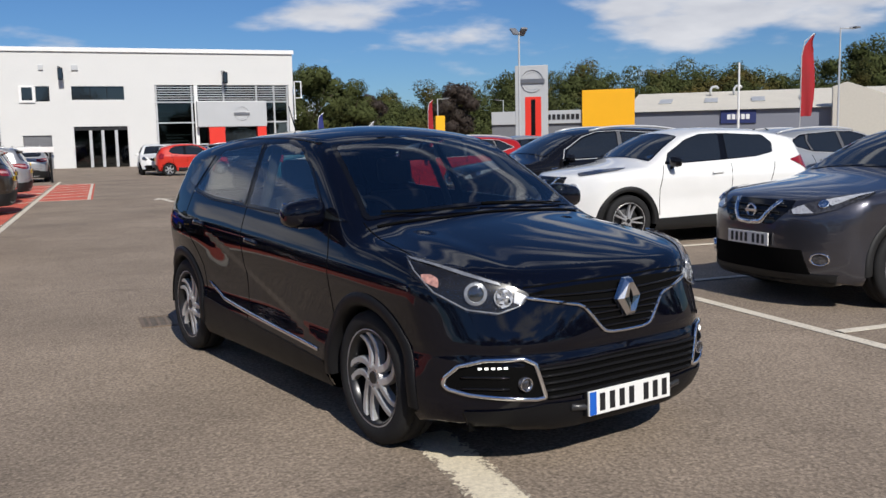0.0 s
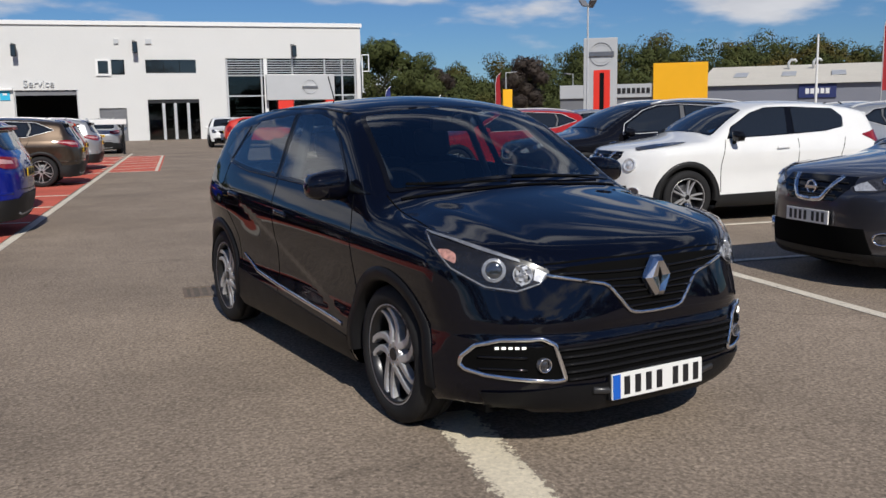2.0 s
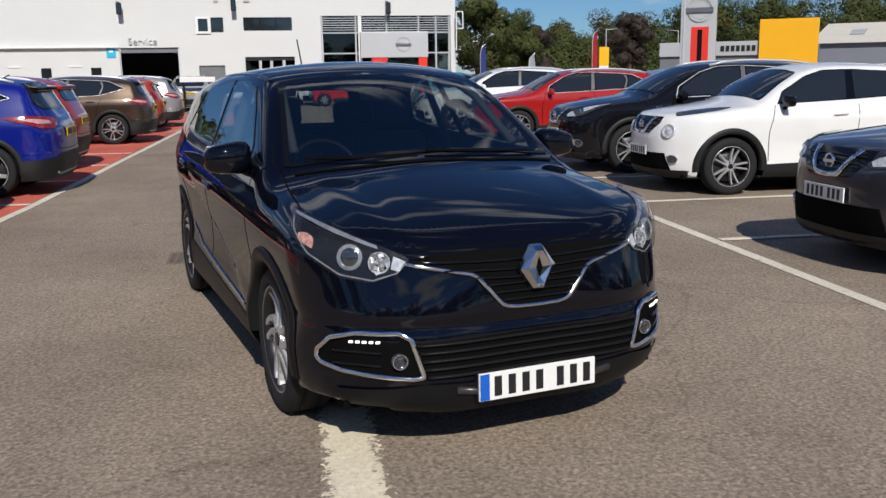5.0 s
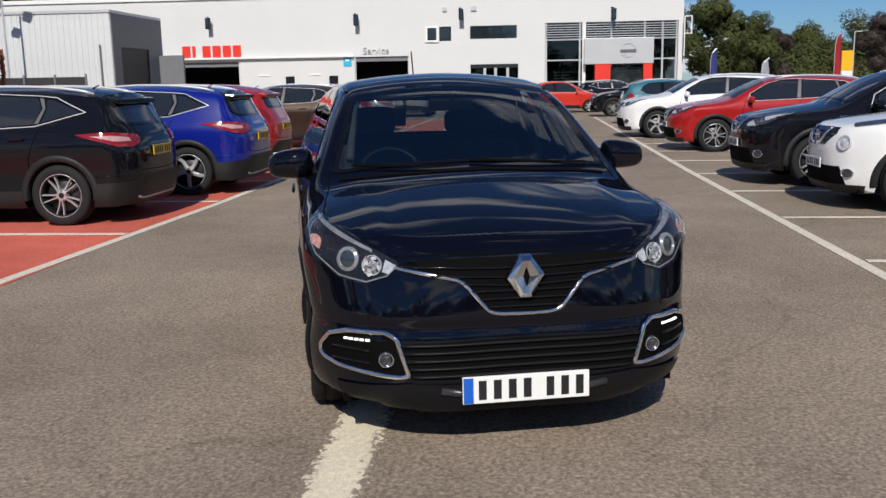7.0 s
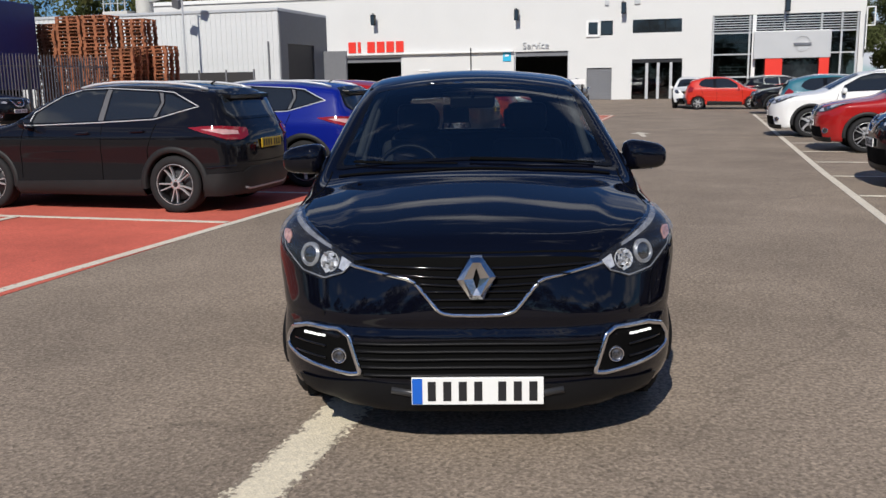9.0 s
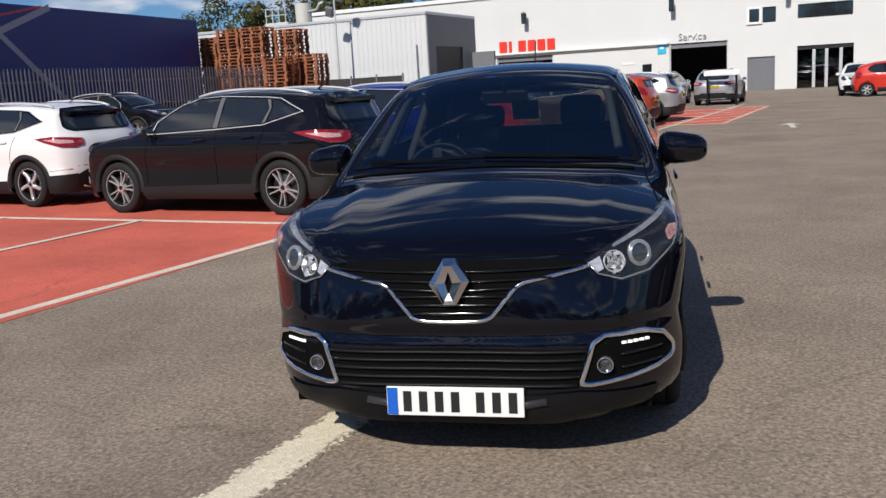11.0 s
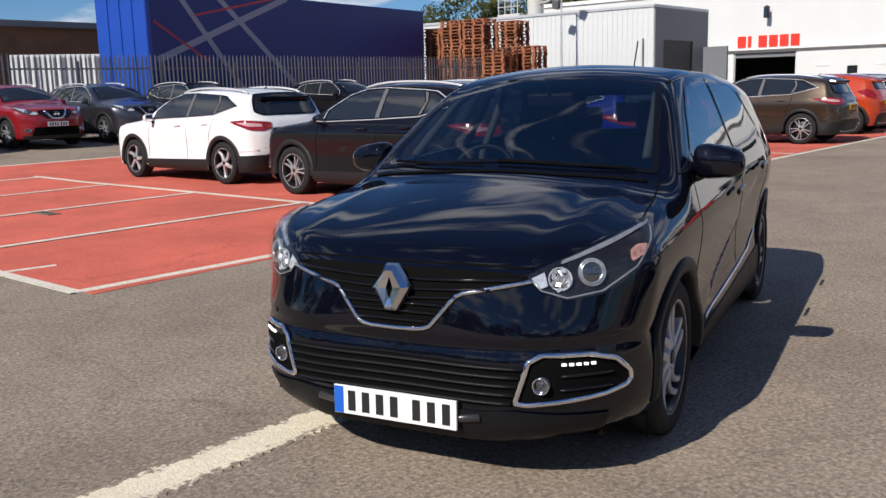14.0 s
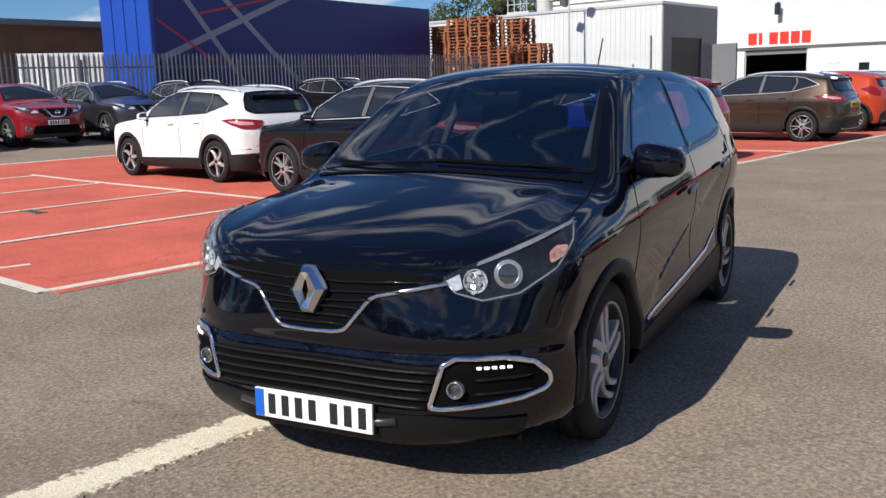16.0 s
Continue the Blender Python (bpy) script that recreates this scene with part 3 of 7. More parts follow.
def drain(m, w, d, label):
    t = thing("drain_cover", m, label, "drain cover")
    iron = mat("rusty_iron", (0.17, 0.13, 0.10), 0.85, 0.1, 0.3, 9)
    bm = bmesh.new()
    for a in ((-w, w, -d, -d + 0.03), (-w, w, d - 0.03, d), (-w, -w + 0.03, -d + 0.03, d - 0.03), (w - 0.03, w, -d + 0.03, d - 0.03)):
        add_box(bm, a[0], a[1], a[2], a[3], -0.02, 0.010)
    part("frame", bm, iron, t)
    me = bm_mesh("bar", box(-0.012, 0.012, -d + 0.03, d - 0.03, -0.02, 0.008), iron)
    n = int(w * 2 / 0.06)
    for i in range(1, n):
        part("bar", me, None, t, m=pose(-w + 2 * w * i / n, 0, 0))
    part("pit", box(-w + 0.03, w - 0.03, -d + 0.03, d - 0.03, -0.02, 0.0035), mat("silted_pit", (0.12, 0.098, 0.078), 0.9, 0, 0.3, 12), t)


drain(pose(-0.72, 2.62, 0, 0, 0, -12), 0.14, 0.24, "rusty iron drain grating set in asphalt")
drain(park(-4.6, 13.0, 0.005), 0.22, 0.22, "rusty iron drain grating set in red coating")
drain(park(-8.6, 1.1, 0.005), 0.24, 0.08, "rusty iron drain grating set in red coating")


# ---- the white showroom and workshop building ----
def wall_cells(bm, u0, u1, z0, z1, v0, v1, holes):
    """A wall with openings that go right through it."""
    us = sorted({u0, u1, *[h[0] for h in holes], *[h[1] for h in holes]})
    zs = sorted({z0, z1, *[h[2] for h in holes], *[h[3] for h in holes]})
    for a, b in zip(us, us[1:]):
        for c, d in zip(zs, zs[1:]):
            mu, mz = (a + b) / 2, (c + d) / 2
            if any(h[0] < mu < h[1] and h[2] < mz < h[3] for h in holes):
                continue
            add_box(bm, a, b, v0, v1, c, d)
    return bm


FRONT = 63.0
HOLES = {"entrance": (-3.39, 0.16, 0.0, 2.88), "window_a": (-6.67, -4.80, 4.63, 5.67), "window_b": (-3.39, 0.06, 4.73, 5.67), "shutter": (-6.66, -4.83, 0.0, 2.31),
         "service": (-12.09, -8.0, 0.0, 3.60), "workshop": (-25.65, -21.0, 0.0, 3.41), "window_c": (-17.45, -16.75, 1.55, 2.25), "window_d": (-14.1, -13.4, 1.55, 2.25),
         "showroom": (2.14, 11.75, 0.0, 5.76)}


def showroom():
    b = thing("dealership_building", PARK, "white rendered two-storey showroom and workshop with flat roof", "building")
    bm = wall_cells(bmesh.new(), -44.0, 12.11, 0, 8.15, FRONT, FRONT + 0.35, list(HOLES.values()))
    part("front_wall", bm, WALL_WHITE, b)
    bm = bmesh.new()
    add_box(bm, 11.80, 12.11, FRONT + 0.35, FRONT + 9.0, 0, 0.4)
    add_box(bm, 11.80, 12.11, FRONT + 0.35, FRONT + 9.0, 5.76, 8.15)
    add_box(bm, 11.80, 12.11, FRONT + 9.0, FRONT + 30.0, 0, 8.15)
    add_box(bm, -44.0, -43.7, FRONT + 0.35, FRONT + 30.0, 0, 8.15)
    add_box(bm, -43.7, 11.80, FRONT + 29.7, FRONT + 30.0, 0, 8.15)
    part("side_wall", bm, WALL_WHITE, b)
    bm = box(-44.1, 12.2, FRONT - 0.1, FRONT + 30.1, 8.153, 8.30, 0.02)
    roof = part("roof", bm, WHITE_PLASTIC, b)
    part("parapet_trim", box(-44.1, 12.22, FRONT - 0.14, FRONT - 0.102, 8.02, 8.31, 0.01), WHITE_PLASTIC, roof)
    # rooms behind the openings, their dimness put into a near-black wall colour
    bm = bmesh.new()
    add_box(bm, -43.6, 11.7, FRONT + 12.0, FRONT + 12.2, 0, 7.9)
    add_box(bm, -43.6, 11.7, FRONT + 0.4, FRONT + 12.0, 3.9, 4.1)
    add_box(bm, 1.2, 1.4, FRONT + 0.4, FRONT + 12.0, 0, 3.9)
    part("inner_wall", bm, ROOM_SHADE, b)
    # entrance: dark frame, pale posts, glass leaves
    d = part("entrance_door", box(-3.38, 0.15, FRONT + 0.10, FRONT + 0.16, 2.62, 2.87), mat("dark_door_frame", (0.012, 0.012, 0.014), 0.4), b, "dark framed glass double entrance door")
    for u in (-2.42, -1.62, -0.72):
        part("post", box(u, u + 0.20, FRONT + 0.06, FRONT + 0.15, 0.02, 2.6, 0.01), STEEL_FRAME, d)
    for u0, u1 in ((-3.36, -2.43), (-2.21, -1.63), (-1.41, -0.73), (-0.51, 0.14)):
        part("pane", box(u0, u1, FRONT + 0.11, FRONT + 0.125, 0.03, 2.61), SHOP_GLASS, d)
    for u in (-1.68, -1.38):
        part("handle", box(u, u + 0.03, FRONT + 0.02, FRONT + 0.05, 0.9, 1.5), CHROME, d)
    # upper windows
    w = part("window", box(-6.66, -4.81, FRONT + 0.15, FRONT + 0.20, 4.64, 5.66), MATT_BLACK, b, "white framed upper window with one leaf ajar")
    part("pane", box(-5.70, -4.86, FRONT + 0.10, FRONT + 0.12, 4.70, 5.62), DARK_GLASS, w)
    bm = bmesh.new()
    wall_cells(bm, -6.72, -5.72, 4.55, 5.72, FRONT - 0.12, FRONT - 0.06, [(-6.55, -5.88, 4.70, 5.58)])
    part("open_leaf", bm, WHITE_PLASTIC, w)
    part("pane", box(-6.55, -5.88, FRONT - 0.10, FRONT - 0.09, 4.70, 5.58), DARK_GLASS, w)
    part("window_frame", box(-5.76, -5.68, FRONT + 0.02, FRONT + 0.14, 4.66, 5.64), WHITE_PLASTIC, w)
    w = part("window", box(-3.38, 0.05, FRONT + 0.15, FRONT + 0.18, 4.74, 5.66), DARK_GLASS, b, "long dark upper window")
    for u in (-2.2, -1.1):
        part("mullion", box(u, u + 0.04, FRONT + 0.11, FRONT + 0.148, 4.75, 5.65), BLACK_PLASTIC, w)
    for key in ("window_c", "window_d"):
        h = HOLES[key]
        w = part("window", box(h[0], h[1], FRONT + 0.12, FRONT + 0.15, h[2], h[3]), DARK_GLASS, b, "small dark square window")
        part("window_sill", box(h[0] - 0.04, h[1] + 0.04, FRONT - 0.05, FRONT - 0.002, h[2] - 0.06, h[2]), WHITE_PLASTIC, w)
    # small shutter door, slat by slat
    sh = part("shutter_door", box(-6.65, -4.84, FRONT + 0.14, FRONT + 0.18, 0.0, 2.30), CLAD_GREY, b, "grey roller shutter door")
    me = bm_mesh("slat", box(-6.64, -4.85, FRONT + 0.11, FRONT + 0.138, 0, 0.10, 0.012), CLAD_GREY)
    for i in range(20):
        part("slat", me, None, sh, m=pose(0, 0, 0.02 + 0.113 * i))
    # half-raised doors and lintels of the workshop bays
    for key in ("service", "workshop"):
        h = HOLES[key]
        r = part("roller_door", box(h[0], h[1], FRONT + 0.15, FRONT + 0.25, h[3] - 0.35, h[3]), CLAD_GREY, b, "raised roller door over an open workshop bay")
        part("guide_rail", box(h[0] + 0.01, h[0] + 0.08, FRONT + 0.10, FRONT + 0.148, 0.01, h[3] - 0.01), STEEL_FRAME, r)
        part("guide_rail", box(h[1] - 0.08, h[1] - 0.01, FRONT + 0.10, FRONT + 0.148, 0.01, h[3] - 0.01), STEEL_FRAME, r)
    part("canopy_band", box(-26.9, -12.12, FRONT - 0.30, FRONT - 0.002, 3.60, 3.74, 0.02), WHITE_PLASTIC, b, "thin white band over the workshop doors")
    for u in (-19.6, -15.6):
        part("wall_vent", box(u, u + 0.9, FRONT - 0.05, FRONT - 0.002, 2.3, 2.42), WHITE_PLASTIC, b)
    # glazed corner: columns, louvres, panes
    g = part("glazing", box(2.15, 11.74, FRONT + 0.20, FRONT + 0.26, 4.50, 4.62), STEEL_FRAME, b, "glazed showroom corner with louvres")
    for u in (2.16, 4.62, 6.9, 9.3, 10.6, 11.6):
        part("mullion", box(u, u + 0.12, FRONT + 0.10, FRONT + 0.19, 0.01, 5.75), STEEL_FRAME, g)
    part("column", box(4.85, 5.10, FRONT - 0.02, FRONT + 0.09, 0.0, 5.75, 0.01), WHITE_PLASTIC, g)
    for z in (1.45, 3.02):
        part("transom", box(2.17, 11.73, FRONT + 0.12, FRONT + 0.185, z, z + 0.09), STEEL_FRAME, g)
    me = bm_mesh("louvre", box(2.2, 11.7, FRONT + 0.02, FRONT + 0.095, 0, 0.05), STEEL_FRAME)
    for i in range(6):
        part("louvre", me, None, g, m=pose(0, 0, 4.72 + 0.17 * i))
    for u0, u1 in ((2.28, 4.6), (4.76, 6.88), (7.02, 9.28), (9.42, 10.58), (10.72, 11.58)):
        for z0, z1 in ((0.05, 1.44), (1.55, 3.0), (3.12, 4.48), (4.64, 5.72)):
            part("pane", box(u0, u1, FRONT + 0.22, FRONT + 0.235, z0, z1), SHOP_GLASS, g)
    part("poster", box(2.30, 4.55, FRONT + 0.27, FRONT + 0.28, 1.5, 3.0), MATT_BLACK, g, "black window panel with pale bars of lettering")
    for i, w_ in enumerate((1.9, 1.2, 1.6)):
        part("letter_bar", box(2.75, 2.75 + w_, FRONT + 0.262, FRONT + 0.268, 2.15 - 0.22 * i, 2.24 - 0.22 * i), STEEL_FRAME, g)
    # outdoor frame at the corner
    bm = bmesh.new()
    add_box(bm, 12.05, 12.12, FRONT - 0.62, FRONT - 0.55, 3.2, 6.0)
    add_box(bm, 12.12, 12.62, FRONT - 0.62, FRONT - 0.55, 4.75, 4.82)
    add_box(bm, 12.12, 12.62, FRONT - 0.62, FRONT - 0.55, 5.95, 6.02)
    add_box(bm, 12.55, 12.62, FRONT - 0.62, FRONT - 0.55, 4.82, 5.95)
    add_box(bm, 12.05, 12.12, FRONT - 0.55, FRONT - 0.002, 3.3, 3.4)
    part("bracket_frame", bm, WHITE_PLASTIC, b)
    return b


showroom()


def entrance_portal():
    """Grey fascia with a ring emblem over a red framed doorway."""
    t = thing("entrance_portal", PARK, "pale grey fascia with ring emblem over red doorway", "sign")
    f = FRONT - 0.75
    part("fascia", box(4.94, 9.93, f, FRONT - 0.03, 2.72, 4.58, 0.03), SIGN_GREY, t)
    part("red_jamb", box(5.74, 6.86, f + 0.05, FRONT - 0.03, 0.0, 2.718), SIGN_RED, t, "bright red door surround")
    part("red_jamb", box(9.22, 9.86, f + 0.05, FRONT - 0.03, 0.0, 2.718), SIGN_RED, t, "bright red door surround")
    part("doorway", box(6.87, 9.21, FRONT - 0.2, FRONT - 0.1, 0.0, 2.5), DARK_GLASS, t)
    emblem(t, 8.1, f - 0.03, 3.66, 0.50)


def emblem(parent, x, y, z, r, m=None):
    vs, fs = lathe([(r * 0.78, -0.02), (r * 0.80, -0.05), (r * 0.98, -0.05), (r, -0.02), (r, 0.02)], 40, "z")
    me = mesh_of("emblem_ring", vs, fs, DULL_CHROME, True)
    e = part("emblem_ring", me, None, parent, "chrome ring emblem with plain bar", m=(m or Matrix()) @ pose(x, y, z, 90, 0, 0))
    part("emblem_bar", box(-r * 1.15, r * 1.15, -r * 0.2, r * 0.2, 0.0, 0.06, 0.01), DULL_CHROME, e)


entrance_portal()


def word(name, text, m, height, material, label, deep=0.05):
    cu = bpy.data.curves.new(name, "FONT")
    cu.body, cu.size, cu.extrude = text, height * 1.38, deep
    tmp = new(name, cu)
    me = bpy.data.meshes.new_from_object(tmp.evaluated_get(bpy.context.evaluated_depsgraph_get()))
    bpy.data.objects.remove(tmp)
    me.materials.append(material)
    return solid(name, me, None, m, label, "sign")


word("service_sign", "Service", park(-11.45, FRONT - 0.06, 3.82) @ pose(0, 0, 0, 90), 0.50, SIGN_GREY, "raised pale grey lettering over the service bay")


def brand_bars():
    t = thing("brand_sign", PARK, "row of six plain red sign blocks on white wall", "sign")
    for i in range(6):
        u = -25.36 + i * 0.79
        part("block", box(u, u + (0.62 if i != 1 else 0.24), FRONT - 0.10, FRONT - 0.003, 3.80, 4.64, 0.02), SIGN_RED, t)


brand_bars()
sq = thing("blue_sign", PARK, "small sky blue square sign on white wall", "sign")
part("panel", box(-12.95, -12.33, FRONT - 0.06, FRONT - 0.003, 2.93, 3.61, 0.01), SIGN_BLUE, sq)
part("bar", box(-12.78, -12.5, FRONT - 0.068, FRONT - 0.061, 3.28, 3.42), WHITE_PLASTIC, sq)


def flood(u, z):
    t = thing("wall_floodlight", park(u, FRONT, z), "dark wall-mounted floodlight on an arm", "lamp", "wall floodlights")
    part("arm", sweep([(0, -0.003, 0.25), (0, -0.35, 0.25), (0.15, -0.55, 0.2)], 0.03), BLACK_PLASTIC, t)
    bm = box(-0.02, 0.32, -0.75, -0.40, -0.65, 0.16, 0.04)
    part("housing", bm, BLACK_PLASTIC, t)
    part("lens", box(0.02, 0.28, -0.755, -0.752, -0.60, 0.10), DARK_GLASS, t)


for u_, z_ in ((-23.2, 6.5), (-11.95, 6.5), (6.9, 6.5), (-4.15, 6.72)):
    flood(u_, z_)
for u_, w_ in ((-5.4, 0.30), (-3.3, 0.42)):
    t_ = thing("alarm_box", park(u_, FRONT, 6.75), "small grey box fixed high on white wall", "box", "wall boxes")
    part("case", box(0, w_, -0.12, -0.003, 0, 0.36, 0.02), SIGN_GREY, t_)


# ---- grey and white store behind the yard ----
def store():
    t = thing("storage_building", PARK, "low industrial store, ribbed white side and grey gable", "building")
    u1, v0, h = -20.7, 40.7, 5.4
    part("core", box(-40.0, u1 - 0.06, v0 + 0.06, v0 + 6.6, 0, h - 0.05), CLAD_GREY, t)
    me = bm_mesh("cladding_rib", box(0, 0.22, -0.022, 0.0, 0, h, 0.008), CLAD_WHITE)
    part("side_panel", box(-40.0, u1, v0, v0 + 0.055, 0, h), CLAD_WHITE, t)
    for i in range(62):
        part("cladding_rib", me, None, t, m=pose(u1 - 0.25 - 0.31 * i, v0 - 0.002, 0))
    bm = wall_cells(bmesh.new(), v0 + 0.06, v0 + 6.6, 0, h, -0.055, 0.0, [(v0 + 1.0, v0 + 4.6, 0, 3.7)])
    part("gable", bm, CLAD_GREY, t, m=pose(u1, 0, 0, 0, 0, 90) @ pose(0, 0, 0))
    part("roller_door", box(u1 - 0.055, u1 - 0.03, v0 + 1.0, v0 + 4.6, 0, 3.7), mat("brown_shadowed_door", (0.05, 0.045, 0.042), 0.6), t)
    part("roof_trim", box(-40.05, u1 + 0.05, v0 - 0.08, v0 + 6.65, h, h + 0.16, 0.02), STEEL_FRAME, t)
    part("conduit", add_cyl(bmesh.new(), (u1 - 0.6, v0 - 0.10, 0), (u1 - 0.6, v0 - 0.10, 3.8), 0.05, 0.05, 8), CLAD_GREY, t, "dark pipe beside the corner")
    part("annexe_wall", box(u1 + 0.05, u1 + 1.5, v0 + 6.0, v0 + 6.2, 0, 3.4), CLAD_GREY, t)


store()


def roof_tank():
    """White tank with a railed platform behind the store."""
    t = thing("storage_tank", park(-38.2, 55.0), "white steel tank with railed platform behind the store", "tank")
    steel = mat("cream_tank_steel", (0.55, 0.54, 0.50), 0.5, 0, 0.08, 1.0)
    part("shell", add_cyl(bmesh.new(), (0, 0, 0), (0, 0, 8.25), 0.62, 0.62, 24), steel, t, smooth=False)
    part("platform", box(-3.0, -0.9, -0.9, 0.9, 6.7, 6.95, 0.02), steel, t)
    for x in (-2.9, -2.3, -1.7, -1.1):
        part("post", add_cyl(bmesh.new(), (x, -0.85, 6.95), (x, -0.85, 8.05), 0.04, 0.04, 8), STEEL_FRAME, t)
    for z in (7.5, 8.0):
        part("rail", add_cyl(bmesh.new(), (-3.0, -0.85, z), (-0.9, -0.85, z), 0.035, 0.035, 8), STEEL_FRAME, t)
    for x in (-2.6, -1.3):
        part("leg", add_cyl(bmesh.new(), (x, 0, 0), (x, 0, 6.7), 0.09, 0.09, 8), STEEL_FRAME, t)
    part("pipe", sweep([(0.55, -0.2, 7.6), (1.35, -0.2, 7.7), (1.6, -0.2, 8.1), (1.95, -0.2, 8.2)], 0.10, 8), STEEL_FRAME, t, smooth=True)


roof_tank()

# ---- car bodies ----
def spline(pts, blur=0.0):
    """Smooth curve through (position, value) pairs without overshoot; blur evens out its bends."""
    xs, ys = np.array([p[0] for p in pts], float), np.array([p[1] for p in pts], float)
    h = np.diff(xs)
    d = np.diff(ys) / h
    m = np.zeros(len(xs))
    m[0], m[-1] = d[0], d[-1]
    for i in range(1, len(xs) - 1):
        if d[i - 1] * d[i] > 0:
            w1, w2 = 2 * h[i] + h[i - 1], h[i] + 2 * h[i - 1]
            m[i] = (w1 + w2) / (w1 / d[i - 1] + w2 / d[i])

    def f(x):
        x = np.clip(x, xs[0], xs[-1])
        i = np.clip(np.searchsorted(xs, x) - 1, 0, len(xs) - 2)
        t = (x - xs[i]) / h[i]
        return (2 * t ** 3 - 3 * t ** 2 + 1) * ys[i] + (t ** 3 - 2 * t ** 2 + t) * h[i] * m[i] + (-2 * t ** 3 + 3 * t ** 2) * ys[i + 1] + (t ** 3 - t ** 2) * h[i] * m[i + 1]
    if blur:
        step = 0.002
        k = int(3 * blur / step)
        grid = np.arange(xs[0] - 6 * blur, xs[-1] + 6 * blur, step)
        val = f(grid) + np.minimum(grid - xs[0], 0) * m[0] + np.maximum(grid - xs[-1], 0) * m[-1]
        w = np.exp(-0.5 * (np.arange(-k, k + 1) * step / blur) ** 2)
        val, grid = np.convolve(val, w / w.sum(), "valid"), grid[k:-k]
        return lambda x: np.interp(x, grid, val)
    return f


def smax(a, b, k):
    h = np.clip(0.5 + 0.5 * (a - b) / k, 0, 1)
    return b * (1 - h) + a * h + k * h * (1 - h)


def body_field(top, crown, base, flank, nose, nose_k, nose_n, tail, tail_k, floor_z, soft=0.07, extra=None, tilt=0.0):
    """Signed field of a car body: roof, flanks, nose, tail and floor, blended at their meetings."""
    top, crown, base, flank, nose, nose_k, nose_n, tail = [spline(p, b) for p, b in ((top, 0.045), (crown, 0.06), (base, 0.08), (flank, 0.022), (nose, 0.03), (nose_k, 0.04), (nose_n, 0.05), (tail, 0.03))]

    def field(x, y, z):
        a = np.abs(x)
        roof = z - (top(y) - crown(y) * a * a)
        zs = z - tilt * y * np.clip((z - 0.5) / 0.25, 0, 1)
        side = a - (base(y) + flank(zs))
        front = (nose(z) + nose_k(z) * a ** nose_n(z)) - y
        rear = y - (tail(z) - tail_k * a ** 4)
        f = smax(roof * 0.9, side, soft)
        f = smax(f, smax(front, rear, 0.01), soft * 0.8)
        f = smax(f, floor_z - z, 0.03)
        return f + extra(a, y, z) if extra else f
    return field


def shell(field, y0, y1, zc, nth, nmid, ncap):
    """Skin of the field, found along rays from the body's long axis."""
    phis = [(-math.pi / 2 + 0.012) * (1 - i / ncap) for i in range(ncap)]
    st = [(y0, p) for p in phis] + [(y0 + (y1 - y0) * i / nmid, 0.0) for i in range(nmid + 1)] + [(y1, -p) for p in reversed(phis)]
    th = (np.arange(nth) + 0.5) / nth * 2 * np.pi
    ay = np.array([s[0] for s in st])[:, None]
    ph = np.array([s[1] for s in st])[:, None]
    dx, dy, dz = np.cos(ph) * np.cos(th), np.sin(ph) + 0 * th, np.cos(ph) * np.sin(th)
    lo, hi = np.zeros(dx.shape), np.full(dx.shape, 1.7)
    for _ in range(26):
        mid = (lo + hi) / 2
        out = field(mid * dx, ay + mid * dy, zc + mid * dz) > 0
        hi, lo = np.where(out, mid, hi), np.where(out, lo, mid)
    co = np.stack([lo * dx, ay + lo * dy, zc + lo * dz], -1).reshape(-1, 3)
    faces, n = [], nth
    for i in range(len(st) - 1):
        for j in range(n):
            k = (j + 1) % n
            faces.append((i * n + j, i * n + k, (i + 1) * n + k, (i + 1) * n + j))
    faces.append(tuple(range(n))[::-1])
    faces.append(tuple(range((len(st) - 1) * n, len(st) * n)))
    return co, faces


def in_poly(px, py, ring):
    c = np.zeros(px.shape, bool)
    for (ax, ay), (bx, by) in zip(ring, ring[1:] + ring[:1]):
        cond = (ay > py) != (by > py)
        with np.errstate(divide="ignore", invalid="ignore"):
            c ^= cond & (px < (bx - ax) * (py - ay) / (by - ay + 1e-12) + ax)
    return c


def shrink(pts, d):
    pts = [Vector(p) for p in pts]
    c = sum(pts, Vector()) / len(pts)
    n, out = len(pts), []
    nor = newell(pts)
    for i in range(n):
        a, p, b = pts[i - 1], pts[i], pts[(i + 1) % n]
        e0, e1 = (p - a).normalized(), (b - p).normalized()
        m = (nor.cross(e0) + nor.cross(e1))
        m = m.normalized() if m.length > 1e-5 else (c - p).normalized()
        k = max(0.5, m.dot(nor.cross(e0)))
        out.append(p + m * d / k)
    return out


def flip(pts):
    return [Vector((-p[0], p[1], p[2])) for p in pts][::-1]


def two_sides(pts):
    return ((1, [Vector(p) for p in pts]), (-1, flip(pts)))


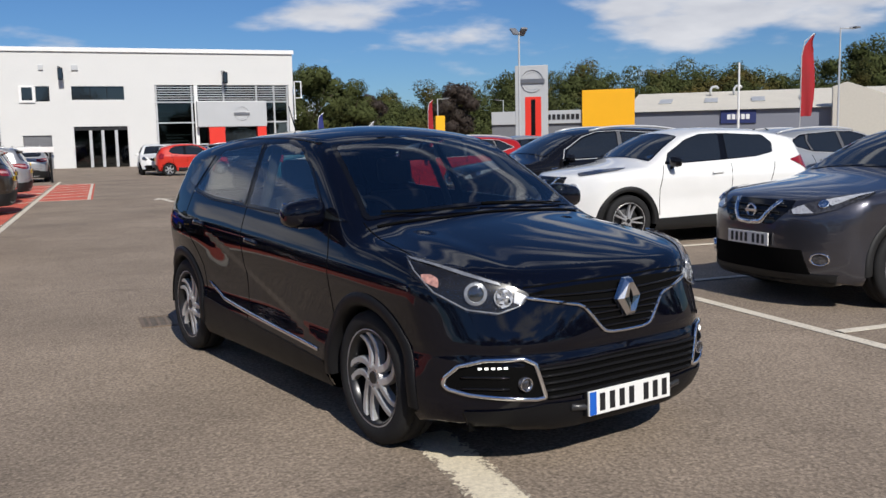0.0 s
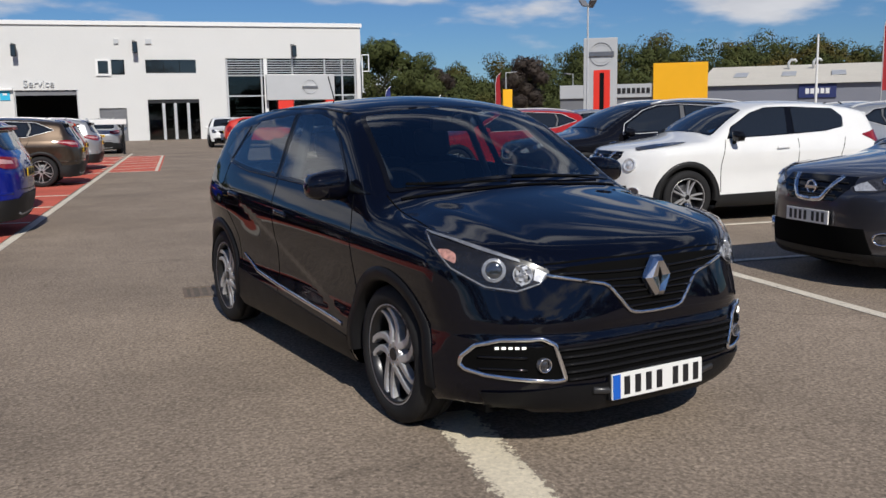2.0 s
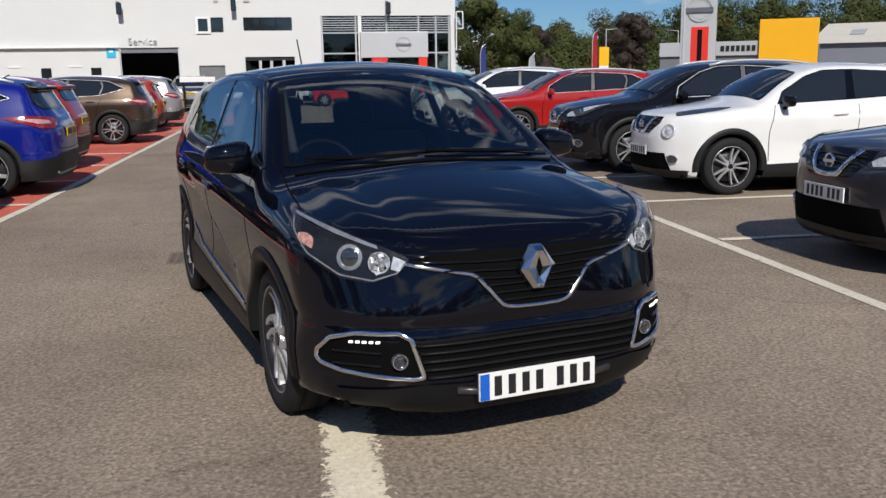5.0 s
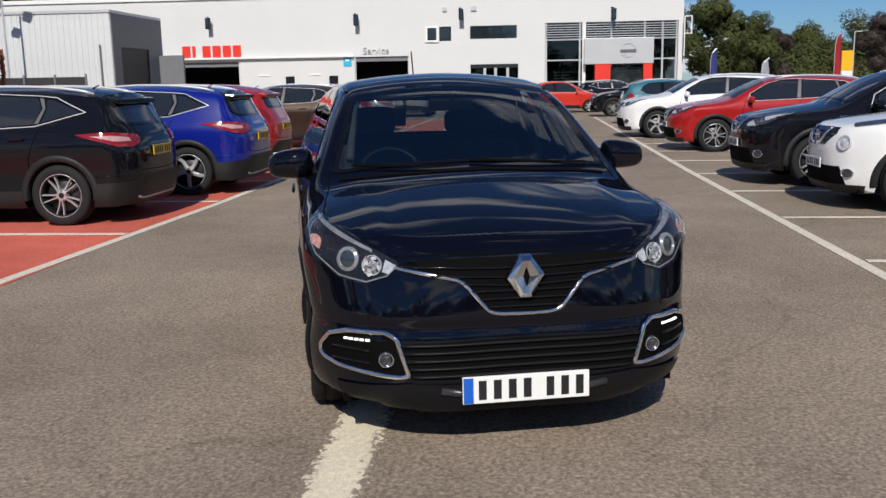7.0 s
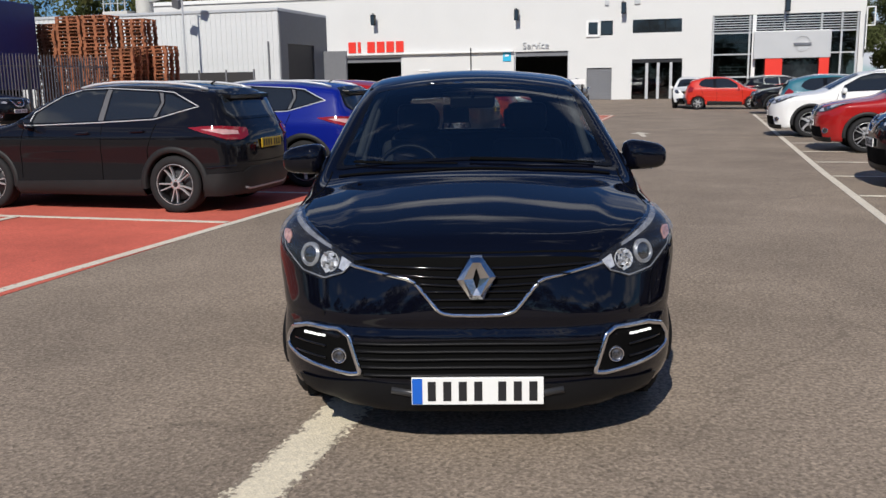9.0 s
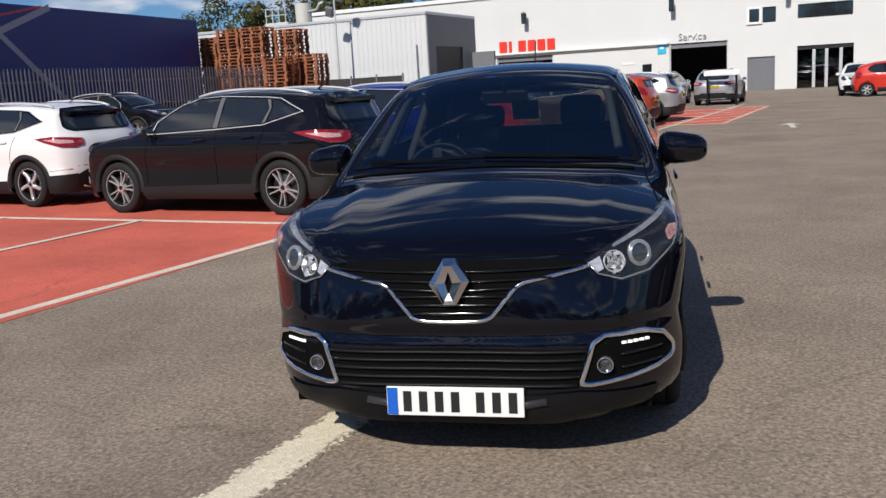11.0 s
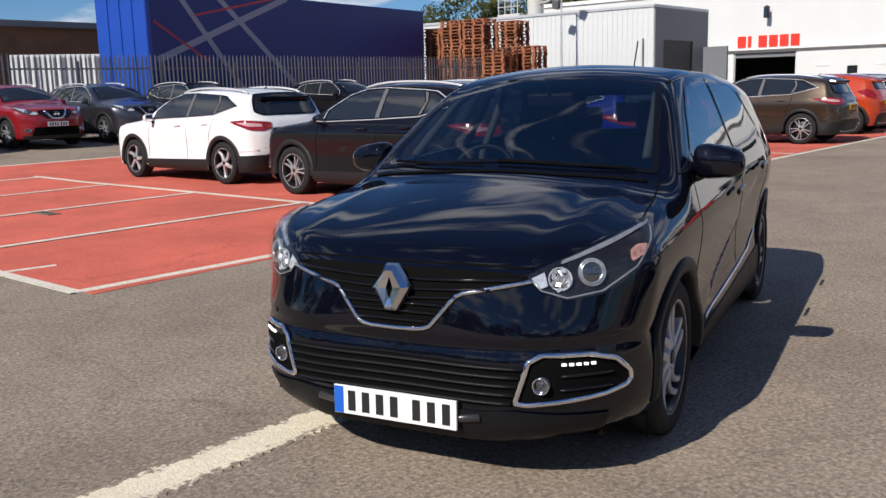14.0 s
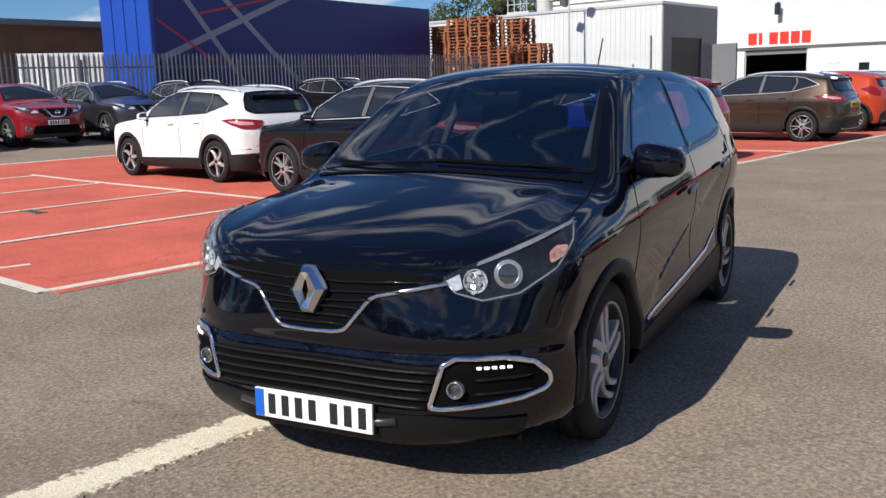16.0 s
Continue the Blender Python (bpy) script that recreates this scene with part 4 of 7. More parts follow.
def wheel_meshes(r, rim, width, style, barrel_mat=None):
    """Tyre, rim and hub meshes; the outer face looks along +x."""
    w = width / 2
    vs, fs = lathe([(rim, -w * 0.9), (rim + 0.02, -w), (r - 0.03, -w), (r - 0.006, -w * 0.82), (r, -w * 0.45), (r - 0.008, -w * 0.43), (r - 0.008, -w * 0.37), (r, -w * 0.35),
                     (r, w * 0.35), (r - 0.008, w * 0.37), (r - 0.008, w * 0.43), (r, w * 0.45), (r - 0.006, w * 0.82), (r - 0.03, w), (rim + 0.035, w * 1.03), (rim + 0.008, w * 0.96), (rim, w * 0.85), (rim, -w * 0.9)], 48)
    tyre = mesh_of("tyre", vs, fs, RUBBER, True)
    vs, fs = lathe([(rim + 0.004, w * 0.88), (rim - 0.004, w * 0.92), (rim - 0.014, w * 0.86), (rim - 0.022, w * 0.4), (rim - 0.03, -w * 0.8)], 48)
    barrel = mesh_of("rim", vs, fs, barrel_mat or ALLOY, True)
    bm = bmesh.new()
    add_cyl(bm, (w * 0.35, 0, 0), (w * 0.80, 0, 0), 0.072, 0.060, 24)
    n, twin, curve, wide, near, far = style
    for i in range(n):
        for t in ((-1, 1) if twin else (0,)):
            rows = []
            for k in range(7):
                f = k / 6
                rr = 0.045 + (rim - 0.053) * f
                a = 2 * math.pi * i / n + curve * f * f
                mid, hw = t * (near + (far - near) * f), wide * (1.0 - 0.12 * f)
                c, s = math.cos(a), math.sin(a)
                x1 = w * (0.80 - 0.12 * math.sin(math.pi * f)) + 0.004
                row = [(x1 - 0.004, -hw), (x1, -hw * 0.72), (x1, hw * 0.72), (x1 - 0.004, hw), (x1 - 0.035, hw * 1.15), (x1 - 0.035, -hw * 1.15)]
                rows.append([bm.verts.new((x, rr * c - (mid + y) * s, rr * s + (mid + y) * c)) for x, y in row])
            for r0, r1 in zip(rows, rows[1:]):
                for q in range(6):
                    bm.faces.new((r0[q], r0[(q + 1) % 6], r1[(q + 1) % 6], r1[q]))
            bm.faces.new(rows[0][::-1])
            bm.faces.new(rows[-1])
    spokes = bm_mesh("spokes", bm, ALLOY)
    if barrel_mat:
        vs, fs = lathe([(rim - 0.008, w * 0.80), (rim - 0.005, w * 0.90), (rim + 0.005, w * 0.93), (rim + 0.006, w * 0.86)], 48)
        bm = bmesh.new()
        bm.from_mesh(spokes)
        bm.from_mesh(mesh_of("lip", vs, fs, ALLOY, True))
        bm.to_mesh(spokes)
        bm.free()
    vs, fs = lathe([(0.0, w * 0.05), (rim - 0.05, w * 0.05), (rim - 0.045, 0.0)], 32)
    disc = mesh_of("brake_disc", vs, fs, mat("brake_steel", (0.05, 0.05, 0.053), 0.4, 0.7, 0.15), True)
    vs, fs = lathe([(rim - 0.02, -w * 0.3), (0.0, -w * 0.3)], 32)
    backing = mesh_of("wheel_backing", vs, fs, MATT_BLACK)
    cap = bm_mesh("hub_cap", add_cyl(bmesh.new(), (w * 0.80, 0, 0), (w * 0.86, 0, 0), 0.032, 0.028, 20), ALLOY_DARK)
    nut = bm_mesh("wheel_nut", add_cyl(bmesh.new(), (w * 0.74, 0, 0), (w * 0.83, 0, 0), 0.011, 0.010, 6), CHROME)
    return tyre, barrel, spokes, disc, backing, cap, nut


def put_wheel(parent, meshes, x, y, r, spin=0.0, steer=0.0):
    tyre, barrel, spokes, disc, backing, cap, nut = meshes
    side = 1 if x > 0 else -1
    m = pose(x, y, r, 0, 0, (0 if side > 0 else 180) + steer) @ pose(0, 0, 0, spin, 0, 0)
    w = part("wheel", tyre, None, parent, "black tyre on silver alloy wheel", m=m)
    w.data.name = "tyre"
    for nm, me in (("rim", barrel), ("spokes", spokes), ("brake_disc", disc), ("wheel_backing", backing), ("hub_cap", cap)):
        part(nm, me, None, w)
    for i in range(5):
        a = 2 * math.pi * (i + 0.5) / 5
        part("wheel_nut", nut, None, w, m=pose(0, 0.05 * math.cos(a), 0.05 * math.sin(a)))


def plate_on(parent, m, material, band=True):
    """Number plate with plain bars for characters."""
    p = part("number_plate", box(-0.26, 0.26, -0.006, 0.006, -0.0555, 0.0555, 0.003), material, parent, "number plate with dark bars", m=m)
    x = -0.205 if band else -0.225
    if band:
        part("band", box(-0.257, -0.217, -0.008, -0.0062, -0.052, 0.052), PLATE_BLUE, p)
    bar = bm_mesh("bar", box(-0.016, 0.016, -0.009, -0.0062, -0.0395, 0.0395, 0.001), PLATE_BAR)
    for i in range(7):
        part("bar", bar, None, p, m=pose(x + 0.025 + i * 0.061 + (0.033 if i > 3 else 0), 0, 0))


class Car:
    def __init__(self, root, field, y0, y1, zc, grid, paint_mat, s=(1, 1, 1)):
        self.root, self.paint = root, paint_mat
        co, self.faces = shell(field, y0, y1, zc, *grid)
        self.co = co * np.array(s)
        self.skin = Skin(self.co, self.faces, field)
        cen = np.array([self.co[list(f)].mean(0) for f in self.faces])
        self.cen, self.keep = cen, np.ones(len(self.faces), bool)
        self.cuts = []

    def cut(self, outline, way, rounds=2):
        """Opens the shell inside an outline seen along way."""
        pts = soften(outline, rounds) if rounds else [Vector(p) for p in outline]
        way = Vector(way).normalized()
        ax = way.cross(Vector((0, 0, 1))).normalized()
        ay = ax.cross(way)
        ring = [(p.dot(ax), p.dot(ay)) for p in pts]
        c = self.cen
        px, py = c @ np.array(ax), c @ np.array(ay)
        depth = c @ np.array(way)
        mid = sum((self.skin.drop(p, way)[0].dot(way) for p in pts)) / len(pts)
        gone = in_poly(px, py, ring) & (np.abs(depth - mid) < 0.45)
        self.keep &= ~gone
        self.cuts.append((gone, np.array(ring), np.array(ax), np.array(ay)))

    def true_edges(self):
        """Draws the corners round each opening onto its outline, so that the edge runs clean."""
        quads = [f for f in self.faces if len(f) == 4]
        fa = np.array(quads)
        nq = len(quads)
        kept = np.zeros(len(self.co), bool)
        kept[fa[self.keep[:nq]].ravel()] = True
        for gone, ring, ax, ay in self.cuts:
            lost = np.zeros(len(self.co), bool)
            lost[fa[gone[:nq]].ravel()] = True
            ids = np.nonzero(kept & lost)[0]
            p = np.stack([self.co[ids] @ ax, self.co[ids] @ ay], -1)
            a, b = ring, np.roll(ring, -1, 0)
            d = b - a
            k = np.clip(((p[:, None] - a) * d).sum(-1) / np.maximum((d * d).sum(-1), 1e-9), 0, 1)
            q = a + k[..., None] * d
            best = ((q - p[:, None]) ** 2).sum(-1).argmin(1)
            move = q[np.arange(len(p)), best] - p
            ok = (np.abs(move).max(1) < 0.035)[:, None]
            self.co[ids] = self.skin.settle(self.co[ids] + ok * (move[:, :1] * ax + move[:, 1:] * ay), 0.0, 3)[0]

    def arch(self, y, r, z=0.33):
        c = self.cen
        self.keep &= ~(((c[:, 1] - y) ** 2 + (c[:, 2] - z) ** 2 < (r + 0.028) ** 2) & (np.abs(c[:, 0]) > 0.42))

    def finish(self):
        self.true_edges()
        faces = [f for f, k in zip(self.faces, self.keep) if k]
        used = sorted({i for f in faces for i in f})
        at = {k: i for i, k in enumerate(used)}
        me = mesh_of("body", [self.co[i] for i in used], [[at[i] for i in f[::-1]] for f in faces], self.paint, True)
        me.normals_split_custom_set_from_vertices(self.skin.settle(self.co[used], 0.0, 0)[1].tolist())
        return part("body", me, None, self.root)

    def lay(self, name, outline, material, off=0.004, step=0.035, rounds=2, inside=None, way=None, label="", parent=None, deep=0.010, smooth=True):
        vs, fs = self.skin.patch(outline, off, step, rounds, inside, deep, way)
        return part(name, mesh_of(name, vs, fs, material, smooth), None, parent or self.root, label)

    def trim(self, name, path, material, r=0.006, flat=0.6, off=0.001, step=0.03, way=None, closed=False, label="", parent=None, rounds=0, seg=8):
        pts = soften(path, rounds, closed) if rounds else path
        line, nor = self.skin.line(pts, off, step, way, closed)
        return part(name, sweep(line, r, seg, flat, closed, up=nor), material, parent or self.root, label, smooth=True)

    def arch_trim(self, y, r, width, material, x, z=0.33, a0=-8, a1=188):
        """Plastic lip round a wheel opening."""
        side = 1 if x > 0 else -1
        way = Vector((-side, 0, 0))
        vs, fs, n = [], [], 34
        for i in range(n + 1):
            a = radians(a0 + (a1 - a0) * i / n)
            row = []
            for rr, off in ((r - 0.02, -0.06), (r - 0.012, 0.004), (r, 0.012), (r + width * 0.9, 0.012), (r + width, 0.001)):
                p = Vector((x, y + rr * math.cos(a), max(0.25, z + rr * math.sin(a))))
                q, nor = self.skin.drop(Vector((x, p.y, max(p.z, 0.25))), way, 0.0)
                q.z, q.y = p.z, p.y
                row.append(q + Vector((side * off, 0, 0)))
            vs += row
        for i in range(n):
            for k in range(4):
                f = (i * 5 + k, i * 5 + k + 1, i * 5 + k + 6, i * 5 + k + 5)
                fs.append(f if side < 0 else f[::-1])
        part("arch_trim", mesh_of("arch_trim", vs, fs, material, True), None, self.root)
        lv, lf = [], []
        for i in range(17):
            a = radians(-4 + 188 * i / 16)
            for xx in (x * 0.94, x * 0.45):
                lv.append((xx, y + (r + 0.0) * math.cos(a), z + (r + 0.0) * math.sin(a)))
        for i in range(16):
            lf.append((2 * i, 2 * i + 1, 2 * i + 3, 2 * i + 2))
        k = len(lv)
        lv += [(x * 0.45, y - r, 0.2), (x * 0.45, y + r, 0.2), (x * 0.45, y + r, z + r), (x * 0.45, y - r, z + r)]
        lf.append((k, k + 1, k + 2, k + 3))
        part("wheel_well", mesh_of("wheel_well", lv, lf, MATT_BLACK), None, self.root)

    def window(self, name, outline, way, rim=0.03, open_shell=True, glass_mat=None, step=0.03, rounds=2, off=0.006):
        """A pane with its black printed border; the shell behind it is opened."""
        inner = shrink(outline, rim)
        w = self.lay(name, outline, GLOSS_BLACK, off, step, rounds, inner, way, deep=0.012)
        self.lay("pane", inner, glass_mat or CAR_GLASS, off - 0.0005, step * 1.3, rounds, None, way, parent=w, deep=0.001)
        if open_shell:
            self.cut(shrink(outline, rim * 0.45), way, rounds)
        return w


def mirror_on(car, x, y, z, w, h, d, cap, arm=True):
    """Door mirror: rounded cap, glass, stalk and indicator."""
    side = 1 if x > 0 else -1
    vs, fs = [], []
    n, m = 14, 20
    for i in range(n + 1):
        a = math.pi * i / n
        for j in range(m):
            b = 2 * math.pi * j / m
            ca, sa, cb, sb = math.cos(a), math.sin(a), math.cos(b), math.sin(b)
            f = lambda q, e: math.copysign(abs(q) ** e, q)
            px, py, pz = f(ca, 0.6), f(sa, 0.6) * f(cb, 0.7), f(sa, 0.6) * f(sb, 0.7)
            taper = 1 - 0.16 * px * side
            py = min(py, 0.42)
            vs.append((px * w / 2, py * d / 2, pz * h / 2 * taper - 0.006 * px * side))
    for i in range(n):
        for j in range(m):
            fs.append((i * m + j, i * m + (j + 1) % m, (i + 1) * m + (j + 1) % m, (i + 1) * m + j))
    mo = part("door_mirror", mesh_of("door_mirror", vs, fs, cap, True), None, car.root, "dark door mirror", m=pose(x, y, z, 0, 0, 8 * side))
    part("mirror_glass", box(-w * 0.42, w * 0.42, d * 0.2, d * 0.235, -h * 0.38, h * 0.38, 0.004), CHROME, mo)
    part("indicator", box(-w * 0.17, w * 0.17, -d * 0.30, -d * 0.05, -h * 0.47, -h * 0.40, 0.005), LAMP_CLEAR, mo)
    if arm:
        part("stalk", sweep([(-side * w * 0.30, 0.0, -h * 0.40), (-side * w * 0.55, 0.01, -h * 0.62), (-side * w * 0.80, 0.02, -h * 0.72)], 0.03, 10, 0.6), BLACK_PLASTIC, mo, smooth=True)
    return mo


# ---- the black crossover in the lane ----
PROJECTOR = mat("projector_lens", (0.16, 0.17, 0.18), 0.04, 0.85, 0.1)
FACETS = [bm_mesh("facet", box(-0.011, 0.011, -0.007, 0.007, -0.002, 0.002, 0.001), m_) for m_ in (LAMP_SILVER, LAMP_CLEAR)]


def black_crossover():
    root = thing("crossover_car", Matrix(), "glossy black small crossover car parked over a broad painted line", "car")
    top = [(-2.3, 0.70), (-2.06, 0.80), (-1.99, 0.855), (-1.85, 0.912), (-1.6, 0.975), (-1.3, 1.030), (-1.08, 1.070), (-1.0, 1.100), (-0.65, 1.310), (-0.3, 1.490), (-0.1, 1.540),
           (0.2, 1.566), (0.7, 1.560), (1.2, 1.530), (1.65, 1.480), (2.2, 1.38)]
    crown = [(-2.2, 0.09), (-1.4, 0.10), (-1.1, 0.13), (-0.9, 0.17), (-0.3, 0.16), (0.2, 0.15), (1.6, 0.16)]
    base = [(-2.2, 0.80), (-1.8, 0.848), (-1.45, 0.868), (-1.1, 0.876), (-0.3, 0.876), (0.6, 0.880), (1.2, 0.886), (1.6, 0.868), (2.0, 0.80), (2.2, 0.74)]
    flank = [(0.1, -0.08), (0.2, -0.045), (0.28, -0.012), (0.40, -0.006), (0.52, -0.026), (0.64, -0.020), (0.78, -0.006), (0.87, 0.0), (0.915, -0.006), (0.96, -0.022), (1.05, -0.056), (1.12, -0.090), (1.30, -0.172), (1.48, -0.260), (1.62, -0.34)]
    nose = [(0.1, -1.93), (0.20, -2.00), (0.27, -2.035), (0.36, -2.045), (0.50, -2.045), (0.60, -2.040), (0.72, -2.022), (0.80, -2.00), (0.88, -1.965), (0.95, -1.90), (1.1, -1.70)]
    nose_k = [(0.1, 0.80), (0.40, 0.84), (0.60, 0.74), (0.80, 0.62), (1.1, 0.60)]
    nose_n = [(0.1, 4.3), (0.45, 4.3), (0.8, 3.0), (1.1, 3.0)]
    tail = [(0.1, 1.95), (0.30, 2.03), (0.50, 2.062), (0.80, 2.05), (0.98, 1.99), (1.2, 1.88), (1.40, 1.76), (1.5, 1.69), (1.65, 1.60)]

    def details(a, y, z):
        # pressed lines of the bonnet, flank and bumper
        ridge = np.exp(-((a - 0.50 - 0.10 * (y + 2.0)) / 0.075) ** 2) * np.exp(-((y + 1.45) / 0.45) ** 4) * (z > 0.85)
        drop = np.clip(0.50 + (y + 0.45) * 0.31 - z, 0, None)
        scoop = np.clip(drop / 0.05, 0, 1) * np.exp(-(drop / 0.17) ** 2) * np.exp(-((y - 0.2) / 0.80) ** 6) * (a > 0.6)
        haunch = np.exp(-((z - 0.86) / 0.10) ** 2) * np.exp(-((y - 1.42) / 0.32) ** 2) * (a > 0.6)
        brow = np.exp(-((z - 0.548) / 0.026) ** 2) * (y < -1.5) * np.exp(-((a - 0.35) / 0.5) ** 6)
        # the chin and its corners tuck in under the bumper
        low = np.clip((0.345 - z) / 0.17, 0, 1)
        tuck = low * low * (3 - 2 * low) * np.clip((-1.50 - y) / 0.18, 0, 1) * np.clip((a - 0.30) / 0.40, 0, 1)
        return -0.0045 * ridge + 0.009 * scoop - 0.012 * haunch + 0.012 * brow + 0.045 * tuck

    car = Car(root, body_field(top, crown, base, flank, nose, nose_k, nose_n, tail, 0.55, 0.19, 0.075, details, 0.05), -1.25, 1.25, 0.66, (216, 140, 66), PAINT_BLACK)
    fw = (0, 1, 0)
    FY, RY, R = -1.165, 1.445, 0.33
    # windscreen and rear screen
    yw = lambda z: -1.0 + (z - 1.09) * 1.75
    half = [(0.40, 1.104), (0.705, 1.092), (0.672, 1.17), (0.582, 1.42), (0.555, 1.470), (0.30, 1.492)]
    scr = [Vector((x, yw(z), z)) for x, z in [(0, 1.110)] + half + [(0, 1.497)] + [(-x, z) for x, z in half[::-1]]]
    car.window("windscreen", scr, (0, 1, -0.35), 0.026, rounds=2, step=0.032, off=0.004)
    rs = [Vector((x, 1.9, z)) for x, z in ((-0.54, 1.09), (-0.50, 1.40), (0.50, 1.40), (0.54, 1.09))]
    car.window("rear_screen", rs, (0, -1, 0), 0.03)
    # side glass
    panes = {"front_side_window": [(-0.575, 1.056), (0.335, 1.088), (0.405, 1.472), (0.10, 1.476), (-0.10, 1.440), (-0.30, 1.335), (-0.56, 1.150)],
             "quarter_window": [(-0.86, 1.062), (-0.615, 1.062), (-0.600, 1.130)],
             "rear_side_window": [(0.375, 1.090), (0.90, 1.114), (1.255, 1.156), (1.13, 1.330), (1.01, 1.432), (0.447, 1.472)],
             "rear_quarter_window": [(1.285, 1.165), (1.50, 1.215), (1.30, 1.375), (1.13, 1.395)]}
    for name, pts in panes.items():
        for side, loop in two_sides([(0.8, y, z) for y, z in pts]):
            solid_quarter = name in ("quarter_window", "rear_quarter_window")
            car.window(name, loop, (-side, 0, 0), 0.012 if name == "quarter_window" else 0.015, not solid_quarter, DARK_GLASS if solid_quarter else None, 0.032, 1, 0.004)
    for y in (FY, RY):
        car.arch(y, 0.368)
    for s in (1, -1):
        for y in (FY, RY):
            car.arch_trim(y, 0.368, 0.055, BLACK_PLASTIC, 0.89 * s)
    # bright rubbing strip, sill cladding
    for side, loop in two_sides([(0.9, -0.76, 0.20), (1.05, 0.20, 0.20), (0.9, 1.06, 0.20), (0.9, 1.02, 0.45), (0.9, 0.55, 0.415), (0.9, -0.72, 0.33)]):
        car.lay("sill_cladding", loop, BLACK_PLASTIC, 0.005, 0.05, 0, None, (-side, 0, 0))
    for s in (1, -1):
        car.trim("rubbing_strip", [(0.9 * s, -0.66, 0.385), (0.9 * s, -0.2, 0.412), (0.9 * s, 0.3, 0.445), (0.9 * s, 0.66, 0.475), (0.9 * s, 0.92, 0.555)], CHROME, 0.012, 0.35, 0.004, way=(-s, 0, 0), label="bright metal rubbing strip")
        # door gaps
        car.trim("door_gap", [(0.9 * s, -0.80, 0.36), (0.9 * s, -0.83, 0.60), (0.9 * s, -0.80, 0.90), (0.9 * s, -0.72, 1.05)], MATT_BLACK, 0.0045, 0.4, 0.0, way=(-s, 0, 0))
        car.trim("door_gap", [(0.9 * s, 0.28, 0.36), (0.9 * s, 0.30, 0.70), (0.9 * s, 0.345, 1.095), (0.9 * s, 0.42, 1.472)], MATT_BLACK, 0.0045, 0.4, 0.0, way=(-s, 0, 0))
        car.trim("door_gap", [(0.9 * s, 0.96, 0.42), (0.9 * s, 1.02, 0.66), (0.9 * s, 1.20, 0.84), (0.9 * s, 1.30, 1.00), (0.9 * s, 1.28, 1.16)], MATT_BLACK, 0.0045, 0.4, 0.0, way=(-s, 0, 0))
        car.trim("bonnet_gap", [(0.72 * s, -0.93, 1.08), (0.75 * s, -1.20, 1.02), (0.765 * s, -1.44, 0.955)], MATT_BLACK, 0.004, 0.4, 0.0)
        car.trim("window_seal", [(0.85 * s, -0.60, 1.052), (0.85 * s, 0.30, 1.083), (0.85 * s, 0.92, 1.108), (0.85 * s, 1.27, 1.152)], GLOSS_BLACK, 0.006, 0.4, 0.002, way=(-s, 0, 0))
        # handles
        for y, z in ((0.10, 0.885), (0.96, 0.94)):
            line, nor = car.skin.line([(0.9 * s, y - 0.09, z), (0.9 * s, y, z + 0.008), (0.9 * s, y + 0.09, z + 0.012)], 0.028, 0.02, (-s, 0, 0))
            part("door_handle", sweep(line, 0.016, 8, 0.6, up=nor), PAINT_BLACK, root, smooth=True)
        car.trim("roof_gutter", [(0.60 * s, -0.22, 1.50), (0.60 * s, 0.3, 1.515), (0.59 * s, 1.0, 1.50), (0.56 * s, 1.55, 1.45)], GLOSS_BLACK, 0.012, 0.5, 0.0)
        mirror_on(car, 0.905 * s, -0.615, 1.100, 0.228, 0.152, 0.17, PAINT_BLACK)
    # bonnet edge and grille
    car.trim("bonnet_gap", [(-0.50, -1.95, 0.826), (-0.30, -2.0, 0.838), (-0.12, -2.0, 0.836), (0.12, -2.0, 0.836), (0.30, -2.0, 0.838), (0.50, -1.95, 0.826)], MATT_BLACK, 0.0045, 0.4, 0.0, way=fw, rounds=1)
    g_top = [(0.485, 0.800), (0.40, 0.813), (0.22, 0.820), (0.0, 0.818)]
    g_low = [(0.485, 0.780), (0.25, 0.726), (0.190, 0.675), (0.145, 0.628), (0.10, 0.609), (0.0, 0.604)]
    ring = [(x, z) for x, z in g_low[::-1]] + [(x, z) for x, z in g_top] + [(-x, z) for x, z in g_top[::-1][1:]] + [(-x, z) for x, z in g_low[:-1]]
    car.lay("grille", [Vector((x, -2.1, z)) for x, z in ring], MATT_BLACK, 0.003, 0.035, 0, None, fw, "black slatted radiator grille")
    grille = root.children[-1]
    low_x = lambda z: float(np.interp(z, [0.604, 0.609, 0.628, 0.675, 0.726, 0.780, 0.81], [0.05, 0.095, 0.14, 0.185, 0.245, 0.47, 0.47]))
    for z in (0.632, 0.662, 0.692, 0.722, 0.754, 0.788):
        x = min(low_x(z), 0.47) + 0.004
        lift = -0.012 if z > 0.7 else 0.0
        car.trim("grille_slat", [(-x, -2.1, z), (0, -2.1, z + lift), (x, -2.1, z)], GLOSS_BLACK, 0.0065, 1.4, 0.006, way=fw, parent=grille, rounds=1)
    v_line = [Vector((x, -2.1, z)) for x, z in [(-0.500, 0.784), (-0.36, 0.757), (-0.268, 0.739), (-0.243, 0.727), (-0.225, 0.708), (-0.160, 0.630), (-0.147, 0.616), (-0.125, 0.607), (-0.09, 0.602), (0, 0.600)]]
    v_line += [Vector((-p.x, p.y, p.z)) for p in v_line[:-1][::-1]]
    car.trim("chrome_chevron", v_line, CHROME, 0.0090, 0.9, 0.006, way=fw, label="bright chrome line under the grille")
